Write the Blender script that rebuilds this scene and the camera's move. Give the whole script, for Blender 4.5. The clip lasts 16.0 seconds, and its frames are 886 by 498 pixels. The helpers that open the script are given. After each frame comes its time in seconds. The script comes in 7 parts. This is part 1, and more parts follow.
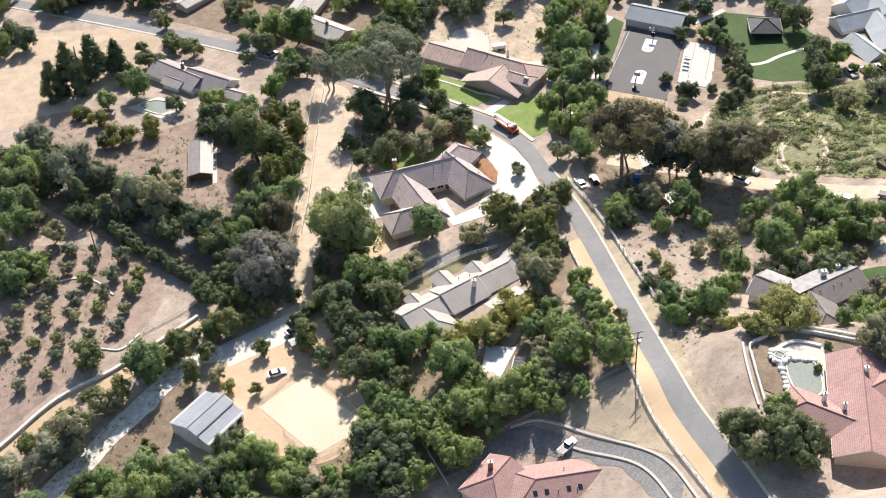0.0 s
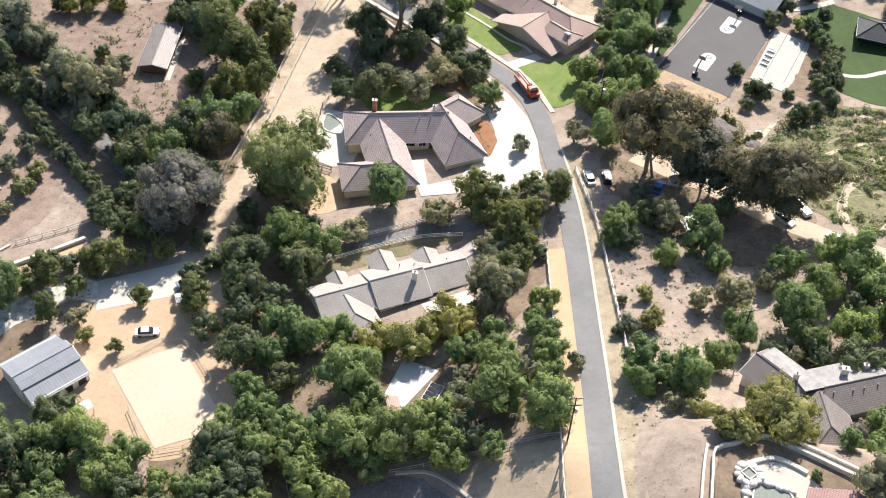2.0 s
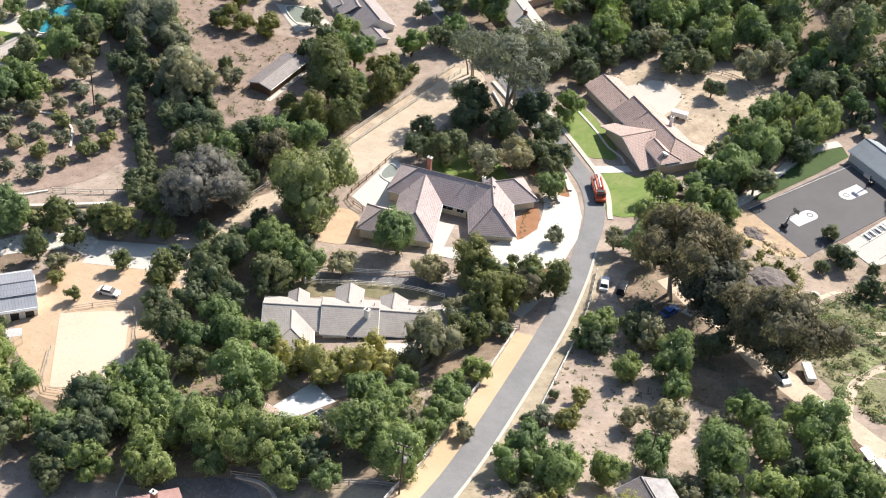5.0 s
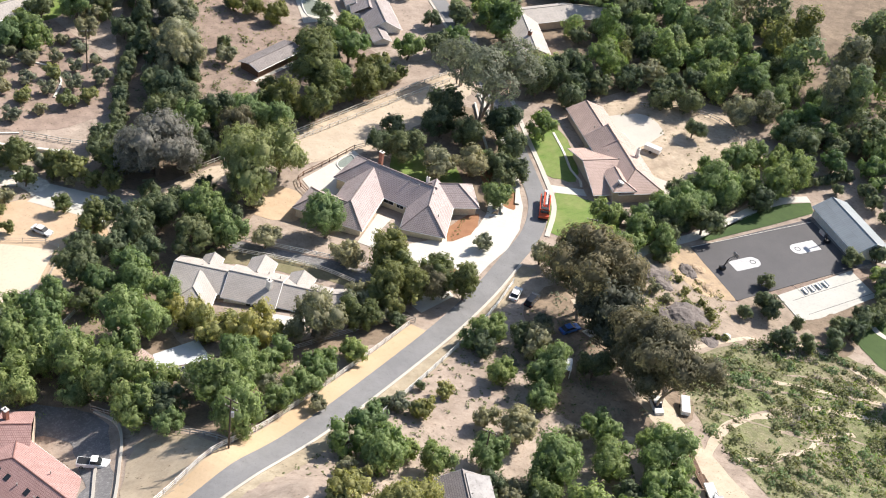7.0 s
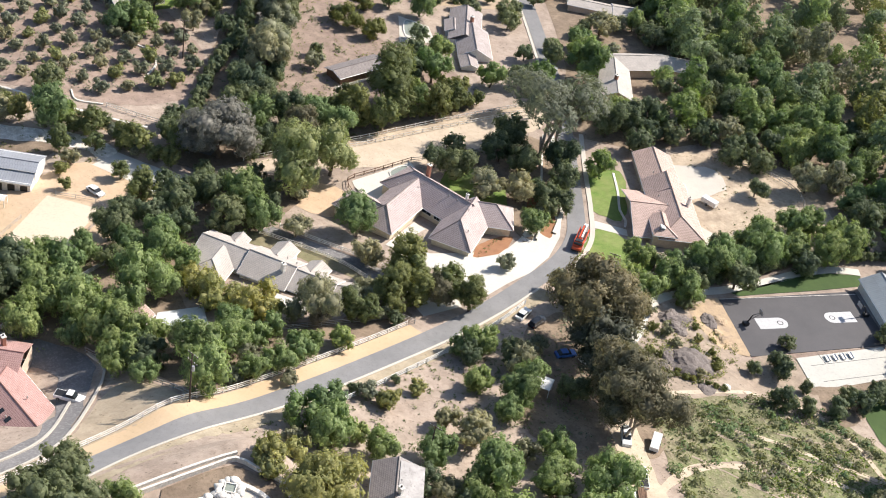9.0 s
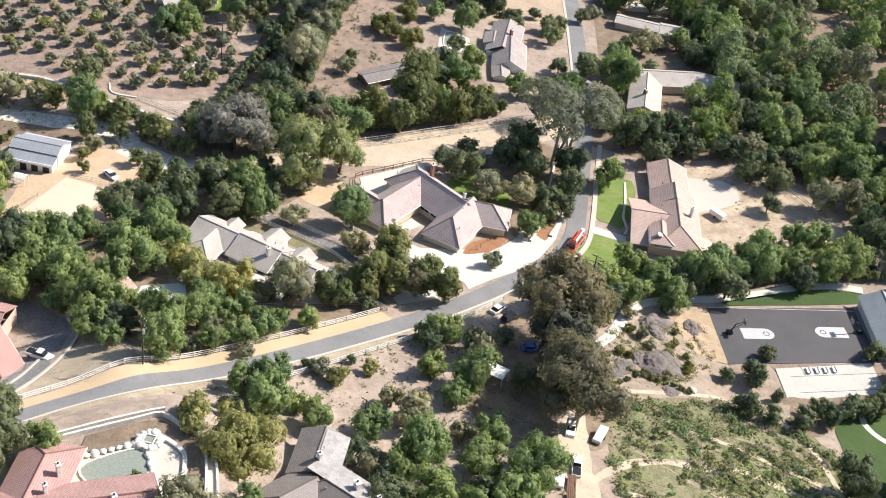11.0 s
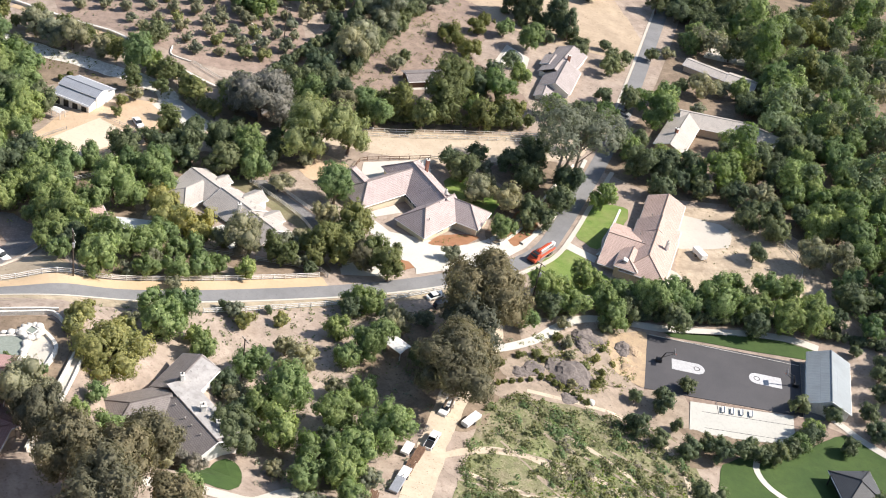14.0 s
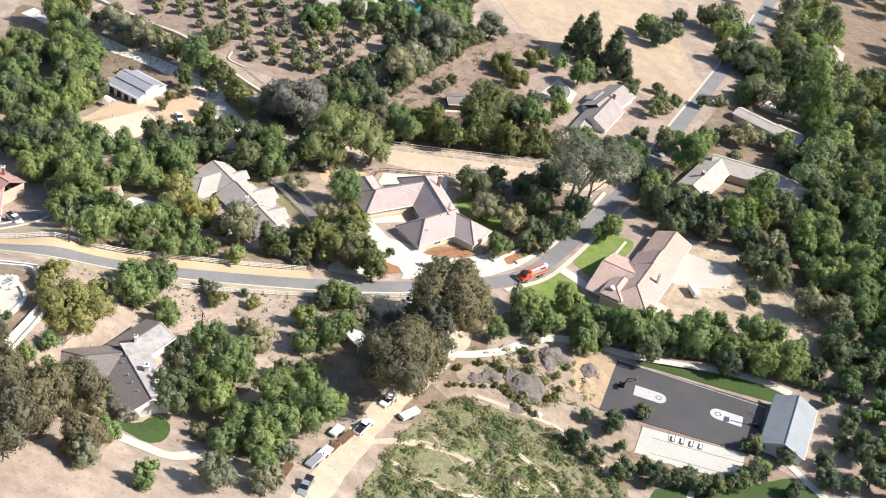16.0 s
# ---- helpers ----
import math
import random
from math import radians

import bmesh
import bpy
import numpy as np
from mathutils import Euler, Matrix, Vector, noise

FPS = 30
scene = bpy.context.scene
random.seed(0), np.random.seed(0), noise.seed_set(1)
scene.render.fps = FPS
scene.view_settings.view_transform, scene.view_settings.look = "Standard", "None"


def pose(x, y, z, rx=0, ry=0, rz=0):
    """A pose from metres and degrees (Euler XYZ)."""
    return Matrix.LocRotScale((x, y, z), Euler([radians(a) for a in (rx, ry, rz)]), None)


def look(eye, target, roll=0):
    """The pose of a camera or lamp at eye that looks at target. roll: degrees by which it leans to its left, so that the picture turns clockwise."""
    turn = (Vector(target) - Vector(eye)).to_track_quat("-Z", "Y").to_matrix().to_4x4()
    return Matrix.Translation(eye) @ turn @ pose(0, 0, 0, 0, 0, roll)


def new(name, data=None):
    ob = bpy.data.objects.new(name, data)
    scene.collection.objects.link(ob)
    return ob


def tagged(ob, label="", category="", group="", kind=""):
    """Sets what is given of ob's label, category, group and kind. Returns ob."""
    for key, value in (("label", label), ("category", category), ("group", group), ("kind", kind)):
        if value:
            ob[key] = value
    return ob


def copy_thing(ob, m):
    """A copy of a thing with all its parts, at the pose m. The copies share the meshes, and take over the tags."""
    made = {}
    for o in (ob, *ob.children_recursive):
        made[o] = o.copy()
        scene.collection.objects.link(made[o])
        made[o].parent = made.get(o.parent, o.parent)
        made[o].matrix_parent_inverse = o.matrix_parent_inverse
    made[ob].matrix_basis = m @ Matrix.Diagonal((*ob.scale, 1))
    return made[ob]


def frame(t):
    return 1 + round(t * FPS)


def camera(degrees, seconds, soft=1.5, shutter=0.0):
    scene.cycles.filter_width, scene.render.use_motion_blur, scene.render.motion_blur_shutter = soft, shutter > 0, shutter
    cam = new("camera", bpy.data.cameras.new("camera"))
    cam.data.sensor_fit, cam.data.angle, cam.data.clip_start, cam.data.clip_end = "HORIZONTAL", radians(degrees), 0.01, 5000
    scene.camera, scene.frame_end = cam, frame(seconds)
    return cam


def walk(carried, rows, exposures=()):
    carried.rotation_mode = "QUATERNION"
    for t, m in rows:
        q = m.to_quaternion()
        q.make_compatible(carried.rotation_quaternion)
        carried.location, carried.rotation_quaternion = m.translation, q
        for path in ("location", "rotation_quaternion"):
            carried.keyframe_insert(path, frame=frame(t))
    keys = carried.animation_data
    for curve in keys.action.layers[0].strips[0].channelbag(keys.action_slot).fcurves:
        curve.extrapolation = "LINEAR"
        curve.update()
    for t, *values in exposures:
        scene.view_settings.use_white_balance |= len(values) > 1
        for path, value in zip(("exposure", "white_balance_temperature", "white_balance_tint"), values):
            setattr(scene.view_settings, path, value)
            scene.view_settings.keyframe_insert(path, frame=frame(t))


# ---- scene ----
cam = camera(38, 16.0, soft=1.0)
walk(cam, [
    (0, pose(-23.35, -270.74, 212.77, 49.15, 2.52, -5.88)),
    (0.5, pose(-11.13, -259.73, 204.08, 49.63, 0.02, -2.54)),
    (1, pose(-2.47, -245.06, 196.62, 49.38, -1.47, 1.74)),
    (1.5, pose(4.49, -229.13, 189.98, 47.19, -2.3, 4.87)),
    (2, pose(12.05, -214.08, 182.09, 45.17, -3.53, 6.28)),
    (2.5, pose(25.38, -204.67, 173.16, 45.36, -3.4, 8.28)),
    (3, pose(43.39, -204.62, 168.54, 46.86, -2.27, 12.21)),
    (3.5, pose(57.24, -204.82, 166.17, 49.61, -1.43, 15.32)),
    (4, pose(67.4, -204.42, 165.13, 46.96, -4.27, 17.39)),
    (4.5, pose(76.11, -202.14, 165.86, 49.66, -3.88, 22.76)),
    (4.7, pose(81.13, -202.11, 165.16, 50.98, -4.32, 25.5)),
    (6.8, pose(127.75, -187.41, 166.26, 51.88, -7.47, 38.19)),
    (7, pose(131.16, -185.66, 166.97, 52.02, -7.83, 38.89)),
    (7.5, pose(139.21, -183.06, 166.75, 52.06, -8.06, 41.28)),
    (8, pose(148.8, -178.57, 167.01, 52.35, -7.79, 45.12)),
    (8.5, pose(157.43, -174, 167.65, 52.78, -8.31, 47.9)),
    (9, pose(165.68, -169.04, 168.37, 53.01, -9.24, 50.66)),
    (9.5, pose(174, -164.16, 168.56, 53.55, -8.36, 52.88)),
    (9.7, pose(177.29, -161.84, 169.02, 53.32, -7.83, 53.29)),
    (11.8, pose(209.37, -134.32, 172.76, 53.67, -7.74, 62.39)),
    (12, pose(212.37, -131.17, 173.68, 53.48, -7.73, 63.63)),
    (12.5, pose(220.13, -123.83, 174.79, 53.59, -7.56, 65.93)),
    (13, pose(226.07, -116.61, 176.43, 53.44, -7.59, 67.79)),
    (13.5, pose(234.84, -107.92, 176.93, 53.59, -8.27, 69.96)),
    (14, pose(242.19, -98.98, 178.92, 53.61, -9.22, 71.95)),
    (14.5, pose(248.8, -89.78, 180.59, 53.95, -9.34, 74.71)),
    (15, pose(255.53, -80.82, 182.72, 54.16, -9.05, 77.66)),
    (15.5, pose(262.18, -71.15, 184.11, 54.19, -8.93, 79.54)),
    (16, pose(267.77, -61.42, 186.05, 54.24, -9.5, 81.48)),
])

# ---- sky, sun, exposure ----
SUN_EL, SUN_AZ = radians(40), radians(12)  # azimuth from +y towards +x
world = bpy.data.worlds.new("sky")
scene.world = world
world.use_nodes = True
wn = world.node_tree.nodes
sky = wn.new("ShaderNodeTexSky")
sky.sky_type, sky.sun_disc, sky.sun_elevation, sky.sun_rotation = "NISHITA", False, SUN_EL, SUN_AZ
wn["Background"].inputs["Strength"].default_value = 0.096
world.node_tree.links.new(sky.outputs[0], wn["Background"].inputs[0])
sun = new("sun", bpy.data.lights.new("sun", "SUN"))
sun.data.energy, sun.data.angle, sun.data.color = 5.0, radians(0.55), (1.0, 0.92, 0.83)
sun_dir = Vector((math.sin(SUN_AZ) * math.cos(SUN_EL), math.cos(SUN_AZ) * math.cos(SUN_EL), math.sin(SUN_EL)))
sun.matrix_world = look(sun_dir * 300, (0, 0, 0))
scene.view_settings.exposure = 0.66


# ---- terrain height ----
HUMPS = ((82, -60, -6.5, 21), (57, -90, 3.5, 15), (4, -104, -5, 14), (27, -84, 2, 5), (-42, -66, 1.2, 18), (60, 52, -1.3, 20), (-92, -50, 2, 14))


# level ground: centre, turn, half sizes, height, width of the slope round it
PADS = (((67, 62), 23, (17, 25), -5.15, 8.0), ((74, -104), 0, (24, 21), 17.9, 9.0), ((76, -69.5), 0, (9.5, 8.5), 9.2, 4.0))


def gz(x, y):
    u, v = 1.5 * math.tanh(x / 150), 1.5 * math.tanh(y / 150)
    z = -4.6 + 5.7 * u - 4.6 * v + 3.7 * u * u - 11.4 * u * v + 3.7 * v * v - 6.1 * u * u * v + 9.7 * u * v * v
    for a, b, h, s in HUMPS:
        z += h * math.exp(-((x - a) ** 2 + (y - b) ** 2) / (2 * s * s))
    for (cx, cy), turn, (hx, hy), level, slope in PADS:
        c, s = math.cos(radians(turn)), math.sin(radians(turn))
        u, v = (x - cx) * c - (y - cy) * s, (x - cx) * s + (y - cy) * c
        w = max(0.0, 1 - math.hypot(max(abs(u) - hx, 0), max(abs(v) - hy, 0)) / slope)
        w = w * w * (3 - 2 * w)
        z += (level - z) * w
    return z


# ---- materials ----
def nodes_of(name):
    m = bpy.data.materials.new(name)
    m.use_nodes = True
    nt = m.node_tree
    return m, nt, nt.nodes["Principled BSDF"]


def mixc(nt, fac, a, b, kind="MIX"):
    n = nt.nodes.new("ShaderNodeMix")
    n.data_type, n.blend_type = "RGBA", kind
    for sock, val in ((n.inputs["Factor"], fac), (n.inputs["A"], a), (n.inputs["B"], b)):
        if hasattr(val, "is_linked"):
            nt.links.new(val, sock)
        else:
            sock.default_value = val if not isinstance(val, tuple) else (*val, 1)
    return n.outputs["Result"]


def noise_of(nt, scale, detail=4.0, rough=0.6, vec=None):
    n = nt.nodes.new("ShaderNodeTexNoise")
    n.inputs["Scale"].default_value, n.inputs["Detail"].default_value, n.inputs["Roughness"].default_value = scale, detail, rough
    if vec is None:
        vec = nt.nodes.new("ShaderNodeNewGeometry").outputs["Position"]
    nt.links.new(vec, n.inputs["Vector"])
    return n.outputs["Fac"]


def ramp(nt, fac, lo, hi):
    n = nt.nodes.new("ShaderNodeMapRange")
    n.inputs["From Min"].default_value, n.inputs["From Max"].default_value = lo, hi
    nt.links.new(fac, n.inputs["Value"])
    return n.outputs["Result"]


def bump_of(nt, bsdf, fac, strength, dist):
    b = nt.nodes.new("ShaderNodeBump")
    b.inputs["Strength"].default_value, b.inputs["Distance"].default_value = strength, dist
    nt.links.new(fac, b.inputs["Height"])
    nt.links.new(b.outputs[0], bsdf.inputs["Normal"])


def surface(name, c1, c2, c3=None, big=0.08, fine=1.5, rough=0.9, relief=0.4, dist=0.1, metal=0.0, local=False, broken=0.0):
    """A mottled surface: two colours in large blotches, a third in fine flecks; broken adds clods, litter and tufts."""
    m, nt, bs = nodes_of(name)
    vec = nt.nodes.new("ShaderNodeTexCoord").outputs["Object"] if local else None
    a = ramp(nt, noise_of(nt, big, 5, 0.65, vec), 0.35, 0.65)
    f = noise_of(nt, fine, 6, 0.7, vec)
    col = mixc(nt, a, c1, c2)
    if c3:
        col = mixc(nt, ramp(nt, f, 0.5, 0.7), col, c3)
    col = mixc(nt, 0.7, col, mixc(nt, f, (0.45, 0.45, 0.45), (1.5, 1.5, 1.5)), "MULTIPLY")
    if broken:
        mid = ramp(nt, noise_of(nt, (big * fine) ** 0.5, 6, 0.72, vec), 0.34, 0.66)
        col = mixc(nt, 1.0, col, mixc(nt, mid, (1 - broken, 1 - broken * 1.04, 1 - broken * 1.1), (1 + broken * 0.75, 1 + broken * 0.75, 1 + broken * 0.75)), "MULTIPLY")
        peb = nt.nodes.new("ShaderNodeTexVoronoi")
        peb.inputs["Scale"].default_value = fine * 1.6
        nt.links.new(nt.nodes.new("ShaderNodeNewGeometry").outputs["Position"], peb.inputs["Vector"])
        spot = ramp(nt, peb.outputs["Distance"], 0.3, 0.16)
        pick = ramp(nt, noise_of(nt, fine * 0.5, 3, 0.6, vec), 0.5, 0.62)
        both = nt.nodes.new("ShaderNodeMath")
        both.operation = "MULTIPLY"
        nt.links.new(spot, both.inputs[0])
        nt.links.new(pick, both.inputs[1])
        col = mixc(nt, both.outputs[0], col, mixc(nt, 1.0, col, (0.5, 0.5, 0.46), "MULTIPLY"))
    nt.links.new(col, bs.inputs["Base Color"])
    bs.inputs["Roughness"].default_value, bs.inputs["Metallic"].default_value = rough, metal
    bump_of(nt, bs, f, relief, dist)
    return m


def plain(name, c, rough=0.6, metal=0.0, var=0.12):
    m, nt, bs = nodes_of(name)
    f = noise_of(nt, 2.5, 5, 0.6)
    r = nt.nodes.new("ShaderNodeObjectInfo").outputs["Random"]
    col = mixc(nt, ramp(nt, f, 0.35, 0.65), tuple(v * (1 - var) for v in c), tuple(min(1, v * (1 + var)) for v in c))
    col = mixc(nt, r, col, mixc(nt, 1.0, col, (0.93, 0.93, 0.93), "MULTIPLY"))
    nt.links.new(col, bs.inputs["Base Color"])
    bs.inputs["Roughness"].default_value, bs.inputs["Metallic"].default_value = rough, metal
    return m


def leaf(name, c1, c2, through_col, trans=0.45):
    """Foliage: lets light through, varies leaf by leaf and plant by plant."""
    m, nt, bs = nodes_of(name)
    isl = nt.nodes.new("ShaderNodeNewGeometry").outputs["Random Per Island"]
    ob = nt.nodes.new("ShaderNodeObjectInfo").outputs["Random"]
    col = mixc(nt, isl, c1, c2)
    col = mixc(nt, ob, col, mixc(nt, 1.0, col, (1.3, 1.14, 0.98), "MULTIPLY"))
    other = nt.nodes.new("ShaderNodeMath")
    other.operation = "FRACT"
    times = nt.nodes.new("ShaderNodeMath")
    times.operation, times.inputs[1].default_value = "MULTIPLY", 7.31
    nt.links.new(ob, times.inputs[0])
    nt.links.new(times.outputs[0], other.inputs[0])
    col = mixc(nt, other.outputs[0], mixc(nt, 1.0, col, (0.78, 0.82, 0.84), "MULTIPLY"), mixc(nt, 1.0, col, (1.12, 1.1, 1.06), "MULTIPLY"))
    col = mixc(nt, ramp(nt, noise_of(nt, 0.35, 3), 0.35, 0.65), mixc(nt, 1.0, col, (0.78, 0.82, 0.84), "MULTIPLY"), col)
    col = mixc(nt, 1.0, col, mixc(nt, ramp(nt, noise_of(nt, 2.2, 3, 0.7), 0.3, 0.7), (0.72, 0.74, 0.74), (1.26, 1.24, 1.2)), "MULTIPLY")
    nt.links.new(col, bs.inputs["Base Color"])
    bs.inputs["Roughness"].default_value = 0.6
    bs.inputs["Specular IOR Level"].default_value = 0.25
    t = nt.nodes.new("ShaderNodeBsdfTranslucent")
    nt.links.new(mixc(nt, 1.0, col, through_col, "MULTIPLY"), t.inputs["Color"])
    ms = nt.nodes.new("ShaderNodeMixShader")
    ms.inputs[0].default_value = trans
    nt.links.new(bs.outputs[0], ms.inputs[1])
    nt.links.new(t.outputs[0], ms.inputs[2])
    nt.links.new(ms.outputs[0], nt.nodes["Material Output"].inputs["Surface"])
    return m


def tiled(name, c1, c2, joint, wide, high, rough=0.8, relief=0.6, stain=(0.7, 0.68, 0.66)):
    """Roof covering in courses: u runs along the eave and v up the slope, in metres."""
    m, nt, bs = nodes_of(name)
    uv = nt.nodes.new("ShaderNodeUVMap").outputs["UV"]
    br = nt.nodes.new("ShaderNodeTexBrick")
    br.inputs["Scale"].default_value = 1.0
    for k, v in (("Brick Width", wide), ("Row Height", high), ("Mortar Size", 0.035), ("Mortar Smooth", 0.3), ("Bias", 0.0)):
        br.inputs[k].default_value = v
    for k, v in (("Color1", c1), ("Color2", c2), ("Mortar", joint)):
        br.inputs[k].default_value = (*v, 1)
    nt.links.new(uv, br.inputs["Vector"])
    st = ramp(nt, noise_of(nt, 0.3, 5), 0.4, 0.7)
    col = mixc(nt, mixc(nt, 0.5, st, (0, 0, 0)), br.outputs["Color"], mixc(nt, 1.0, br.outputs["Color"], stain, "MULTIPLY"))
    nt.links.new(col, bs.inputs["Base Color"])
    bs.inputs["Roughness"].default_value = rough
    bump_of(nt, bs, br.outputs["Fac"], -relief, 0.06)
    return m


M = {}
M["ground"] = surface("dry_ground", (0.355, 0.282, 0.232), (0.445, 0.365, 0.3), (0.24, 0.185, 0.15), 0.045, 0.9, 0.95, 0.6, 0.2, broken=0.24)
M["straw"] = surface("straw_grass", (0.47, 0.395, 0.295), (0.42, 0.34, 0.245), (0.33, 0.265, 0.19), 0.06, 0.8, 0.95, 0.5, 0.15, broken=0.2)
M["dry_lawn"] = surface("thin_dry_lawn", (0.2, 0.185, 0.1), (0.27, 0.225, 0.145), (0.14, 0.15, 0.07), 0.15, 1.2, 0.95, 0.5, 0.1, broken=0.2)
M["verge"] = surface("dry_verge_grass", (0.44, 0.375, 0.275), (0.37, 0.305, 0.215), (0.28, 0.235, 0.16), 0.12, 0.9, 0.95, 0.6, 0.12, broken=0.22)
# pale grey that paints sunlight on the brown house's north slopes
M["sunlit_roof"] = surface("sunlit_roof_grey", (0.37, 0.355, 0.35), (0.44, 0.42, 0.41), (0.26, 0.25, 0.245), 0.25, 1.5, 0.85, 0.4, 0.03, broken=0.2)
M["field"] = surface("bare_field", (0.5, 0.395, 0.285), (0.43, 0.335, 0.245), (0.36, 0.28, 0.2), 0.05, 0.6, 0.95, 0.5, 0.15, broken=0.14)
M["soil"] = surface("orchard_soil", (0.28, 0.205, 0.165), (0.33, 0.25, 0.205), (0.18, 0.145, 0.1), 0.09, 0.9, 0.95, 0.5, 0.15, broken=0.24)
M["orchard_soil"] = surface("dark_raked_soil", (0.30, 0.222, 0.182), (0.365, 0.278, 0.23), (0.2, 0.155, 0.115), 0.09, 0.9, 0.95, 0.5, 0.15, broken=0.24)
# litter brown kept dark, so tree shade is partly in the colour
M["shade_soil"] = surface("shade_litter", (0.22, 0.165, 0.12), (0.3, 0.23, 0.165), (0.13, 0.1, 0.07), 0.15, 1.2, 0.95, 0.5, 0.15, broken=0.25)
M["scrub"] = surface("scrub_ground", (0.24, 0.21, 0.135), (0.17, 0.2, 0.075), (0.31, 0.26, 0.185), 0.1, 1.3, 0.95, 0.8, 0.3, broken=0.3)
M["asphalt"] = surface("old_asphalt", (0.2, 0.2, 0.205), (0.25, 0.248, 0.25), (0.16, 0.16, 0.165), 0.12, 3.0, 0.85, 0.2, 0.02, broken=0.06)
M["asphalt_dark"] = surface("drive_asphalt", (0.17, 0.165, 0.165), (0.23, 0.22, 0.22), (0.3, 0.29, 0.28), 0.2, 2.0, 0.85, 0.2, 0.02)
M["court"] = surface("court_coating", (0.066, 0.064, 0.07), (0.088, 0.084, 0.09), (0.055, 0.054, 0.06), 0.1, 2.5, 0.75, 0.1, 0.01)
M["concrete"] = surface("pale_concrete", (0.53, 0.49, 0.43), (0.6, 0.555, 0.485), (0.45, 0.415, 0.36), 0.15, 2.2, 0.85, 0.15, 0.02)
M["white_pave"] = surface("white_paving", (0.58, 0.555, 0.5), (0.64, 0.615, 0.555), (0.5, 0.475, 0.42), 0.2, 2.0, 0.8, 0.1, 0.02)
M["sandpath"] = surface("orange_grit", (0.53, 0.39, 0.245), (0.59, 0.445, 0.295), (0.44, 0.325, 0.21), 0.12, 1.8, 0.95, 0.3, 0.04)
M["sand"] = surface("arena_sand", (0.66, 0.55, 0.42), (0.7, 0.59, 0.46), (0.6, 0.49, 0.37), 0.08, 1.6, 0.95, 0.3, 0.04)
M["sheet_pave"] = surface("bluish_paving", (0.6, 0.63, 0.65), (0.68, 0.7, 0.72), (0.52, 0.55, 0.57), 0.3, 2.0, 0.7, 0.1, 0.02)
M["pad"] = surface("pad_concrete", (0.5, 0.49, 0.45), (0.56, 0.55, 0.5), (0.44, 0.43, 0.39), 0.2, 1.6, 0.85, 0.1, 0.02)
M["yard"] = surface("yard_dirt", (0.55, 0.4, 0.27), (0.6, 0.45, 0.31), (0.47, 0.35, 0.23), 0.1, 1.4, 0.95, 0.3, 0.05, broken=0.1)
M["dirt"] = surface("pale_dirt", (0.53, 0.435, 0.33), (0.6, 0.5, 0.385), (0.42, 0.34, 0.255), 0.09, 1.1, 0.95, 0.4, 0.08, broken=0.12)
M["rough_dirt"] = surface("rough_dirt", (0.44, 0.355, 0.265), (0.58, 0.475, 0.355), (0.3, 0.235, 0.17), 0.14, 0.6, 0.95, 0.7, 0.2, broken=0.22)
M["tan_soil"] = surface("tan_earth", (0.33, 0.265, 0.21), (0.39, 0.315, 0.245), (0.23, 0.185, 0.145), 0.16, 0.7, 0.95, 0.6, 0.15, broken=0.24)
M["mulch"] = surface("bark_mulch", (0.3, 0.145, 0.075), (0.37, 0.19, 0.1), (0.22, 0.11, 0.06), 0.5, 3.0, 0.95, 0.5, 0.08)
M["lawn"] = surface("lawn", (0.13, 0.225, 0.036), (0.23, 0.26, 0.085), (0.18, 0.25, 0.06), 0.16, 2.5, 0.9, 0.3, 0.05, broken=0.12)
M["lawn_dark"] = surface("lush_lawn", (0.04, 0.08, 0.016), (0.06, 0.105, 0.022), (0.034, 0.066, 0.016), 0.1, 3.5, 0.9, 0.3, 0.05, broken=0.12)
M["gravel"] = surface("white_gravel", (0.74, 0.71, 0.65), (0.62, 0.57, 0.49), (0.8, 0.78, 0.73), 0.35, 1.2, 0.9, 0.6, 0.15, broken=0.28)
M["rock"] = surface("grey_rock", (0.17, 0.145, 0.135), (0.23, 0.195, 0.175), (0.11, 0.095, 0.09), 0.3, 1.6, 0.9, 0.9, 0.25)
M["bare_rock"] = surface("buff_sandstone", (0.42, 0.31, 0.21), (0.55, 0.41, 0.26), (0.26, 0.2, 0.15), 0.35, 0.8, 0.9, 0.7, 0.2)
M["stone_white"] = surface("white_stone", (0.72, 0.69, 0.63), (0.6, 0.57, 0.52), (0.8, 0.78, 0.74), 0.6, 3, 0.85, 0.4, 0.05)
M["water"] = plain("pool_water", (0.03, 0.3, 0.4), 0.06)
M["water_grey"] = plain("still_water", (0.27, 0.3, 0.26), 0.08)
M["roof_mauve"] = tiled("mauve_concrete_tile", (0.53, 0.44, 0.425), (0.475, 0.39, 0.38), (0.24, 0.2, 0.19), 0.42, 0.42)
M["roof_pale"] = tiled("pale_mauve_tile", (0.41, 0.362, 0.352), (0.36, 0.316, 0.308), (0.23, 0.2, 0.19), 0.42, 0.42)
M["roof_tan"] = tiled("tan_concrete_tile", (0.6, 0.44, 0.385), (0.54, 0.395, 0.345), (0.26, 0.19, 0.155), 0.42, 0.42)
M["roof_grey"] = tiled("grey_shingle", (0.53, 0.48, 0.44), (0.465, 0.42, 0.385), (0.34, 0.32, 0.3), 0.5, 0.38)
M["roof_red"] = tiled("faded_red_tile", (0.49, 0.31, 0.285), (0.43, 0.27, 0.25), (0.26, 0.14, 0.12), 0.36, 0.42)
M["roof_brown"] = tiled("brown_shingle", (0.3, 0.265, 0.25), (0.25, 0.22, 0.21), (0.14, 0.12, 0.115), 0.5, 0.38, 0.55)
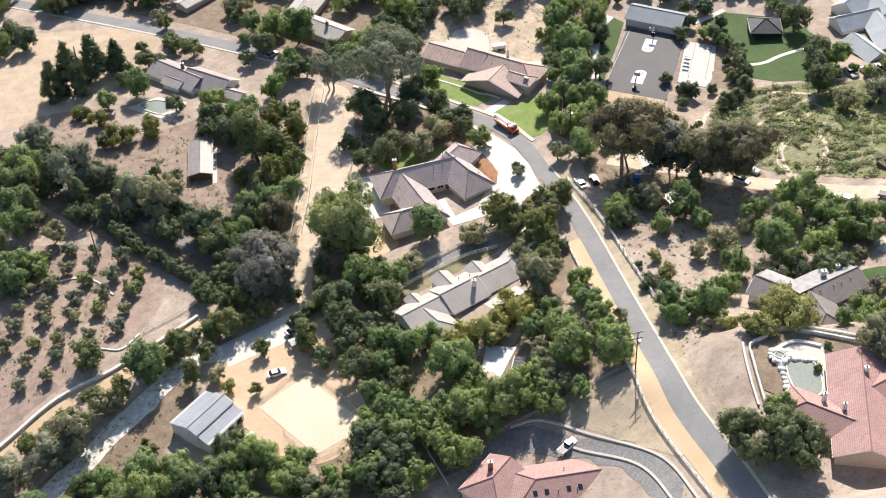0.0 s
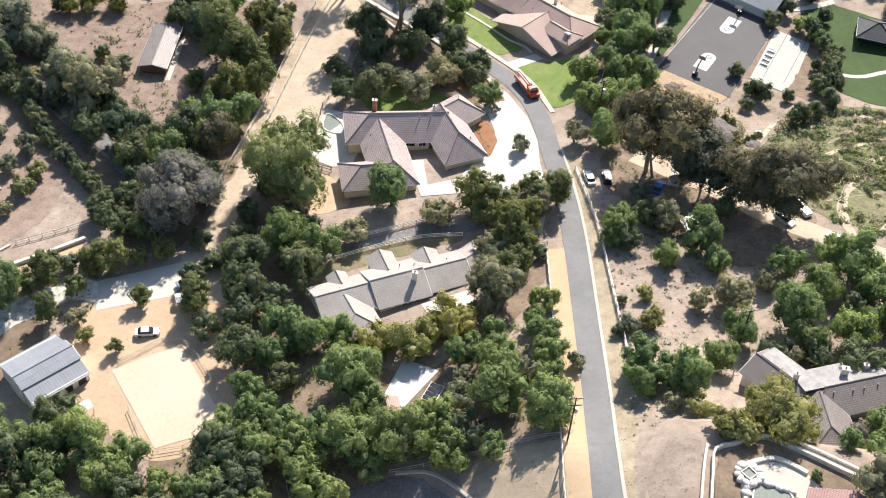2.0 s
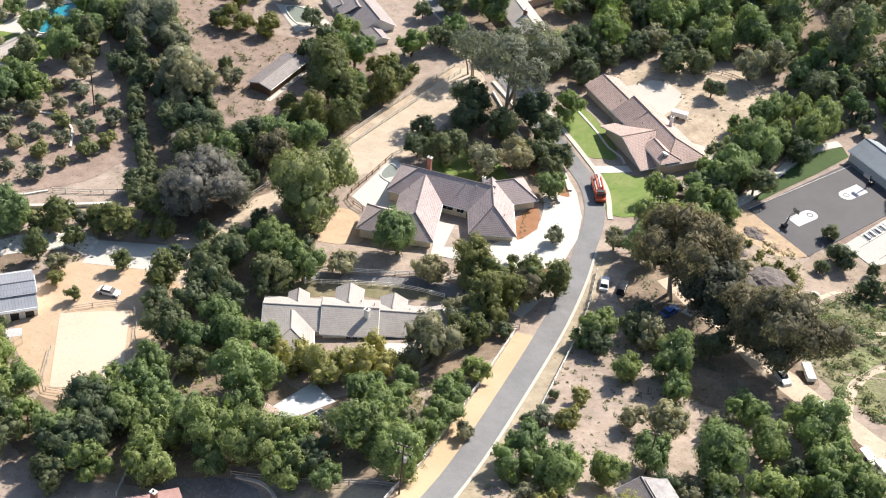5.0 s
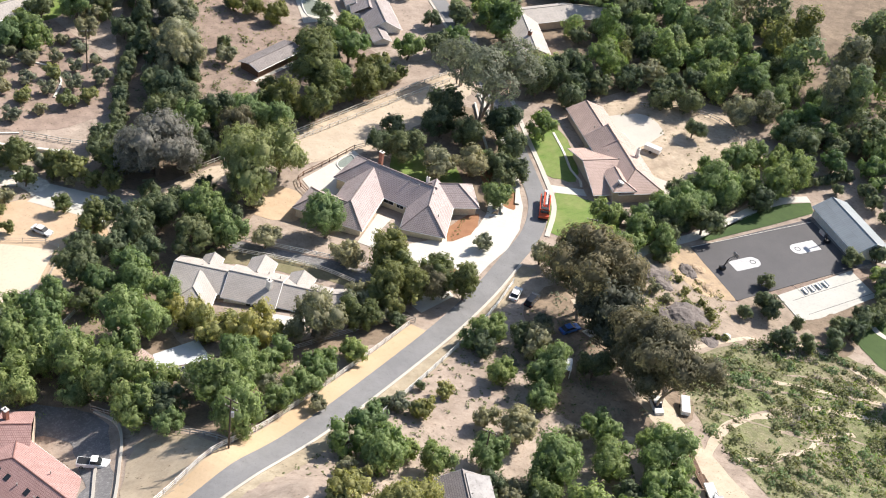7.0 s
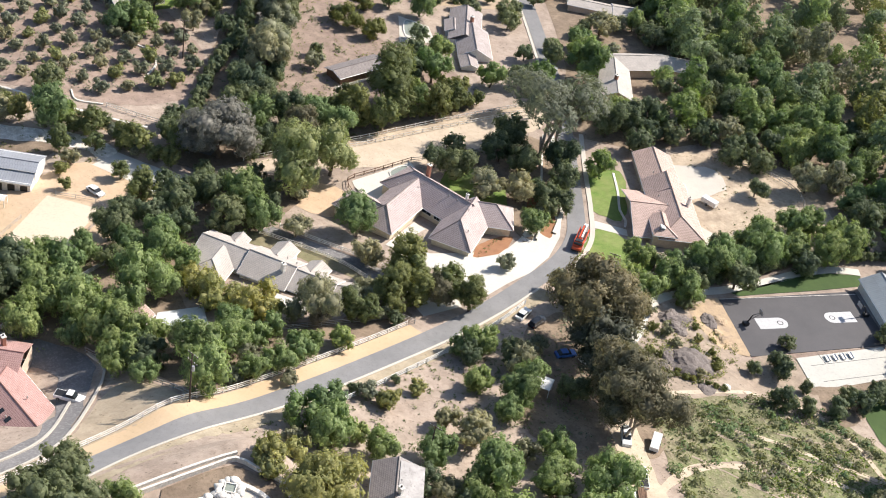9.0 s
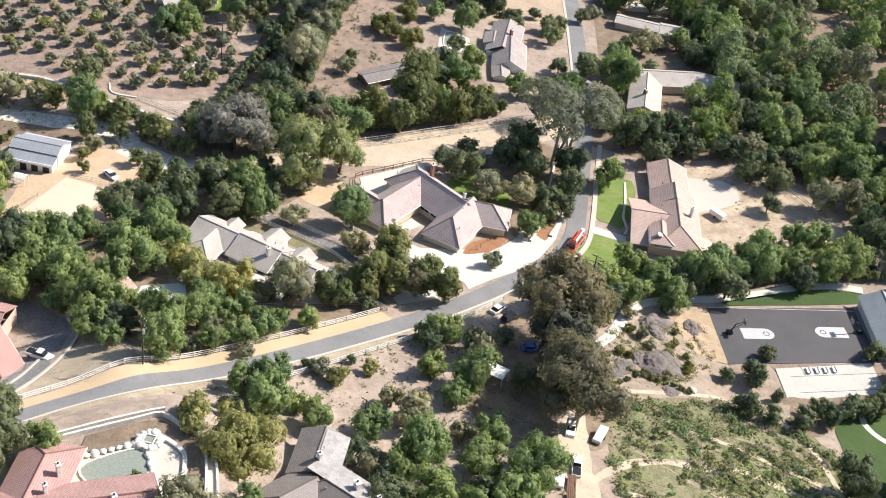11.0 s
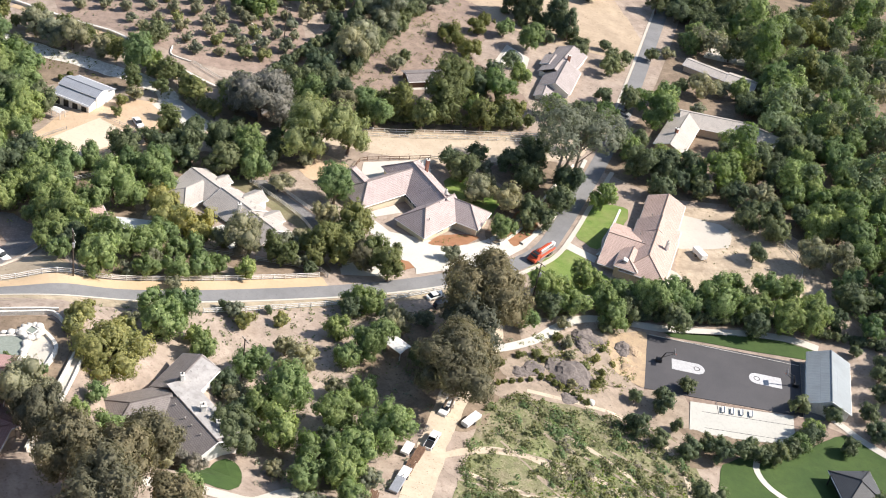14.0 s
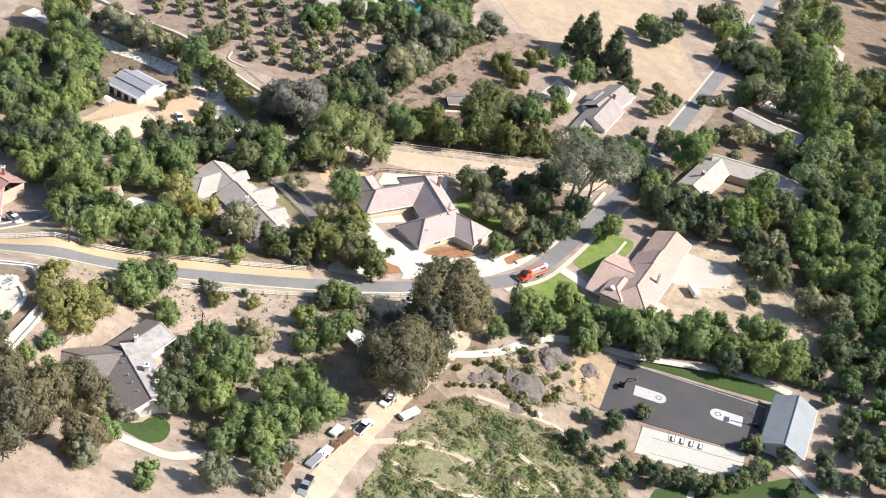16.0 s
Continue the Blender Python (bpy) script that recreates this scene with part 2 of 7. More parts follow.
M["roof_slate"] = tiled("dark_slate", (0.07, 0.075, 0.085), (0.09, 0.095, 0.105), (0.04, 0.04, 0.045), 0.4, 0.3, 0.6)
M["roof_metal"] = tiled("grey_metal_sheet", (0.36, 0.38, 0.42), (0.33, 0.35, 0.39), (0.22, 0.23, 0.26), 0.6, 9.0, 0.4, 0.4)
M["roof_steel"] = tiled("pale_steel_sheet", (0.42, 0.45, 0.48), (0.39, 0.42, 0.445), (0.28, 0.3, 0.32), 0.6, 9.0, 0.5, 0.3)
M["roof_blue"] = tiled("pale_blue_metal", (0.29, 0.325, 0.35), (0.27, 0.305, 0.325), (0.2, 0.225, 0.25), 0.6, 9.0, 0.6, 0.3)
M["stucco"] = plain("cream_stucco", (0.66, 0.58, 0.44), 0.9)
M["stucco_white"] = plain("white_stucco", (0.76, 0.74, 0.7), 0.9)
M["stucco_pink"] = plain("warm_stucco", (0.6, 0.48, 0.38), 0.9)
M["white"] = plain("white_paint", (0.8, 0.79, 0.77), 0.5)
M["off_white"] = plain("weathered_white_rail", (0.7, 0.68, 0.63), 0.6, 0, 0.2)
M["grey_rail"] = plain("weathered_grey_rail", (0.4, 0.38, 0.36), 0.7, 0, 0.2)
M["brown_wood"] = plain("brown_wood", (0.16, 0.09, 0.055), 0.75, 0, 0.25)
M["pole"] = plain("creosote_pole", (0.075, 0.055, 0.042), 0.85, 0, 0.2)
M["black"] = plain("black_steel", (0.02, 0.02, 0.022), 0.45)
M["tyre"] = plain("rubber", (0.022, 0.022, 0.022), 0.85)
M["glass"] = plain("dark_glass", (0.025, 0.03, 0.035), 0.08)
M["chrome"] = plain("bright_metal", (0.6, 0.6, 0.6), 0.25, 1.0)
M["brick"] = surface("red_brick", (0.3, 0.13, 0.09), (0.37, 0.18, 0.12), (0.22, 0.1, 0.07), 1.5, 5, 0.9, 0.3, 0.02)
M["paint_line"] = plain("worn_court_paint", (0.52, 0.52, 0.53), 0.7)
M["orange"] = plain("orange_red_paint", (0.58, 0.085, 0.03), 0.35)
M["red"] = plain("red_fabric", (0.5, 0.06, 0.04), 0.8)
M["blue"] = plain("blue_paint", (0.05, 0.16, 0.5), 0.35)
M["silver"] = plain("silver_paint", (0.42, 0.43, 0.45), 0.3, 0.4)
M["car_white"] = plain("white_car_paint", (0.78, 0.78, 0.77), 0.25)
M["car_dark"] = plain("dark_car_paint", (0.03, 0.033, 0.04), 0.25)
M["bark"] = surface("bark", (0.15, 0.11, 0.08), (0.23, 0.18, 0.14), (0.08, 0.06, 0.05), 0.8, 5, 0.95, 0.8, 0.05)
M["bark_pale"] = surface("pale_bark", (0.36, 0.3, 0.24), (0.26, 0.2, 0.16), (0.45, 0.4, 0.34), 0.8, 4, 0.95, 0.6, 0.05)
M["leaf_G"] = leaf("pepper_leaf", (0.192, 0.268, 0.122), (0.345, 0.428, 0.21), (1.1, 1.18, 0.82))
M["leaf_D"] = leaf("dark_leaf", (0.124, 0.163, 0.102), (0.222, 0.266, 0.166), (1.15, 1.2, 0.85))
M["leaf_O"] = leaf("olive_leaf", (0.259, 0.272, 0.200), (0.390, 0.402, 0.300), (1.1, 1.15, 0.9))
M["leaf_E"] = leaf("gum_leaf", (0.142, 0.146, 0.104), (0.255, 0.25, 0.184), (1.1, 1.1, 0.85))
M["leaf_B"] = leaf("bright_leaf", (0.156, 0.224, 0.104), (0.255, 0.331, 0.164), (1.2, 1.4, 0.7))
M["leaf_L"] = leaf("bronze_green_leaf", (0.156, 0.191, 0.091), (0.269, 0.300, 0.142), (1.2, 1.2, 0.75))
M["leaf_F"] = leaf("yellow_green_leaf", (0.225, 0.258, 0.125), (0.42, 0.43, 0.215), (1.2, 1.2, 0.7))
M["leaf_W"] = leaf("pale_green_leaf", (0.231, 0.284, 0.156), (0.349, 0.403, 0.235), (1.15, 1.2, 0.8))
M["leaf_S"] = leaf("grey_seed_leaf", (0.253, 0.248, 0.221), (0.394, 0.380, 0.351), (1, 1, 0.95))
M["leaf_U"] = leaf("pine_leaf", (0.188, 0.210, 0.170), (0.301, 0.317, 0.249), (1.1, 1.15, 0.85))
M["leaf_Y"] = leaf("hedge_leaf", (0.148, 0.180, 0.063), (0.239, 0.257, 0.113), (1.2, 1.2, 0.7))
M["leaf_scrub"] = leaf("scrub_leaf", (0.151, 0.185, 0.096), (0.273, 0.293, 0.158), (1.2, 1.2, 0.7), 0.3)
M["leaf_grass"] = leaf("hill_grass", (0.163, 0.250, 0.037), (0.250, 0.338, 0.062), (1.2, 1.3, 0.6), 0.3)


# ---- mesh helpers ----
def link(name, bm, material, smooth=False):
    me = bpy.data.meshes.new(name)
    bm.to_mesh(me)
    bm.free()
    if material:
        me.materials.append(material)
    if smooth:
        me.polygons.foreach_set("use_smooth", [True] * len(me.polygons))
    return new(name, me)


def part(name, bm, material, parent, label="", smooth=False):
    ob = link(name, bm, material, smooth)
    ob.parent = parent
    if label:
        tagged(ob, label)
    return ob


def thing(name, m, label, category, group="", kind=""):
    ob = new(name)
    ob.empty_display_size = 0.3
    ob.matrix_basis = m
    return tagged(ob, label, category, group, kind)


def structure(name, bm, material, label="", category=""):
    return tagged(link(name, bm, material), label, category, "", "structure")


def box(bm, x0, x1, y0, y1, z0, z1, bevel=0.0, m=None):
    g = bmesh.ops.create_cube(bm, size=1.0)["verts"]
    for v in g:
        v.co = Vector((x0 + (v.co.x + 0.5) * (x1 - x0), y0 + (v.co.y + 0.5) * (y1 - y0), z0 + (v.co.z + 0.5) * (z1 - z0)))
        if m:
            v.co = m @ v.co
    if bevel:
        es = list({e for v in g for e in v.link_edges})
        bmesh.ops.bevel(bm, geom=es, offset=bevel, segments=1, affect="EDGES")
    return bm


def boxed(*a, **k):
    return box(bmesh.new(), *a, **k)


def rod(bm, a, b, r0, r1=None, n=6):
    a, b = Vector(a), Vector(b)
    r1 = r0 if r1 is None else r1
    q = (b - a).to_track_quat("Z", "Y").to_matrix()
    rings = []
    for p, r in ((a, r0), (b, r1)):
        rings.append([bm.verts.new(p + q @ Vector((r * math.cos(2 * math.pi * i / n), r * math.sin(2 * math.pi * i / n), 0))) for i in range(n)])
    for i in range(n):
        bm.faces.new((rings[0][i], rings[0][(i + 1) % n], rings[1][(i + 1) % n], rings[1][i]))
    bm.faces.new(rings[0][::-1])
    bm.faces.new(rings[1])
    return bm


def curve(pts, step=1.5, closed=False):
    """Points along a smooth line through pts, about step metres apart."""
    p = [Vector((a[0], a[1])) for a in pts]
    n = len(p)
    out = []
    for i in range(n if closed else n - 1):
        if closed:
            a, b, c, d = p[i - 1], p[i], p[(i + 1) % n], p[(i + 2) % n]
        else:
            b, c = p[i], p[i + 1]
            a, d = p[i - 1] if i else 2 * b - c, p[i + 2] if i + 2 < n else 2 * c - b
        k = max(1, int((c - b).length / step))
        for j in range(k):
            t = j / k
            out.append(0.5 * (2 * b + (c - a) * t + (2 * a - 5 * b + 4 * c - d) * t * t + (3 * b - a - 3 * c + d) * t ** 3))
    if not closed:
        out.append(p[-1])
    return out


def normals_2d(line):
    out = []
    for i in range(len(line)):
        d = line[min(i + 1, len(line) - 1)] - line[max(i - 1, 0)]
        d.normalize()
        out.append(Vector((-d.y, d.x)))
    return out


def strip(name, pts, left, right, material, lift=0.05, thick=0.0, label="", category="", step=1.5, wob=0.0):
    """A band along pts, from `right` to `left` metres beside it, laid on the ground."""
    line = curve(pts, step)
    nn = normals_2d(line)
    bm = bmesh.new()
    cols = 5 if abs(left - right) > 2 else 2
    rows = []
    for i, (p, n) in enumerate(zip(line, nn)):
        r = []
        for c in range(cols):
            o = right + (left - right) * c / (cols - 1)
            if wob and c in (0, cols - 1):
                o += wob * noise.noise(Vector((p.x * 0.25, p.y * 0.25, c * 7.0)))
            q = p + n * o
            r.append(bm.verts.new((q.x, q.y, gz(q.x, q.y) + lift + thick)))
        rows.append(r)
    for a, b in zip(rows, rows[1:]):
        for c in range(cols - 1):
            bm.faces.new((a[c], b[c], b[c + 1], a[c + 1]))
    if thick:
        for c, flip in ((0, 0), (cols - 1, 1)):
            low = [bm.verts.new(r[c].co - Vector((0, 0, thick + 0.3))) for r in rows]
            for i in range(len(rows) - 1):
                f = (rows[i][c], low[i], low[i + 1], rows[i + 1][c])
                bm.faces.new(f if not flip else f[::-1])
    bmesh.ops.recalc_face_normals(bm, faces=bm.faces)
    for f in bm.faces:
        if f.normal.z < -0.5:
            bmesh.ops.reverse_faces(bm, faces=[f])
    return structure(name, bm, material, label, category)


def patch(name, pts, material, lift=0.04, smooth=True, label="", category="", cell=3.0, flat=None, skirt=0.0):
    """A piece of ground cover laid over the terrain; flat gives one level instead."""
    outline = curve(pts, 1.5, True) if smooth else [Vector((a[0], a[1])) for a in pts]
    if smooth:
        # ragged natural edge
        outline = [p + Vector((noise.noise(Vector((p.x * 0.3, p.y * 0.3, 1))) + 0.5 * noise.noise(Vector((p.x * 0.9, p.y * 0.9, 5))), noise.noise(Vector((p.x * 0.3, p.y * 0.3, 9))) + 0.5 * noise.noise(Vector((p.x * 0.9, p.y * 0.9, 13))))) * 0.75 for p in outline]
    bm = bmesh.new()
    f = bm.faces.new([bm.verts.new((p.x, p.y, 0)) for p in outline])
    if f.normal.z < 0 or sum(a.x * b.y - b.x * a.y for a, b in zip(outline, outline[1:] + outline[:1])) < 0:
        f.normal_flip()
    if flat is None:
        for axis in (0, 1):
            lo, hi = min(p[axis] for p in outline), max(p[axis] for p in outline)
            k = math.ceil(lo / cell)
            while k * cell < hi:
                co, no = [0, 0, 0], [0, 0, 0]
                co[axis], no[axis] = k * cell, 1
                bmesh.ops.bisect_plane(bm, geom=bm.verts[:] + bm.edges[:] + bm.faces[:], plane_co=co, plane_no=no)
                k += 1
    bmesh.ops.triangulate(bm, faces=bm.faces[:])
    for v in bm.verts:
        v.co.z = (gz(v.co.x, v.co.y) if flat is None else flat) + lift
    if skirt:
        es = [e for e in bm.edges if e.is_boundary]
        g = bmesh.ops.extrude_edge_only(bm, edges=es)["geom"]
        for v in g:
            if isinstance(v, bmesh.types.BMVert):
                v.co.z -= skirt
    for f in bm.faces:
        f.normal_update()
    return structure(name, bm, material, label, category)


# ---- ground: one sheet to the horizon ----
def ground_lines(lo, hi, step):
    core = [lo + step * i for i in range(int((hi - lo) / step) + 1)]
    out, d = [], step
    x = lo
    while x > -4000:
        d *= 1.25
        x -= d
        out.append(x)
    out = out[::-1] + core
    d, x = step, core[-1]
    while x < 4000:
        d *= 1.25
        x += d
        out.append(x)
    return out


gx, gy = ground_lines(-231, 150, 3), ground_lines(-150, 231, 3)
gv = [(x, y, gz(x, y)) for y in gy for x in gx]
nx = len(gx)
gf = [(j * nx + i, j * nx + i + 1, (j + 1) * nx + i + 1, (j + 1) * nx + i) for j in range(len(gy) - 1) for i in range(nx - 1)]
gm = bpy.data.meshes.new("ground")
gm.from_pydata(gv, [], gf)
gm.materials.append(M["ground"])
gm.polygons.foreach_set("use_smooth", [True] * len(gm.polygons))
tagged(new("ground", gm), "dry tan earth with sparse straw", "ground", "", "structure")

# ---- roads, drives and ground cover ----
ROAD = ((46, -150), (40.5, -118), (36.5, -98), (35, -84), (33.9, -67), (31.8, -45), (29.3, -22), (26.5, -5), (23.3, 9), (20, 22), (14, 33), (4.5, 42), (-8, 52.5), (-23, 65), (-45, 82), (-79, 105.5), (-107, 124.5), (-145, 150), (-182, 173), (-260, 222))
strip("road", ROAD, 2.3, -2.3, M["asphalt"], 0.1, 0, "worn grey asphalt lane", "road")
LOWER = ROAD[:9]
strip("bridle_path", ((43, -150), (37, -118), (32.3, -97), (30.6, -84), (29.6, -67), (27.8, -46), (25.8, -26)), 1.9, -2.2, M["sandpath"], 0.07, 0, "orange decomposed granite path beside the road", "path", 1.5, 0.15)
strip("kerb", LOWER, -2.3, -2.85, M["concrete"], 0.05, 0.12, "pale concrete kerb", "kerb")
strip("kerb", ((20.5, 22), (14.6, 33.4), (5.2, 42.6), (-7.3, 53.2), (-22, 66)), -2.5, -3.7, M["concrete"], 0.05, 0.12, "pale concrete gutter", "kerb")
strip("kerb", ((-45, 82), (-79, 105.5), (-107, 124.5), (-145, 150), (-182, 173)), 2.4, 3.2, M["concrete"], 0.05, 0.1, "pale concrete verge", "kerb")
strip("kerb", ((10.9, 28.7), (7, 34.4), (1.9, 40.3), (-9.3, 49.8), (-19, 57.2), (-26.4, 62.8)), 0.5, -0.5, M["white_pave"], 0.05, 0.4, "white concrete kerb wall round the bend", "kerb")
strip("verge", LOWER, -2.85, -6.0, M["verge"], 0.05, 0, "strip of dry straw grass", "verge", 1.5, 0.4)

patch("dirt_lane", ((-36, 67), (-28, 60.5), (-27, 40), (-27.4, 20), (-31, 8), (-37.6, -6.4), (-41, -20), (-42, -30), (-46.5, -30), (-46, -15), (-43, 0), (-40.5, 25), (-38, 50)), M["dirt"], 0.06, True, "pale packed dirt lane", "track")
patch("dirt_lane", ((-42, -28), (-46.5, -28), (-49, -38), (-44, -46), (-37, -48), (-36, -40)), M["dirt"], 0.065, True, "pale packed dirt lane", "track")
strip("bridle_path", ((-37.5, 66), (-40.5, 40), (-42.5, 18), (-45, -2)), 1.6, -1.4, M["rough_dirt"], 0.09, 0, "dusty dirt path between rail fences", "path")
patch("arena", ((-54.6, -66.8), (-43.4, -59.6), (-32, -75.2), (-33, -79.6), (-41.8, -83.6)), M["sand"], 0.1, False, "smooth pale sand riding arena", "arena")
patch("yard", ((-63, -52), (-50, -47), (-37, -48.5), (-33, -60), (-30, -78), (-41, -86), (-58, -76), (-63, -66)), M["yard"], 0.05, True, "orange dirt stable yard", "yard")
patch("driveway", ((-64, -44.5), (-47.5, -36.5), (-46, -41), (-48.5, -47), (-62, -52.3)), M["white_pave"], 0.09, False, "white concrete driveway", "driveway")
strip("driveway", ((-122, -106), (-103.5, -84.5), (-95.5, -76.6), (-88.4, -68.3), (-81.7, -61.4), (-75, -53.2), (-67.6, -47.4), (-62.3, -48)), 2.7, -2.7, M["gravel"], 0.08, 0, "white gravel drive speckled with shade", "driveway", 1.5, 0.8)
strip("bridle_path", ((-128, -84), (-112, -68.5), (-101, -58.5), (-87, -51.5), (-69, -36)), 1.8, -1.8, M["sandpath"], 0.07, 0, "orange grit path along the wall", "path", 1.5, 0.4)
strip("lane", ((-128, 42), (-116, 31), (-105, 22), (-94, 13), (-81, 2), (-69, -9.5), (-61, -18.5), (-55, -27)), 2.0, -2.0, M["asphalt_dark"], 0.08, 0, "narrow grey lane in deep tree shade", "lane")
# litter sheet whose dark colour paints the mottled shade behind the stable
patch("woodland_floor", ((-126, -108), (-104, -80), (-92, -69), (-80, -58), (-73, -55), (-70, -62), (-76, -78), (-60, -84), (-60, -100), (-90, -108)), M["shade_soil"], 0.045, True, "leaf litter darkened for tree shade behind the stable", "ground")
patch("orchard_floor", ((-150, 6), (-133, 2), (-100, -1), (-82, -10), (-80, -28), (-90, -43), (-108, -58), (-124, -72), (-160, -60)), M["orchard_soil"], 0.05, True, "dark raked orchard soil", "orchard")
patch("field", ((-240, 130), (-163, 126), (-92, 114), (-96, 86), (-107, 72), (-126, 62), (-150, 56), (-240, 50)), M["field"], 0.05, True, "open field of bare pinkish earth", "field")
patch("paddock", ((-127, 62), (-105, 66), (-90, 50), (-62, 58), (-52, 50), (-53, 4), (-74, 6), (-98, 17), (-119, 41)), M["soil"], 0.05, True, "bare pinkish brown slope", "paddock")
patch("driveway", ((21.2, 4), (20.3, 12), (17.6, 20.5), (12.6, 29), (6.5, 35.5), (5, 33.5), (10.5, 27.5), (8.2, 24), (5, 26), (8.5, 20), (10.5, 14), (9.5, 8.5), (6.5, 1.5), (4, -4), (-2.5, -7), (-4.5, 1.5), (-8, 1), (-3.5, -11), (3, -9.5), (9.5, -7.5), (15, -6.8), (17.6, -3.2), (20, -2.4), (22.6, -3)), M["white_pave"], 0.09, False, "white concrete drive and court", "driveway")
patch("paving", ((-91.5, 136.1), (-99.1, 143.1), (-93.8, 165.6), (-84.7, 162.1), (-83.9, 150.5)), M["concrete"], 0.09, False, "pinkish paved court behind a low house", "paving")
patch("planting_bed", ((9.3, 4.5), (11.2, 9), (9.8, 15), (7.6, 18.5), (5.4, 14), (7, 8)), M["mulch"], 0.13, True, "red bark mulch bed along the wall", "bed")
patch("planting_bed", ((11.5, 25.8), (9.5, 31), (2, 37), (-4, 40), (-4, 34), (3, 28), (8, 26)), M["mulch"], 0.1, True, "bark mulch bed under shrubs", "bed")
patch("planting_bed", ((17.2, -3.2), (19.8, -2.5), (21.3, -7), (15.5, -7)), M["mulch"], 0.12, False, "small mulch bed at the drive", "bed")
patch("lawn", ((-15, 17), (-4, 22), (0, 27), (-5, 31), (-12, 33), (-20, 30), (-22, 22)), M["lawn"], 0.07, True, "green back lawn in shade", "lawn")
patch("patio", ((-29.5, 17), (-29, -1.5), (-24, -3.5), (-20, -2.5), (-18, 9.5), (-20, 15)), M["white_pave"], 0.11, False, "white concrete pool patio", "patio")
patch("bed_edge", ((-27, -6), (-18, -14), (-27, -20), (-34, -13)), M["yard"], 0.05, True, "tan garden ground", "garden")
# bed soil painted dark for the shaded gap between house and lane
patch("garden_bed", ((10.2, 19.5), (7.7, 27.4), (2.1, 35.5), (-9, 48), (-17, 50), (-17, 43.7), (-8.9, 31.2), (1.3, 23.5)), M["shade_soil"], 0.09, True, "planted bed along the lane, darkened for shade", "bed")
patch("driveway", ((-21, -29.5), (-12, -25.3), (-2, -20.3), (6, -17.5), (12, -15), (13, -19), (6.5, -22.5), (-3, -24), (-12, -28), (-21, -33)), M["asphalt_dark"], 0.08, False, "grey asphalt drive in dappled shade", "driveway")
patch("driveway", ((22.8, -21.5), (23.5, -11.5), (19, -9.5), (14, -14.5), (12.5, -19), (18, -20.5)), M["white_pave"], 0.09, False, "pale concrete drive apron", "driveway")
patch("patio", ((0.5, -44.5), (9, -40), (12, -45), (3.5, -49.5)), M["white_pave"], 0.1, False, "white patio behind the house", "patio")
patch("lawn", ((-24, -42), (-14, -35.5), (-2, -28.5), (6, -25), (6, -21.5), (-6, -24.5), (-20, -33)), M["dry_lawn"], 0.05, True, "thin dry lawn", "lawn")
patch("lawn", ((-5, 56), (2, 50), (8.5, 45), (11.5, 46), (14.5, 48), (10, 55), (2, 63), (-3, 64)), M["lawn"], 0.08, True, "bright green front lawn", "lawn")
patch("lawn", ((14, 41), (20, 43.5), (28, 46), (33, 38), (31, 31), (23, 25.5), (19, 30)), M["lawn"], 0.08, True, "bright green front lawn with worn spots", "lawn")
patch("walk_path", ((11, 41.8), (13.3, 39.6), (20, 45), (17.8, 46.8)), M["white_pave"], 0.12, False, "pale entry walk", "path")
strip("garden_edging", ((-2, 62.5), (5, 57), (11, 51.5), (15, 49.5), (17, 47)), 0.3, -0.3, M["stone_white"], 0.05, 0.18, "white stone edging across the lawn", "edging")
patch("yard", ((-1, 80), (6, 98), (30, 106), (48, 92), (44, 78), (33, 66), (24, 66), (12, 74)), M["rough_dirt"], 0.05, True, "bare pale dirt back yard", "yard")
patch("patio", ((2, 76), (5, 84), (9, 88.5), (14, 88), (18, 83), (16, 71), (10, 70)), M["concrete"], 0.09, True, "round pale paved terrace", "patio")
patch("patio", ((28, 66), (33, 65), (37, 58), (33, 52), (29, 56), (24, 63)), M["concrete"], 0.09, True, "pale concrete side yard", "patio")

# sports court
COURT = [(48, 46.5), (65, 37.6), (79, 70.8), (62.5, 79.8)]
CZ = -5.15
patch("lawn", ((47.6, 51), (49.2, 59), (51.4, 70), (54.8, 80), (59.4, 86.5), (62, 83), (57, 70), (52.5, 59.5), (49.5, 52)), M["lawn_dark"], 0.1, False, "lush lawn strip beside the court", "lawn")
patch("sports_court", COURT, M["court"], 0.0, False, "black coated basketball court", "court", 3, CZ + 0.14, 1.4)
patch("court_pad", ((70.6, 46.4), (79.8, 41.4), (87, 64), (78.6, 68.4)), M["pad"], 0.0, False, "white concrete games pad", "court", 3, CZ + 0.22, 1.0)
patch("walk_apron", ((64.9, 37.6), (70.5, 35), (90, 60), (91, 84), (79.5, 70.9)), M["soil"], 0.03, False, "bare earth beside the court", "ground")
strip("walk_path", ((50, -2), (51.5, 6), (48.6, 16.7), (43.9, 24.9), (41.2, 32), (42, 40), (46.2, 50.5), (49, 61.5), (51, 73), (54.4, 82), (58.5, 87.5)), 1.25, -1.25, M["white_pave"], 0.1, 0, "curving pale concrete walk", "path")
patch("lawn", ((89.5, 48), (92, 42), (100, 38), (114, 38), (116, 69), (95, 82), (86, 77.5), (88.5, 66), (91, 56)), M["lawn_dark"], 0.08, True, "lush green lawn", "lawn")
patch("tree_bed", ((78, 39), (90, 34), (91.5, 47), (92, 56), (89, 67), (85.5, 66), (83, 56)), M["shade_soil"], 0.06, True, "dark bed under the small trees", "bed")
strip("walk_path", ((77, 75), (82.4, 78.2), (87.7, 80.4), (95, 84)), 0.9, -0.9, M["white_pave"], 0.12, 0, "narrow white garden walk", "path")
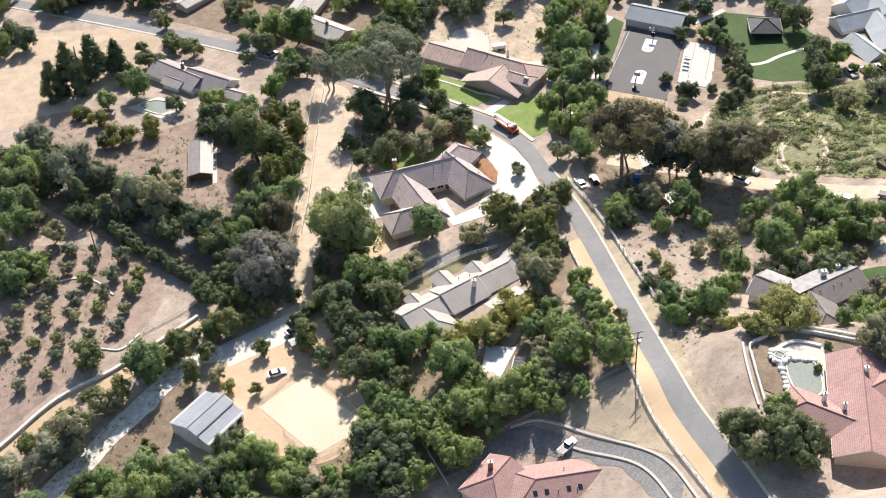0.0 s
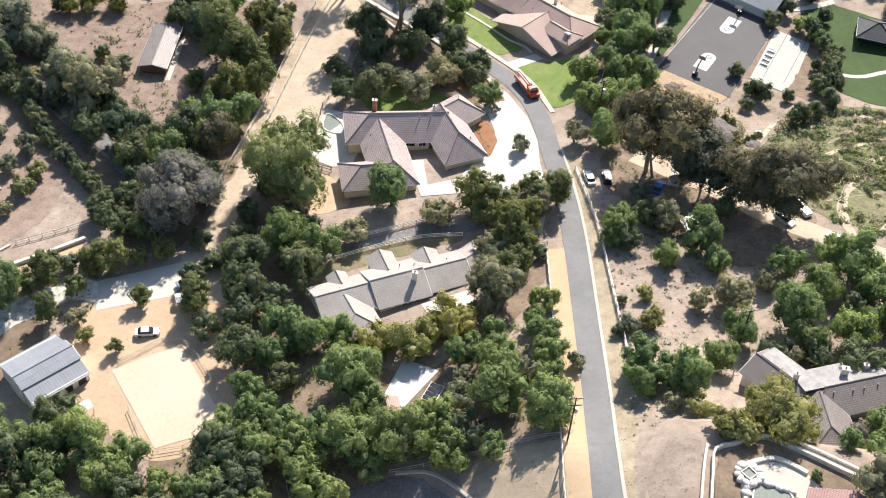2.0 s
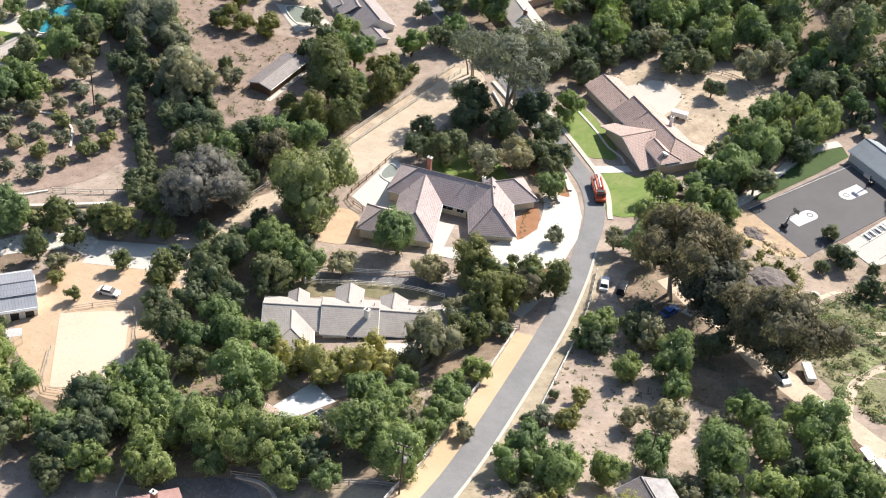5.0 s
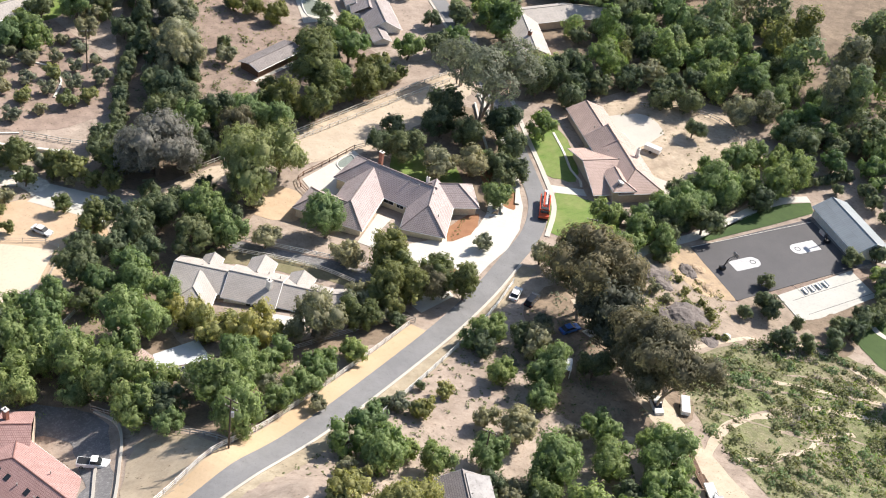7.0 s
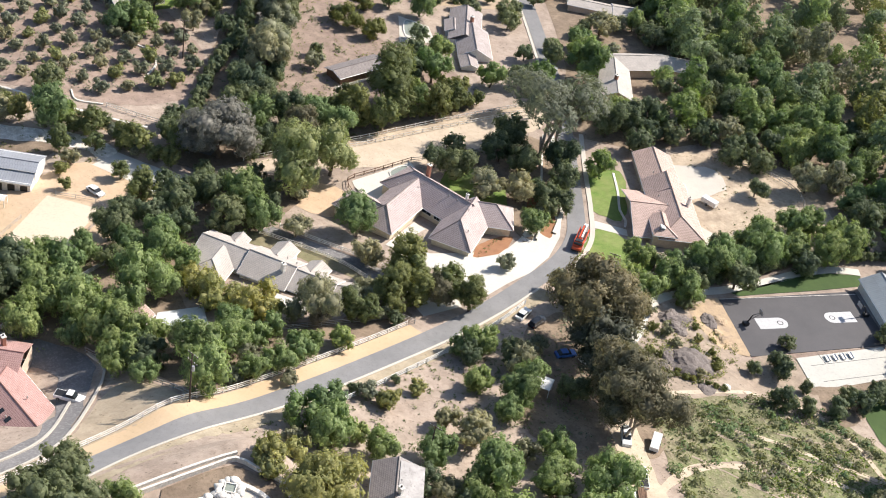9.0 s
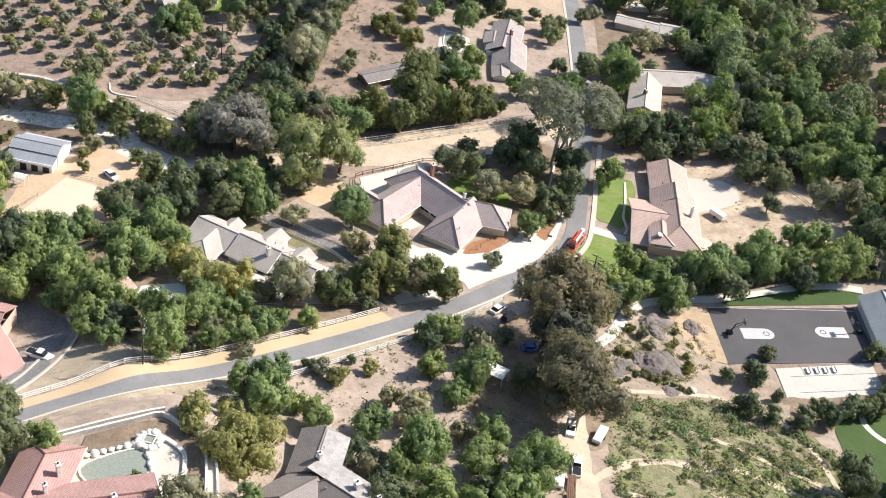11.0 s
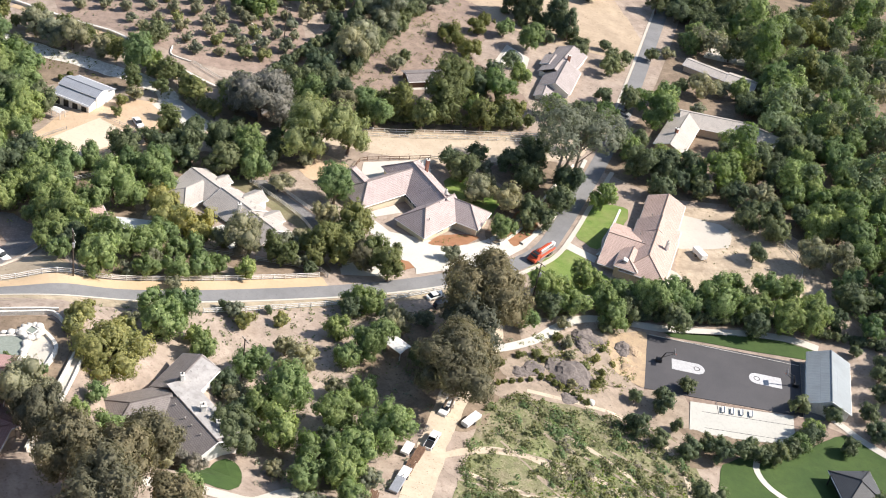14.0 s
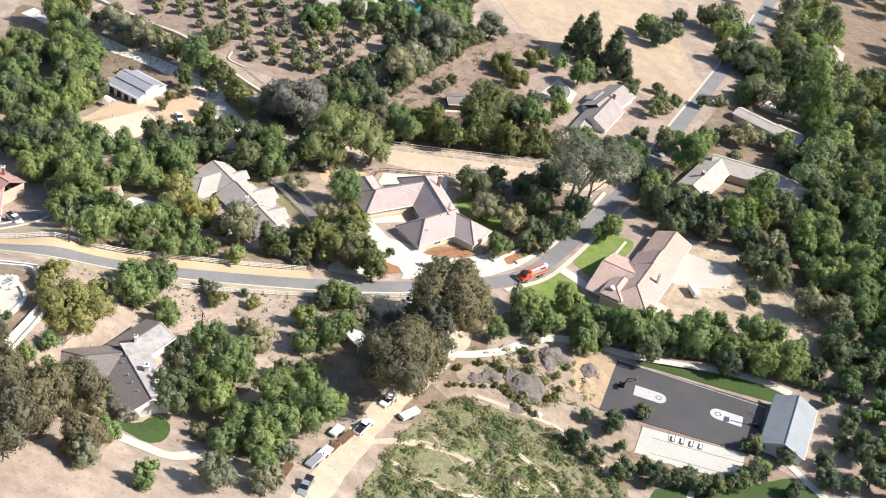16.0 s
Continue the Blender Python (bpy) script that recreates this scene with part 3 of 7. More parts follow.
patch("porch_floor", ((62.6, 79.9), (79.1, 70.9), (81, 75.4), (64.6, 84.4)), M["asphalt_dark"], 0.06, False, "dark paved strip before the court house", "paving")
strip("walk_path", ((90.4, 52), (92.5, 50.4), (95.5, 49.8), (99, 50.4), (104, 53), (112, 55.5)), 0.7, -0.7, M["white_pave"], 0.12, 0, "narrow white garden walk", "path")
patch("driveway", ((128, 90), (140, 84), (146, 60), (138, 34), (133, 36), (137, 60)), M["dirt"], 0.08, True, "pale drive beside the grey house", "driveway")

# lower track and hillside
strip("dirt_track", ((140, -52), (107, -33), (88, -22.5), (70, -10.8), (57.5, -1), (49, 5), (42, 9)), 2.9, -2.9, M["dirt"], 0.07, 0, "pale dusty dirt track", "track", 1.5, 0.8)
patch("hillside", ((72, -4), (66, 6), (70, 16), (74, 28), (84, 36), (112, 34), (135, 24), (140, -30), (106, -24), (88, -14)), M["scrub"], 0.05, True, "hillside of scrub and green grass", "hillside")
strip("foot_path", ((86.8, -21), (85.2, -14.4), (85, -6), (87.5, 0.7), (91, 5.4), (94.5, 13), (106.2, 19.9)), 1.0, -1.0, M["dirt"], 0.09, 0, "dirt foot path up the scrub slope", "path", 1.5, 0.5)
strip("foot_path", ((90.3, -17), (93.8, -11.5), (98.6, -3.3), (99.2, 4.7), (103.1, 10.5)), 0.6, -0.6, M["dirt"], 0.09, 0, "narrow dirt foot path", "path", 1.5, 0.4)
strip("foot_path", ((76, 8), (81, 11.2), (87.8, 16.6), (95.2, 20.7), (103.9, 26.1), (114, 30)), 0.5, -0.5, M["dirt"], 0.09, 0, "narrow dirt foot path", "path", 1.5, 0.4)
patch("bare_earth", ((62, -2), (63.5, 8), (63, 16.1), (65.4, 26.3), (65, 36), (68.8, 45.9), (78.9, 41.8), (87.7, 31.6), (84, 25), (78.4, 22.5), (72.7, 19.6), (69.7, 11.7), (68, 1)), M["tan_soil"], 0.085, True, "bare tan earth between rocks and scrub", "ground")
patch("rock_garden", ((46, 26), (44.5, 34), (46, 44), (50, 46), (62, 38.5), (64.5, 30), (62.5, 18), (62, 6), (57, 5), (53, 14)), M["tan_soil"], 0.075, True, "tan earth among rock outcrops", "ground")
strip("foot_path", ((66, 8), (72, 22), (78, 30), (92, 33), (110, 26)), 0.6, -0.6, M["dirt"], 0.09, 0, "narrow dirt foot path", "path")
# litter sheet with gum tree shade painted into its colour
patch("litter", ((36, 12), (48, 14), (66, 2), (78, -8), (76, -22), (60, -28), (46, -14), (36, -4)), M["shade_soil"], 0.05, True, "leaf litter darkened for shade under gum trees", "ground")
patch("bank", ((46.8, 37.4), (46.5, 42.8), (47.7, 46.6), (54.8, 43), (63.8, 38.6), (63.4, 35.6), (58, 32.5), (50.9, 35.1)), M["bare_rock"], 0.12, True, "bare buff sandstone bank", "bank")

for pts, half in ((((78.7, 4.9), (86.5, 11.6), (95.5, 19.0), (106, 26)), 0.5), (((82, -4.5), (90, -1.5), (97.7, 1.4), (108, 6.5)), 0.55), (((77.5, 12.8), (84.9, 18.4), (94.8, 28.0)), 0.45), (((92.7, -0.9), (99.4, 6.6), (108.1, 10.0), (118, 14)), 0.5), (((84.4, -7.7), (86.5, 0), (89.5, 6.9)), 0.6), (((93.1, -17.9), (96, -11), (97.8, -3.5)), 0.6)):
    strip("foot_path", pts, half * 0.5, -half * 0.5, M["tan_soil"], 0.1, 0, "faint dusty trail across the scrub slope", "path", 1.2, 0.45)

# hilltop pool terrace
PZ = 18.2
patch("terrace_bed", ((51.2, -99), (51.6, -91), (52.4, -87.2), (57.8, -83.8), (60.6, -83.6), (70, -87.4), (74, -90), (74, -100), (60, -106)), M["shade_soil"], 0.0, False, "dry brown planted bed round the terrace", "bed", 3, PZ - 0.12, 5.0)
patch("pool_terrace", ((55.2, -101), (55.4, -94), (56.2, -89.4), (61.4, -86.9), (65.8, -88.6), (68.4, -91.4), (70, -93), (66, -104), (58, -105)), M["concrete"], 0.0, True, "pale pool terrace", "terrace", 3, PZ, 5.0)
patch("driveway", ((31, -117), (27, -104), (13, -92), (4.5, -86), (-4, -88), (-10, -93), (-6, -97), (2, -93), (8, -95), (20, -104), (26, -118)), M["asphalt_dark"], 0.07, True, "grey asphalt drive in shade", "driveway")
strip("kerb", ((33, -122), (28.5, -106), (15.5, -92), (7.5, -85.6), (1, -85.5)), 0.25, -0.25, M["concrete"], 0.05, 0.35, "pale concrete kerb wall", "kerb")
strip("kerb", ((29, -122), (24.5, -106.5), (13, -95)), 0.25, -0.25, M["concrete"], 0.05, 0.35, "pale concrete kerb wall", "kerb")
patch("lawn", ((90.6, -67), (86, -63), (85, -58.6), (90, -58.4), (94.4, -60.2), (93.4, -64.6)), M["lawn_dark"], 0.1, True, "small green lawn", "lawn")
strip("walk_path", ((95.5, -76), (94.6, -71), (95, -67), (96.6, -62.2), (98, -57.4), (95, -51), (96, -46)), 1.5, -1.5, M["concrete"], 0.09, 0, "pinkish paved walk", "path")
strip("wall_channel", ((61.3, -82.2), (67.5, -84.5), (73.9, -87.4), (79.9, -90), (86.5, -92.8)), 0.7, -0.7, M["concrete"], 0.1, 0, "pale concrete channel between two walls", "paving")
patch("pool_deck", ((-3.3, -68.5), (-0.9, -59.6), (5.8, -62.4), (0.6, -71.6)), M["sheet_pave"], 0.12, False, "pale bluish white deck among pepper trees", "deck", 3)
# far west pool garden
patch("patio", ((-143, 32), (-135.5, 34), (-126, 21.5), (-130, 11), (-143, 6)), M["white_pave"], 0.1, False, "white pool deck", "patio")
patch("lawn", ((-143, 12), (-126, 10), (-123.5, -2), (-134, -8), (-145, -6)), M["lawn"], 0.08, True, "green garden lawn", "lawn")
patch("patio", ((-96, 65), (-87, 69.5), (-77.5, 64.5), (-82, 54.5)), M["concrete"], 0.1, False, "pale pool deck", "patio")

# floors under trees: litter with the shade painted into its dark colour
patch("woodland_floor", ((-30, 70), (-20, 66), (-6, 78), (0, 100), (30, 112), (60, 112), (82, 120), (150, 130), (160, 320), (-230, 330), (-250, 226), (-178, 179), (-141, 156), (-103, 130), (-75, 110.5), (-50, 92)), M["shade_soil"], 0.04, False, "leaf litter darkened for shade under woods", "ground", 9.0)
patch("woodland_floor", ((-40, -96), (-38, -52), (-30, -32), (-22, -32), (-14, -58), (4, -62), (10, -52), (22, -58), (25, -76), (0, -83), (-10, -94)), M["shade_soil"], 0.04, True, "leaf litter darkened for shade under pepper trees", "ground")
patch("woodland_floor", ((-118, 42), (-62, -4), (-54, 4), (-50, 30), (-44, 52), (-42, 20), (-46, -12), (-54, -24), (-66, -26), (-124, 28)), M["shade_soil"], 0.045, True, "leaf litter darkened for shade under the tree belt", "ground")
patch("woodland_floor", ((30, 27), (40, 17), (40, 33), (46, 58), (50.5, 94), (44, 94), (36, 66), (34, 48)), M["shade_soil"], 0.045, True, "leaf litter darkened for shade under the tree belt", "ground")
patch("woodland_floor", ((-47.5, -6), (-60, -12), (-62, -34), (-50.5, -33), (-47.5, -20)), M["shade_soil"], 0.05, True, "leaf litter darkened for tree shade beside the lane", "ground")
patch("woodland_floor", ((-37, -9), (-40, -20), (-41, -33), (-32, -42), (-23, -32), (-26, -20), (-30, -14)), M["shade_soil"], 0.05, True, "leaf litter darkened for tree shade beside the lane", "ground")
patch("woodland_floor", ((10, -30), (16, -24), (22.6, -25), (24, -37), (14, -56), (11, -52), (16, -38), (11, -33)), M["shade_soil"], 0.05, True, "leaf litter darkened for tree shade beside the road", "ground")
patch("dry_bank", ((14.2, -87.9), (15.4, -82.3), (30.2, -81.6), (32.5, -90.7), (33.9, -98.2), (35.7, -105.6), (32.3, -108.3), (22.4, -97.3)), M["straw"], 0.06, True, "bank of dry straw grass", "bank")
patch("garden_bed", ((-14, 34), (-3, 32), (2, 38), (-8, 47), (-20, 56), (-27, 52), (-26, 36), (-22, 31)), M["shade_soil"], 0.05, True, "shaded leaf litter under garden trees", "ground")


# ---- houses ----
def roof_faces(bm, quads, origin):
    """Adds sloping faces with uv in metres along the eave and up the slope."""
    lay = bm.loops.layers.uv.verify()
    for q in quads:
        vs = [bm.verts.new(Vector(p) - origin) for p in q]
        f = bm.faces.new(vs)
        f.normal_update()
        if f.normal.z < 0:
            f.normal_flip()
            f.normal_update()
        n = f.normal
        u = Vector((-n.y, n.x, 0))
        u = u.normalized() if u.length > 1e-4 else Vector((1, 0, 0))
        v = n.cross(u)
        for lp in f.loops:
            lp[lay].uv = (lp.vert.co.dot(u), lp.vert.co.dot(v))


def roof_bar(house, p0, p1, hw, floor, eave, ridge, ends="hh", over=0.6, roof="roof_mauve", wall="stucco", caps=True):
    """A wing with walls and a pitched roof along p0-p1; ends: h hip, g gable, n open into another wing."""
    o = house.matrix_basis.translation
    a, b = Vector(p0), Vector(p1)
    d = (b - a).normalized()
    n = Vector((-d.y, d.x))

    def at(along, side, z):
        q = a + d * along + n * side
        return (q.x, q.y, z)

    ln = (b - a).length
    bm = bmesh.new()
    drop = (ridge - eave) / hw * over
    x0, x1, w = -over * (ends[0] != "n"), ln + over * (ends[1] != "n"), hw + over
    r0 = x0 + (w if ends[0] == "h" else 0)
    r1 = x1 - (w if ends[1] == "h" else 0)
    if r0 > r1:
        r0 = r1 = (r0 + r1) / 2
    ze = eave - drop
    q = [(at(x0, w, ze), at(x1, w, ze), at(r1, 0, ridge), at(r0, 0, ridge)), (at(x1, -w, ze), at(x0, -w, ze), at(r0, 0, ridge), at(r1, 0, ridge))]
    if ends[0] == "h":
        q.append((at(x0, -w, ze), at(x0, w, ze), at(r0, 0, ridge)))
    if ends[1] == "h":
        q.append((at(x1, w, ze), at(x1, -w, ze), at(r1, 0, ridge)))
    roof_faces(bm, q, o)
    g = bmesh.ops.extrude_face_region(bm, geom=bm.faces[:])["geom"]
    for v in g:
        if isinstance(v, bmesh.types.BMVert):
            v.co.z -= 0.22
    r = part("roof", bm, M[roof], house)
    # walls, with gables where the roof ends straight
    bm = bmesh.new()
    ring = [at(0, hw, 0), at(0, -hw, 0), at(ln, -hw, 0), at(ln, hw, 0)]
    top = eave - 0.1
    lo = [bm.verts.new(Vector((x, y, floor - 1.2)) - o) for x, y, z in ring]
    hi = [bm.verts.new(Vector((x, y, top)) - o) for x, y, z in ring]
    g0 = bm.verts.new(Vector(at(0, 0, ridge - 0.25)) - o) if ends[0] == "g" else None
    g1 = bm.verts.new(Vector(at(ln, 0, ridge - 0.25)) - o) if ends[1] == "g" else None
    bm.faces.new((lo[0], lo[1], hi[1], *([g0] if g0 else []), hi[0]))
    bm.faces.new((lo[2], lo[3], hi[3], *([g1] if g1 else []), hi[2]))
    bm.faces.new((lo[1], lo[2], hi[2], hi[1]))
    bm.faces.new((lo[3], lo[0], hi[0], hi[3]))
    bmesh.ops.recalc_face_normals(bm, faces=bm.faces)
    part("wall", bm, M[wall], house)
    if caps:
        bm = bmesh.new()
        lines = [(at(r0, 0, ridge), at(r1, 0, ridge))] if r1 - r0 > 0.3 else []
        for e, x, rr in ((ends[0], x0, r0), (ends[1], x1, r1)):
            if e == "h":
                lines += [(at(x, w, ze), at(rr, 0, ridge)), (at(x, -w, ze), at(rr, 0, ridge))]
        bm.free()
        for s, e in lines:
            part("ridge_cap", rod(bmesh.new(), Vector(s) - o, Vector(e) - o, 0.13, 0.13, 5), M[roof], r)
    edge = [at(x0, w, ze), at(x1, w, ze), at(x1, -w, ze), at(x0, -w, ze)]
    for i in range(4):
        if (i == 1 and ends[1] == "n") or (i == 3 and ends[0] == "n"):
            continue
        if (i == 1 and ends[1] == "g") or (i == 3 and ends[0] == "g"):
            x = x1 if i == 1 else x0
            for s in (w, -w):
                part("fascia", rod(bmesh.new(), Vector(at(x, s, ze - 0.1)) - o, Vector(at(x, 0, ridge - 0.1)) - o, 0.11, 0.11, 4), M["white"], r, "white painted fascia")
        else:
            part("fascia", rod(bmesh.new(), Vector(edge[i]) - o - Vector((0, 0, 0.12)), Vector(edge[(i + 1) % 4]) - o - Vector((0, 0, 0.12)), 0.11, 0.11, 4), M["white"], r, "white painted fascia")
    return at


def window(house, at, along, side, hw, z, wide=1.2, high=1.1, normal_side=1):
    """A framed window on the long wall of a wing."""
    o = house.matrix_basis.translation
    p0, p1 = Vector(at(along - wide / 2, side, z)), Vector(at(along + wide / 2, side, z))
    d = (p1 - p0).normalized()
    nn = Vector((-d.y, d.x, 0)) * normal_side
    m = Matrix.Translation(-o) @ Matrix.Translation(p0) @ Matrix(((d.x, nn.x, 0, 0), (d.y, nn.y, 0, 0), (0, 0, 1, 0), (0, 0, 0, 1)))
    bm = bmesh.new()
    for x0, x1, z0, z1 in ((-0.08, 0, -0.08, high + 0.08), (wide, wide + 0.08, -0.08, high + 0.08), (0, wide, -0.08, 0), (0, wide, high, high + 0.08), (wide / 2 - 0.03, wide / 2 + 0.03, 0, high)):
        box(bm, x0, x1, -0.02, 0.09, z0, z1, 0, m)
    w = part("window", bm, M["white"], house, "white framed window")
    part("pane", boxed(0, wide, -0.02, 0.045, 0, high, 0, m), M["glass"], w, "dark glass")


def door(house, at, along, side, z, wide, high, mat, normal_side=1, name="door"):
    o = house.matrix_basis.translation
    p0, p1 = Vector(at(along - wide / 2, side, z)), Vector(at(along + wide / 2, side, z))
    d = (p1 - p0).normalized()
    nn = Vector((-d.y, d.x, 0)) * normal_side
    m = Matrix.Translation(-o) @ Matrix.Translation(p0) @ Matrix(((d.x, nn.x, 0, 0), (d.y, nn.y, 0, 0), (0, 0, 1, 0), (0, 0, 0, 1)))
    bm = bmesh.new()
    box(bm, 0, wide, -0.02, 0.05, 0, high, 0, m)
    k = max(2, int(high / 0.55))
    for i in range(k):
        box(bm, 0.08, wide - 0.08, 0.05, 0.075, high * i / k + 0.05, high * (i + 1) / k - 0.05, 0, m)
    part(name, bm, mat, house)


def chimney(house, x, y, z0, z1, s=0.45, mat="stucco_white"):
    o = house.matrix_basis.translation
    m = Matrix.Translation(Vector((x, y, 0)) - o)
    c = part("chimney", boxed(-s, s, -s * 0.7, s * 0.7, z0, z1, 0.03, m), M[mat], house)
    bm = boxed(-s * 1.2, s * 1.2, -s * 0.95, s * 0.95, z1, z1 + 0.14, 0.03, m)
    part("chimney_cap", bm, M["stone_white"], c)
    part("flue", rod(bmesh.new(), m @ Vector((0, 0, z1 + 0.1)), m @ Vector((0, 0, z1 + 0.45)), 0.16, 0.14, 8), M["black"], c, "dark flue")


def vent(house, x, y, z):
    o = house.matrix_basis.translation
    p = Vector((x, y, z)) - o
    part("roof_vent", rod(bmesh.new(), p - Vector((0, 0, 0.3)), p + Vector((0, 0, 0.35)), 0.12, 0.12, 7), M["grey_rail"], house)


def dwelling(x, y, label, group=""):
    return thing("house", pose(x, y, gz(x, y)), label, "house", group)


# main ranch house, U round a court
F1 = -4.8
h = dwelling(-6, 4, "ranch house with mauve tile hip roofs round a court")
R1, E1 = 1.35, -2.0
at = roof_bar(h, (4.9, 0.9), (-2.6, 14.2), 4.5, F1, E1, 1.6, "hn")
window(h, at, 6.0, -4.5, 4.5, F1 + 1.0, 2.0, 1.2, -1)
window(h, at, 10.0, -4.5, 4.5, F1 + 1.0, 1.4, 1.2, -1)
roof_bar(h, (-3.2, 12), (4.0, 20.2), 4.0, F1, E1, 1.0, "nh")
at = roof_bar(h, (-22.4, 6.6), (-0.2, 11.4), 5.0, F1, E1, 1.55, "hn")
window(h, at, 10.5, -5.0, 5.0, F1 + 1.0, 1.6, 1.1, -1)
window(h, at, 13.5, -5.0, 5.0, F1 + 0.9, 2.6, 1.3, -1)
window(h, at, 16.5, -5.0, 5.0, F1 + 0.9, 1.6, 1.2, -1)
door(h, at, 18.5, -5.0, F1, 1.1, 2.1, M["brown_wood"], -1)
at = roof_bar(h, (-15.4, 7), (-8.8, -10.4), 4.3, F1, E1, 1.0, "nh")
window(h, at, 4.5, 4.3, 4.3, F1 + 1.0, 1.6, 1.1, 1)
roof_bar(h, (-9.5, -6.6), (-20.6, -9.9), 3.9, F1, E1, 0.55, "nh")
chimney(h, -17, 11.6, -3.5, 2.3, 0.5, "brick")
chimney(h, -3.6, 12.2, 0, 2.2, 0.35, "stucco_white")
for vx, vy, vz in ((-13.2, 6.4, 0.8), (-6.5, 9, 1.0), (-4.0, 9.6, 1.0), (-12.2, -2.2, 0.7), (0.6, 9.2, 1.3), (5.4, 5.2, 0.1), (-16.5, 2, 0.2)):
    vent(h, vx, vy, vz)

# long grey house
F2 = -3.6
h = dwelling(-6, -42, "long white ranch house with grey shingle gables")
at = roof_bar(h, (-19.2, -48.4), (-9.2, -42.7), 4.2, F2, -0.8, 1.1, "gn", 0.5, "roof_grey", "stucco_white")
at2 = roof_bar(h, (-9.4, -42.9), (-0.6, -38), 4.9, F2, -0.8, 1.6, "gg", 0.5, "roof_grey", "stucco_white")
for k in range(4):
    window(h, at2, 5.0 + k * 1.25, -4.9, 4.9, F2 + 1.1, 0.8, 1.2, -1)
at3 = roof_bar(h, (-0.8, -38.2), (7.6, -33.6), 4.2, F2, -0.8, 1.2, "ng", 0.5, "roof_grey", "stucco_white")
for k in (1.6, 2.6, 5.2, 6.2, 7.2, 8.2):
    window(h, at3, k, -4.2, 4.2, F2 + 1.1, 0.75, 1.2, -1)
roof_bar(h, (7.0, -34.2), (11.5, -28.6), 3.4, F2, -0.9, 0.8, "nh", 0.5, "roof_grey", "stucco_white")
roof_bar(h, (-14.3, -46.8), (-9.3, -54.6), 3.9, F2, -0.8, 0.9, "nh", 0.5, "roof_grey", "stucco_white")
roof_bar(h, (-15.2, -43.4), (-16.9, -40.4), 1.6, F2, -0.7, 0.2, "ng", 0.4, "roof_grey", "stucco_white")
roof_bar(h, (-6.8, -38.4), (-9.3, -33.6), 2.3, F2, -0.7, 0.55, "ng", 0.4, "roof_grey", "stucco_white")
roof_bar(h, (1.2, -35.2), (-0.6, -31.2), 2.2, F2, -0.7, 0.5, "ng", 0.4, "roof_grey", "stucco_white")
chimney(h, -1.4, -40.4, -2, 2.6, 0.5, "stucco_white")
for vx, vy, vz in ((-15.5, -45, 0.4), (-4.8, -36.9, 0.6), (-2, -36.5, 0.9), (4.2, -33.5, 0.4)):
    vent(h, vx, vy, vz)

# tan house by the lawn
F3 = -5.6
h = dwelling(16, 58, "ranch house with tan tile gable roofs")
at = roof_bar(h, (-1.2, 75.4), (11, 66.6), 4.6, F3, -3.3, -1.3, "gn", 0.6, "roof_tan", "stucco_pink")
roof_bar(h, (10.2, 67.4), (15.5, 63.5), 5.2, F3, -2.6, 0.5, "gn", 0.6, "roof_tan", "stucco_pink")
roof_bar(h, (14.2, 64.6), (29.6, 53.2), 5.3, F3, -2.5, 0.3, "gh", 0.6, "roof_tan", "stucco_pink")
roof_bar(h, (14.7, 51.6), (21.8, 61.0), 8.6, F3, -3.5, -0.7, "gn", 1.3, "roof_tan", "stucco_pink")
roof_bar(h, (20.6, 54.6), (27.0, 49.6), 2.6, F3, -1.9, -0.7, "nh", 0.4, "roof_tan", "stucco_pink")
o = h.matrix_basis.translation
m = Matrix.Translation(Vector((25.2, 50.2, -1.0)) - o) @ Matrix.Rotation(radians(-36), 4, "Z") @ Matrix.Rotation(radians(-18), 4, "X")
sk = part("skylight", boxed(-0.7, 0.7, -0.6, 0.6, -0.1, 0.35, 0.05, m), M["white"], h, "white domed skylight")
chimney(h, 21.6, 63.4, -3, 1.0, 0.4, "stucco_white")
for vx, vy, vz in ((16, 58.5, -0.2), (20, 57, 0.2), (23, 61, 0.6), (7, 66.5, -1.3)):
    vent(h, vx, vy, vz)

# pool house at the sports court
h = thing("pool_house", pose(71.5, 80.6, CZ), "low shed-like court house with pale blue metal roof", "house")
roof_bar(h, (64.6, 85.4), (79.6, 76.2), 4.6, CZ, CZ + 2.9, CZ + 5.0, "gg", 0.5, "roof_blue", "stucco_white")

# hilltop house with the pool
F4 = 18.0
h = dwelling(66, -108, "hilltop house with faded red tile roofs")
roof_bar(h, (53.4, -104.6), (66, -114.5), 4.2, F4, F4 + 2.7, F4 + 4.6, "hn", 0.6, "roof_red", "stucco_pink")
roof_bar(h, (71.5, -95.5), (64.5, -121), 6.0, F4, F4 + 2.8, F4 + 5.6, "gg", 0.6, "roof_red", "stucco_pink")
roof_bar(h, (69, -106), (84, -99.5), 5.0, F4, F4 + 2.7, F4 + 4.9, "nh", 0.6, "roof_red", "stucco_pink")
roof_bar(h, (80, -101), (96, -108), 5.6, F4, F4 + 2.7, F4 + 5.0, "hh", 0.6, "roof_red", "stucco_pink")
chimney(h, 60.5, -106.5, F4 + 2, F4 + 5.6, 0.45, "stucco_white")
chimney(h, 63.5, -109.5, F4 + 2, F4 + 5.5, 0.4, "stucco_white")
chimney(h, 70.5, -101.5, F4 + 3, F4 + 6.3, 0.45, "stucco_white")

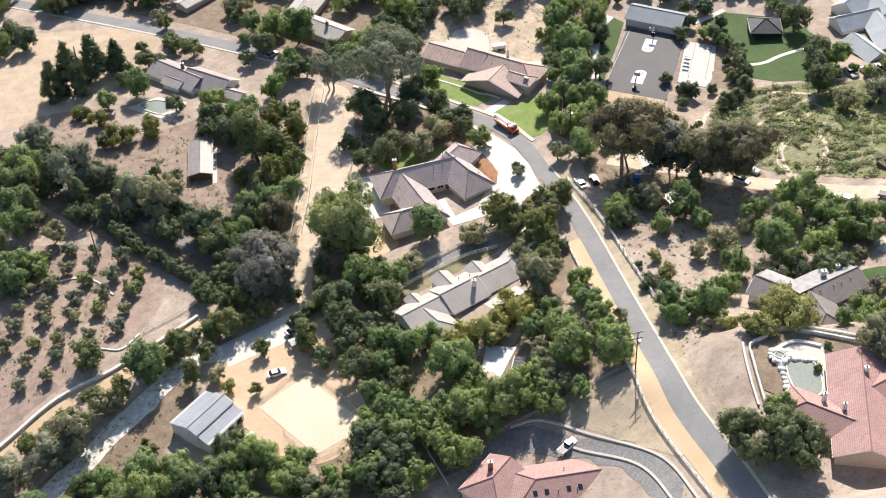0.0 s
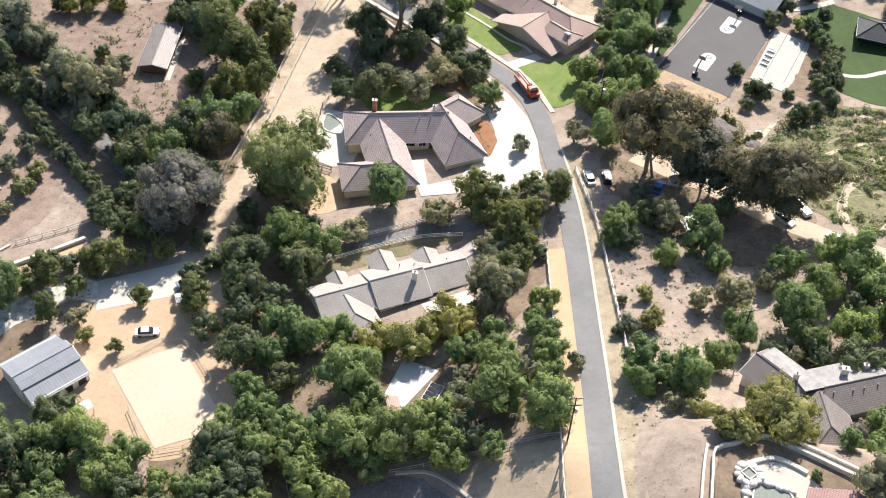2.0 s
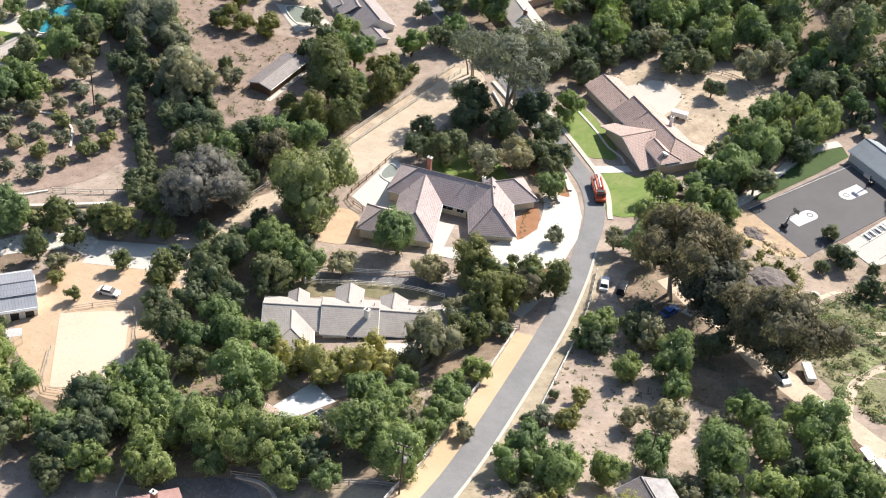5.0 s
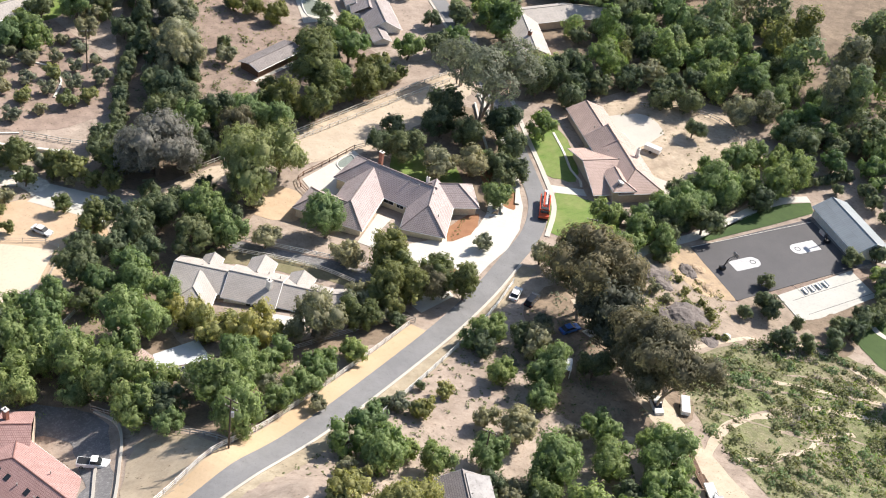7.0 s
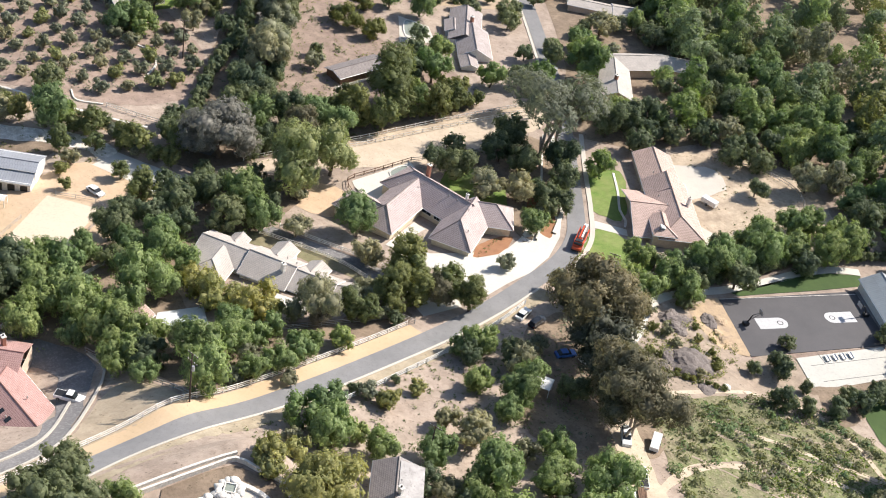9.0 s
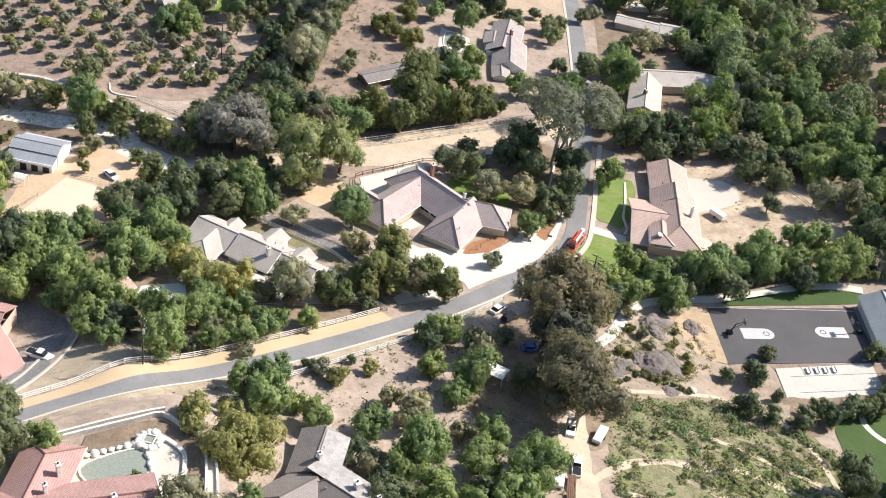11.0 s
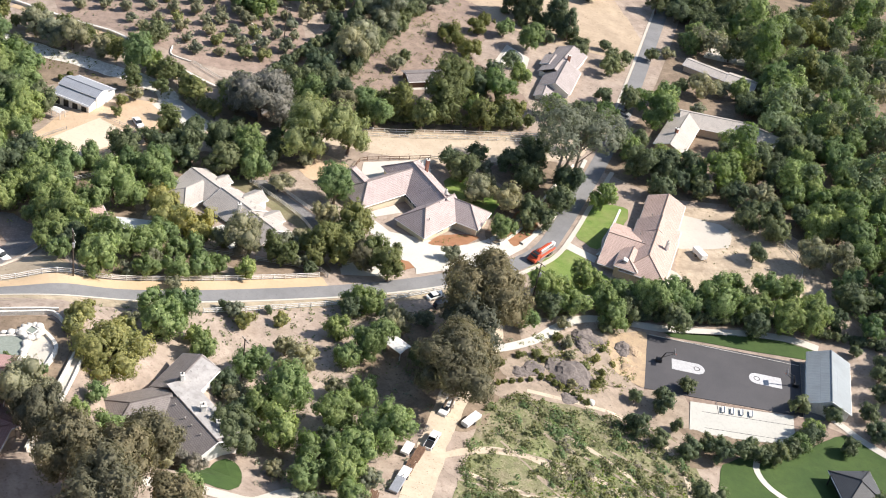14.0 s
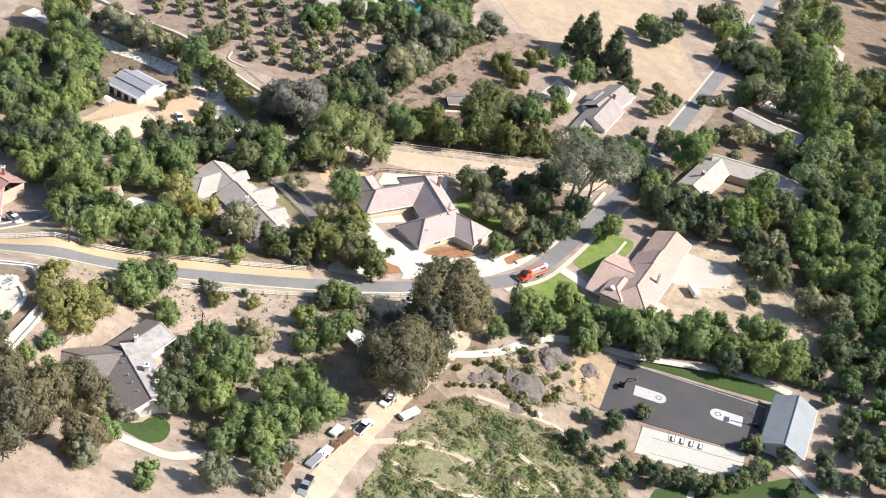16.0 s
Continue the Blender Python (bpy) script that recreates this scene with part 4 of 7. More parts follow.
# brown hillside house
F5 = 9.2
h = dwelling(76, -68, "low brown shingle house with chimneys on its sunny slope")
roof_bar(h, (71.4, -67.4), (73.4, -79.2), 4.3, F5, F5 + 2.6, F5 + 4.5, "nh", 0.6, "roof_brown", "stucco_white")
at = roof_bar(h, (68.6, -68.2), (84.2, -61.6), 4.4, F5, F5 + 2.6, F5 + 4.6, "hg", 0.6, "roof_brown", "stucco_white")
window(h, at, 10.5, -4.4, 4.4, F5 + 1.0, 1.8, 1.1, -1)
window(h, at, 14.0, -4.4, 4.4, F5 + 1.0, 1.4, 1.1, -1)
roof_bar(h, (69.4, -67.6), (61.6, -60.6), 3.6, F5, F5 + 2.5, F5 + 4.1, "ng", 0.6, "roof_brown", "stucco_white")
o = h.matrix_basis.translation
# added pale sheets over the shingles: the slopes' sunlit tone as colour
for (ax, ay), (bx2, by2), za, wide in (((68.9, -68.1), (84.0, -61.7), F5 + 4.66, 5.0), ((69.6, -67.2), (62.0, -60.5), F5 + 4.16, 4.2)):
    d = Vector((bx2 - ax, by2 - ay)).normalized()
    n = Vector((-d.y, d.x)) if za > F5 + 4.5 else Vector((d.y, -d.x))
    bm = bmesh.new()
    roof_faces(bm, [((ax, ay, za), (bx2, by2, za), (bx2 + n.x * wide, by2 + n.y * wide, za - 1.0), (ax + n.x * wide, ay + n.y * wide, za - 1.0))], o)
    for v in bmesh.ops.extrude_face_region(bm, geom=bm.faces[:])["geom"]:
        if isinstance(v, bmesh.types.BMVert):
            v.co.z -= 0.16
    part("sunlit_slope", bm, M["sunlit_roof"], h, "pale sheet painting the sunlit roof slope")
chimney(h, 67.6, -65.0, F5 + 3, F5 + 5.4, 0.45, "stucco_white")
chimney(h, 76.2, -62.6, F5 + 3, F5 + 5.6, 0.6, "stucco_white")
chimney(h, 80.2, -60.6, F5 + 2.6, F5 + 5.0, 0.45, "stucco_white")
for vx, vy, vz in ((74, -67.2, F5 + 4.1), (77.5, -66, F5 + 4.0), (79.5, -65.2, F5 + 4.0), (65.5, -63, F5 + 3.9), (82, -64, F5 + 4.0)):
    vent(h, vx, vy, vz)

# red house below the paddock
F7 = gz(6, -101)
h = dwelling(6, -101, "house with red tile hip roofs below the road")
roof_bar(h, (-8, -105.5), (-0.5, -97.2), 4.6, F7, F7 + 2.7, F7 + 4.8, "hn", 0.6, "roof_red", "stucco_pink")
roof_bar(h, (-1.5, -104.3), (17, -103.3), 5.2, F7, F7 + 2.8, F7 + 5.0, "hg", 0.6, "roof_red", "stucco_pink")
chimney(h, -5, -99, F7, F7 + 6, 0.5, "brick")
for vx, vy, vz in ((8, -106.5, F7 + 4), (12, -106.3, F7 + 4), (10, -101.5, F7 + 4.6)):
    vent(h, vx, vy, vz)

o = h.matrix_basis.translation
for sx in (3.2, 5.6, 10.2, 12.6):
    p = Vector((sx, -106.9 + 0.054 * sx, F7 + 3.75)) - o
    m = Matrix.Translation(p) @ pose(0, 0, 0, 22, 0, 3)
    sk = part("skylight", boxed(-0.45, 0.45, -0.6, 0.6, -0.1, 0.16, 0.03, m), M["black"], h, "dark framed skylight")
    part("pane", boxed(-0.38, 0.38, -0.53, 0.53, 0.16, 0.18, 0, m), M["glass"], sk)

# houses farther off
def far_house(bars, label, roof, wall, lift=0.0):
    cx, cy = bars[0][0]
    f = gz(cx, cy) + lift
    hh = dwelling(cx, cy, label)
    for p0, p1, hw, ht, ends in bars:
        roof_bar(hh, p0, p1, hw, f, f + 2.7, f + ht, ends, 0.5, roof, wall)
    return hh


h = far_house((((-87.5, 84.5), (-73, 71.5), 4.4, 4.9, "gn"), ((-77, 77.5), (-64.5, 68.5), 4.6, 5.2, "gg"), ((-66, 66.5), (-60.5, 63), 2.2, 3.6, "ng"), ((-84, 76.5), (-79, 72.5), 2.4, 3.6, "gg")), "pale mauve roofed house beside a pool", "roof_pale", "stucco_white")
chimney(h, -79, 79, gz(-87, 84), gz(-87, 84) + 6, 0.5, "brick")
h = far_house((((-27.6, 89.4), (-43, 103.4), 4.2, 4.4, "gn"), ((-44.2, 101.6), (-35.8, 119.6), 4.4, 4.6, "gn"), ((-38, 117), (-28.6, 126.4), 4.0, 4.3, "ng")), "house with beige shingle roofs under tall trees", "roof_grey", "stucco_pink")
chimney(h, -33, 94, gz(-28, 89), gz(-28, 89) + 5.6, 0.5, "brick")
far_house((((-82.5, 124.5), (-70.5, 135.5), 2.9, 3.5, "gn"), ((-72, 134.5), (-66, 141), 3.6, 3.7, "gg")), "low beige roofed house in two steps", "roof_grey", "stucco_pink")
far_house((((-150, 190), (-132, 180), 4.4, 4.8, "gg"), ((-142, 184), (-138, 176), 3.4, 4.4, "ng")), "tan roofed house among trees", "roof_tan", "stucco_white")
far_house((((-129, 3), (-130, -12), 3.6, 4.6, "gg"),), "white garden house with a grey roof", "roof_grey", "stucco_white")
far_house((((-205, 78), (-186, 96), 4.6, 5.0, "gg"), ((-198, 82), (-192, 74), 3.5, 4.4, "ng")), "grey roofed house at the field's edge", "roof_mauve", "stucco_white")
far_house((((84, 106), (100, 113), 4.2, 5.0, "gg"), ((104, 112), (122, 101), 4.6, 5.6, "gg"), ((115, 86), (127, 99), 4.8, 6.0, "gg"), ((126, 97.5), (141, 90), 4.4, 5.6, "gg"), ((130, 72), (145, 82), 4.8, 6.0, "gg"), ((140, 84), (142, 66), 4.2, 5.4, "gg"), ((125, 65), (139, 68), 4.0, 5.2, "gg"), ((138, 66), (137, 48), 4.0, 5.2, "gg"), ((127, 56), (131, 44), 3.6, 4.8, "gg")), "large house of many wings with pale steel roofs", "roof_steel", "stucco_white")

# brown barn-like shed in the paddock
sx, sy = -71, 30
h = thing("shed", pose(sx, sy, gz(sx, sy)), "long brown roofed shed on the bare slope", "shed")
f = gz(sx, sy)
roof_bar(h, (-71.4, 23.2), (-71.9, 39.4), 3.0, f, f + 2.4, f + 3.15, "gg", 0.5, "roof_brown", "brown_wood")

patch("paving", ((-68.0, 21.0), (-66.9, 21.2), (-67.6, 39.2), (-68.7, 39.2)), M["white_pave"], 0.09, False, "white concrete strip beside the shed", "paving")

# stable with a raised middle roof
bx, by = -66.1, -69.6
f = gz(bx, by)
h = thing("barn", pose(bx, by, f), "white horse barn with a raised grey metal roof", "barn")
d = Vector((7.6, 8.6)).normalized()
n = Vector((-d.y, d.x))
c = Vector((bx, by))
for s in (-1, 1):
    e0, e1 = c - d * 5.9 + n * s * 2.6, c + d * 5.9 + n * s * 2.6
    f0, f1 = c - d * 5.9 + n * s * 6.1, c + d * 5.9 + n * s * 6.1
    bm = bmesh.new()
    roof_faces(bm, [((*f0, f + 2.7), (*f1, f + 2.7), (*e1, f + 3.75), (*e0, f + 3.75))], h.matrix_basis.translation)
    g = bmesh.ops.extrude_face_region(bm, geom=bm.faces[:])["geom"]
    for v in g:
        if isinstance(v, bmesh.types.BMVert):
            v.co.z -= 0.12
    lr = part("lower_roof", bm, M["roof_metal"], h)
    part("fascia", rod(bmesh.new(), Vector((*f0, f + 2.7)) - h.matrix_basis.translation, Vector((*f1, f + 2.7)) - h.matrix_basis.translation, 0.13, 0.13, 4), M["white"], lr, "white trim")
at = roof_bar(h, c - d * 5.9, c + d * 5.9, 2.6, f, f + 4.15, f + 4.95, "gg", 0.15, "roof_metal", "white")
bm = bmesh.new()
mm = Matrix(((d.x, n.x, 0, 0), (d.y, n.y, 0, 0), (0, 0, 1, 0), (0, 0, 0, 1)))
box(bm, -5.7, 5.7, -5.8, 5.8, -0.8, 2.62, 0, mm)
for s in (-1, 1):
    box(bm, -5.7, 5.7, s * 4.2 - 1.6, s * 4.2 + 1.6, 2.6, 2.85, 0, mm)
part("wall", bm, M["white"], h)
for k in range(4):
    part("stall_door", boxed(-5 + k * 2.8, -3.4 + k * 2.8, -5.86, -5.8, 0, 2.1, 0, mm), M["black"], h, "dark open stall")
part("barn_door", boxed(5.7, 5.76, -1.3, 1.3, 0, 2.5, 0, mm), M["grey_rail"], h)


# ---- trees ----
def tri_tube(vs, fs, pts, radii, n=6):
    base = len(vs)
    for i, (p, r) in enumerate(zip(pts, radii)):
        d = (pts[min(i + 1, len(pts) - 1)] - pts[max(i - 1, 0)]).normalized()
        q = d.to_track_quat("Z", "Y").to_matrix()
        for k in range(n):
            a = 2 * math.pi * k / n
            vs.append(p + q @ Vector((r * math.cos(a), r * math.sin(a), 0)))
    for i in range(len(pts) - 1):
        for k in range(n):
            a, b = base + i * n + k, base + i * n + (k + 1) % n
            fs.append((a, b, b + n, a + n))


def leaf_cloud(rng, lobes, lobe_r, clumps, per, clump_r, size, droop=0.0, tall=1.0):
    """Sprays of small pointed leaves: clumps over the outside of many lobes, leaves over each clump. Gives corners and the soft normals of the spray."""
    w = lobe_r ** 2
    cand = rng.choice(len(lobes), clumps * 3, p=w / w.sum())
    d = rng.normal(size=(len(cand), 3))
    d[:, 2] = np.where(d[:, 2] < -0.2, d[:, 2] * 0.6, d[:, 2])
    d /= np.linalg.norm(d, axis=1)[:, None]
    out = d
    pos = lobes[cand] + d * lobe_r[cand][:, None] * rng.uniform(0.72, 1.0, len(cand))[:, None] * np.array([1, 1, tall])
    inside = (np.linalg.norm(pos[:, None] - lobes[None], axis=2) < lobe_r[None] * 0.72).any(1)
    keep = np.concatenate([np.where(~inside)[0], np.where(inside)[0]])[:clumps]
    cc = pos[keep]
    cr = clump_r * rng.uniform(0.6, 1.3, len(cc))
    pick = np.repeat(np.arange(len(cc)), per)
    n = len(pick)
    d = rng.normal(size=(n, 3)) + np.array([0, 0, 0.3])
    d /= np.linalg.norm(d, axis=1)[:, None]
    pos = cc[pick] + d * (cr[pick] * (1 - 0.55 * rng.random(n) ** 1.5))[:, None] * np.array([1, 1, 0.9])
    if droop:
        pos[:, 2] -= droop * clump_r * np.abs(rng.normal(size=n)) * 0.8
    mid = lobes.mean(0)
    whole = pos - mid + np.array([0, 0, 0.2])
    whole /= np.linalg.norm(whole, axis=1)[:, None] + 1e-9
    nrm = 0.6 * d + 0.6 * out[keep][pick] + 0.45 * whole + rng.normal(size=(n, 3)) * 0.16
    nrm /= np.linalg.norm(nrm, axis=1)[:, None]
    t = np.cross(nrm, rng.normal(size=(n, 3)))
    if droop:
        t = t * (1 - droop) + np.array([0, 0, -1.0]) * droop
        t -= nrm * (t * nrm).sum(1)[:, None]
    t /= np.linalg.norm(t, axis=1)[:, None] + 1e-9
    b = np.cross(nrm, t)
    s = size * (0.55 + 0.9 * rng.random(n))[:, None]
    return np.stack([pos - t * s * 0.8 + b * s * 0.5, pos + t * s * 1.1 - nrm * s * 0.2, pos - t * s * 0.8 - b * s * 0.5], 1)[:, ::-1], np.repeat(nrm, 3, 0)


def mesh_of(name, verts, faces, material, smooth=False):
    me = bpy.data.meshes.new(name)
    me.from_pydata([tuple(v) for v in verts], [], faces)
    me.materials.append(material)
    if smooth:
        me.polygons.foreach_set("use_smooth", [True] * len(me.polygons))
    return me


_ico = bmesh.new()
bmesh.ops.create_icosphere(_ico, subdivisions=1, radius=1.0)
ICO_V = [tuple(v.co) for v in _ico.verts]
ICO_F = [tuple(v.index for v in f.verts) for f in _ico.faces]
_ico.free()


def tree_model(kind, R, seed):
    """One tree with its base at the origin: a tapered trunk with limbs, and a crown R metres in radius."""
    rng = np.random.default_rng(seed)
    tall = {"G": 1.75, "D": 1.7, "O": 1.5, "E": 1.95, "B": 1.65, "L": 2.0, "F": 1.3, "W": 1.65, "S": 1.3, "U": 1.65, "P": 2.1, "Y": 1.1}[kind] * R
    low = {"G": 0.08, "D": 0.05, "O": 0.12, "E": 0.2, "B": 0.08, "L": 0.08, "F": 0.02, "W": 0.1, "S": 0.1, "U": 0.42, "P": 0.06, "Y": 0.0}[kind] * tall
    mid, half = (tall + low) / 2, (tall - low) / 2
    nl = {"U": 24, "P": 44, "S": 26, "Y": 12, "F": 18, "E": 26}.get(kind, 21)
    cs, rs = [], []
    while len(cs) < nl:
        p = rng.uniform(-1, 1, 3)
        q = np.linalg.norm(p)
        if q > 1 or q < 0.25:
            continue
        if kind == "P":
            zz = rng.random()
            rad = R * 0.75 * (1.02 - zz) ** 0.8
            a = rng.uniform(0, 2 * math.pi)
            cs.append((math.cos(a) * rad * 0.7, math.sin(a) * rad * 0.7, low + zz * (tall - low) * 0.95))
            rs.append(R * (0.34 - 0.2 * zz))
            continue
        if kind == "U" and p[2] < -0.2 and rng.random() < 0.7:
            continue
        wob = 1 + 0.16 * math.sin(3 * math.atan2(p[1], p[0]) + seed)
        cs.append((p[0] * R * 0.72 * wob, p[1] * R * 0.72 * wob, mid + p[2] * half * 0.74))
        rs.append(R * rng.uniform(0.2, 0.4) * (0.7 if kind == "U" else 1))
    cs, rs = np.array(cs), np.array(rs)
    dens = {"E": 1.35, "F": 0.72, "U": 0.75, "S": 1.0, "O": 0.85, "L": 0.9}.get(kind, 1.0)
    size = {"G": 0.2, "E": 0.2, "U": 0.17, "S": 0.17, "O": 0.17, "Y": 0.15}.get(kind, 0.185) * (0.95 + 0.037 * R)
    crad = {"E": 0.7, "G": 0.6, "U": 0.6, "O": 0.5, "S": 0.5}.get(kind, 0.55) * (0.65 + 0.06 * R)
    clumps = int((19 * R ** 1.83 + 40) * dens * (0.8 / (0.5 + crad)))
    quads, soft = leaf_cloud(rng, cs, rs, clumps, 16 if R > 3.2 else 12, crad, size * (1.08 if R > 3.2 else 1.2), {"G": 0.55, "E": 0.4, "B": 0.3}.get(kind, 0.12), {"G": 1.3, "L": 1.5, "D": 1.15, "W": 1.15}.get(kind, 1.0))
    verts, soft = [tuple(v) for v in quads.reshape(-1, 3)], soft.tolist()
    faces = [(3 * i, 3 * i + 1, 3 * i + 2) for i in range(len(quads))]
    if kind != "U":
        # inner mass of twigs and leaves behind the outer sprays
        for c, r in zip(cs, rs):
            o = len(verts)
            for v in ICO_V:
                k = r * (0.68 + 0.25 * noise.noise(Vector(v) * 1.7 + Vector(c)))
                verts.append((c[0] + v[0] * k, c[1] + v[1] * k, c[2] + v[2] * k))
                soft.append(v)
            faces += [tuple(o + i for i in f) for f in ICO_F]
    crown = mesh_of("crown", verts, faces, M["leaf_" + ("D" if kind == "P" else kind)], True)
    crown.normals_split_custom_set_from_vertices(soft)
    vs, fs = [], []
    r0 = (0.019 if kind in "UE" else 0.045) * R + 0.06
    stems = 3 if kind in "UE" and R > 6 else 1
    for s in range(stems):
        lean = Vector((rng.normal() * 0.12, rng.normal() * 0.12, 1))
        foot = Vector((rng.normal() * 0.12 * R, rng.normal() * 0.12 * R, -0.4)) if stems > 1 else Vector((0, 0, -0.4))
        top = low + half * (1.0 if kind != "P" else 1.7)
        pts = [foot, foot + lean * top * 0.35, foot + lean * top * 0.7 + Vector((rng.normal() * 0.05 * R, rng.normal() * 0.05 * R, 0)), foot + lean * top]
        tri_tube(vs, fs, pts, [r0 * 1.25, r0, r0 * 0.75, r0 * 0.4], 7)
        for i in rng.choice(len(cs), min(len(cs), 9 if stems == 1 else 6), replace=False):
            tgt = Vector(cs[i])
            st = pts[1] + (pts[2] - pts[1]) * rng.random() if kind != "P" else Vector((0, 0, max(0.2, tgt.z * 0.9)))
            midp = st.lerp(tgt, 0.5) + Vector((0, 0, 0.06 * R))
            tri_tube(vs, fs, [st, midp, tgt], [r0 * 0.45, r0 * 0.3, r0 * 0.1], 5)
    trunk = mesh_of("trunk", vs, fs, M["bark_pale" if kind in "EU" else "bark"], True)
    root = new("tree")
    for nm, me in (("trunk", trunk), ("crown", crown)):
        ob = new(nm, me)
        ob.parent = root
    return root


WORDS = {"G": ("pepper tree with drooping fresh green foliage", "tree"), "D": ("dense dark green oak tree", "tree"), "O": ("grey-green olive tree with a loose crown", "tree"),
         "E": ("tall gum tree with brownish olive foliage", "tree"), "B": ("bright green rounded shade tree", "tree"), "L": ("slender tree with bronze-green foliage", "tree"),
         "F": ("low bushy tree with yellow-green leaves", "tree"), "W": ("large pale green sycamore-like tree", "tree"), "S": ("broad tree with grey seed-laden crown", "tree"),
         "U": ("large open pine with bare leaning limbs", "tree"), "P": ("tall dark green conifer tree with uneven boughs", "tree"), "Y": ("clipped olive-yellow hedge shrub", "shrub")}
KINDS = {"G": "pepper_tree", "D": "oak_tree", "O": "olive_tree", "E": "gum_tree", "B": "shade_tree", "L": "street_tree", "F": "bushy_tree", "W": "sycamore_tree", "S": "seeding_tree", "U": "pine_tree", "P": "conifer_tree", "Y": "shrub"}
MODELS = {}
taken = set()
SPOTS = []


def plant(kind, x, y, R, rng):
    if kind in "GD" and R > 6.6:
        # a broad mass is a close group of smaller trees
        a = rng.uniform(0, 6.28)
        for k in range(3):
            plant(kind if k else rng.choice("GDB"), x + 0.52 * R * math.cos(a + 2.1 * k), y + 0.52 * R * math.sin(a + 2.1 * k), R * rng.uniform(0.55, 0.7), rng)
        return
    SPOTS.append((x, y, R))
    cls = 2.5 if R < 3.2 else 4.2 if R < 5.2 else 6.5 if R < 8 else 9.5
    if kind in "USWP":
        cls = 9.5 if R > 8.5 else 7.0
    var = rng.randrange(3 if kind in "GDE" and cls < 9 else 2)
    key = (kind, cls, var)
    if key not in MODELS:
        MODELS[key] = tree_model(kind, cls, 100 + 37 * len(MODELS))
    s = R / cls
    m = pose(x, y, gz(x, y), 0, 0, rng.uniform(0, 360)) @ Matrix.Diagonal((s * rng.uniform(0.93, 1.07), s * rng.uniform(0.93, 1.07), s * rng.uniform(0.92, 1.1), 1))
    if key not in taken:
        taken.add(key)
        t = MODELS[key]
        t.matrix_basis = m
    else:
        src = MODELS[key]
        keep = src.matrix_basis.copy()
        src.matrix_basis = Matrix.Identity(4)
        t = copy_thing(src, m)
        src.matrix_basis = keep
    label, cat = WORDS[kind]
    t.name = KINDS[kind]
    tagged(t, label if R > 3 or kind in "YF" else "young " + label.replace("large ", "").replace("tall ", ""), cat, WORDS[kind][1] + "s of kind " + label.split(" with")[0])
    return t


trng = random.Random(5)
for x, y, r in ((-138.5, 112.7, 8.4), (-132.7, 35.1, 6.8), (-123.4, 146.1, 11.9), (-111.1, 153, 9.8), (-103.5, 9.2, 3.6), (-102.8, 163.9, 6.5), (-95.7, -47.1, 4.4), (-83.4, 97.7, 3.6), (-77.8, -2.1, 4.1), (-77.5, 166.8, 12.2), (-70.1, -3.7, 5.8), (-69.7, 151.4, 10.4), (-65.9, -11.2, 5), (-65.1, -90.4, 5.2), (-63.3, 44.7, 8.8), (-60.4, -5.6, 8.1), (-50.1, 132.3, 6.9), (-54.5, 88.5, 4.2), (-44.1, 73.3, 6.6), (-39.7, -96.3, 6.2), (-35.2, -38.5, 5.2), (-31.6, -62.6, 5.0), (-31.3, -50.2, 7.2),):
    plant("D", x, y, r * 1.1, trng)
for x, y, r in ((-28.9, 30.7, 2.9), (-27.9, -90.8, 7.3), (-29.5, 77.5, 6), (-25, 20.9, 3.5), (-24.6, -28.7, 4.4), (-23.9, -97.9, 6.4), (-23.6, 129.7, 8), (-18.9, 115.8, 6.3), (-18.2, 22.3, 5), (-17.9, 84.8, 7.2), (-16, 73.6, 5.6), (-8.8, 87.4, 6.8), (-7.2, 76.3, 4.2), (4.5, 37.6, 3.5), (11.9, 98.2, 7.1), (23.8, 88.8, 3.1), (45.5, -113.3, 7.2), (45.6, 106.1, 7.6), (52.2, -117.7, 5.7), (54, 110.5, 6), ):
    plant("D", x, y, r * 1.1, trng)
for x, y, r in ((80.9, -58.1, 4.6), (107.1, 28.3, 5.1), (112.2, 66.1, 5.2), (113.6, 44.6, 7.1),):
    plant("D", x, y, r * 1.1, trng)
for x, y, r in ((-113.5, 78.5, 7.6), (-107.6, 86.5, 6.6), (-100.5, 88, 5.2), (-119, 76, 5.6),):
    plant("P", x, y, r * 1.1, trng)
for x, y, r in ((-109.1, 62.4, 3.3), (-103.2, 56.2, 3.6), (-95.5, 45.5, 5.1), (-87.9, 48.5, 4.3),):
    plant("Y", x, y, r * 1.1, trng)
for x, y, r in ((-86.9, -85.7, 4.7), (-42.5, 92, 6.4), (-9, 96.5, 6.8), (-50.5, 61.8, 4.2), ):
    plant("B", x, y, r * 1.1, trng)
for x, y, r in ((-119.3, 45, 5.6), (-117.1, 8.4, 4), (-109.8, -79.3, 5.1), (-109, 2.1, 3.6), (-105.9, 25.9, 8.8), (-101.1, -74.8, 5.4), (-99.8, 24.5, 5.6), (-96.4, -69.6, 5.4), (-89.6, -62, 3.9), (-88.7, 13.9, 6.5), (-81.1, 7.9, 7.1), (-78.4, 22.2, 3.3), (-61.9, 118.2, 5.4), (-15.3, -27.4, 3.5), (-9.1, 23.4, 4.7), (-4.4, 29.6, 5.1), (1.1, -19.9, 3.9), (13.7, -43, 6.1), (16.4, 7.5, 2.4), (28.6, 12.6, 3.2), (29.3, 103.1, 5.6), (30.4, -60.8, 1.9), ):
    plant("O", x, y, r * 1.1, trng)
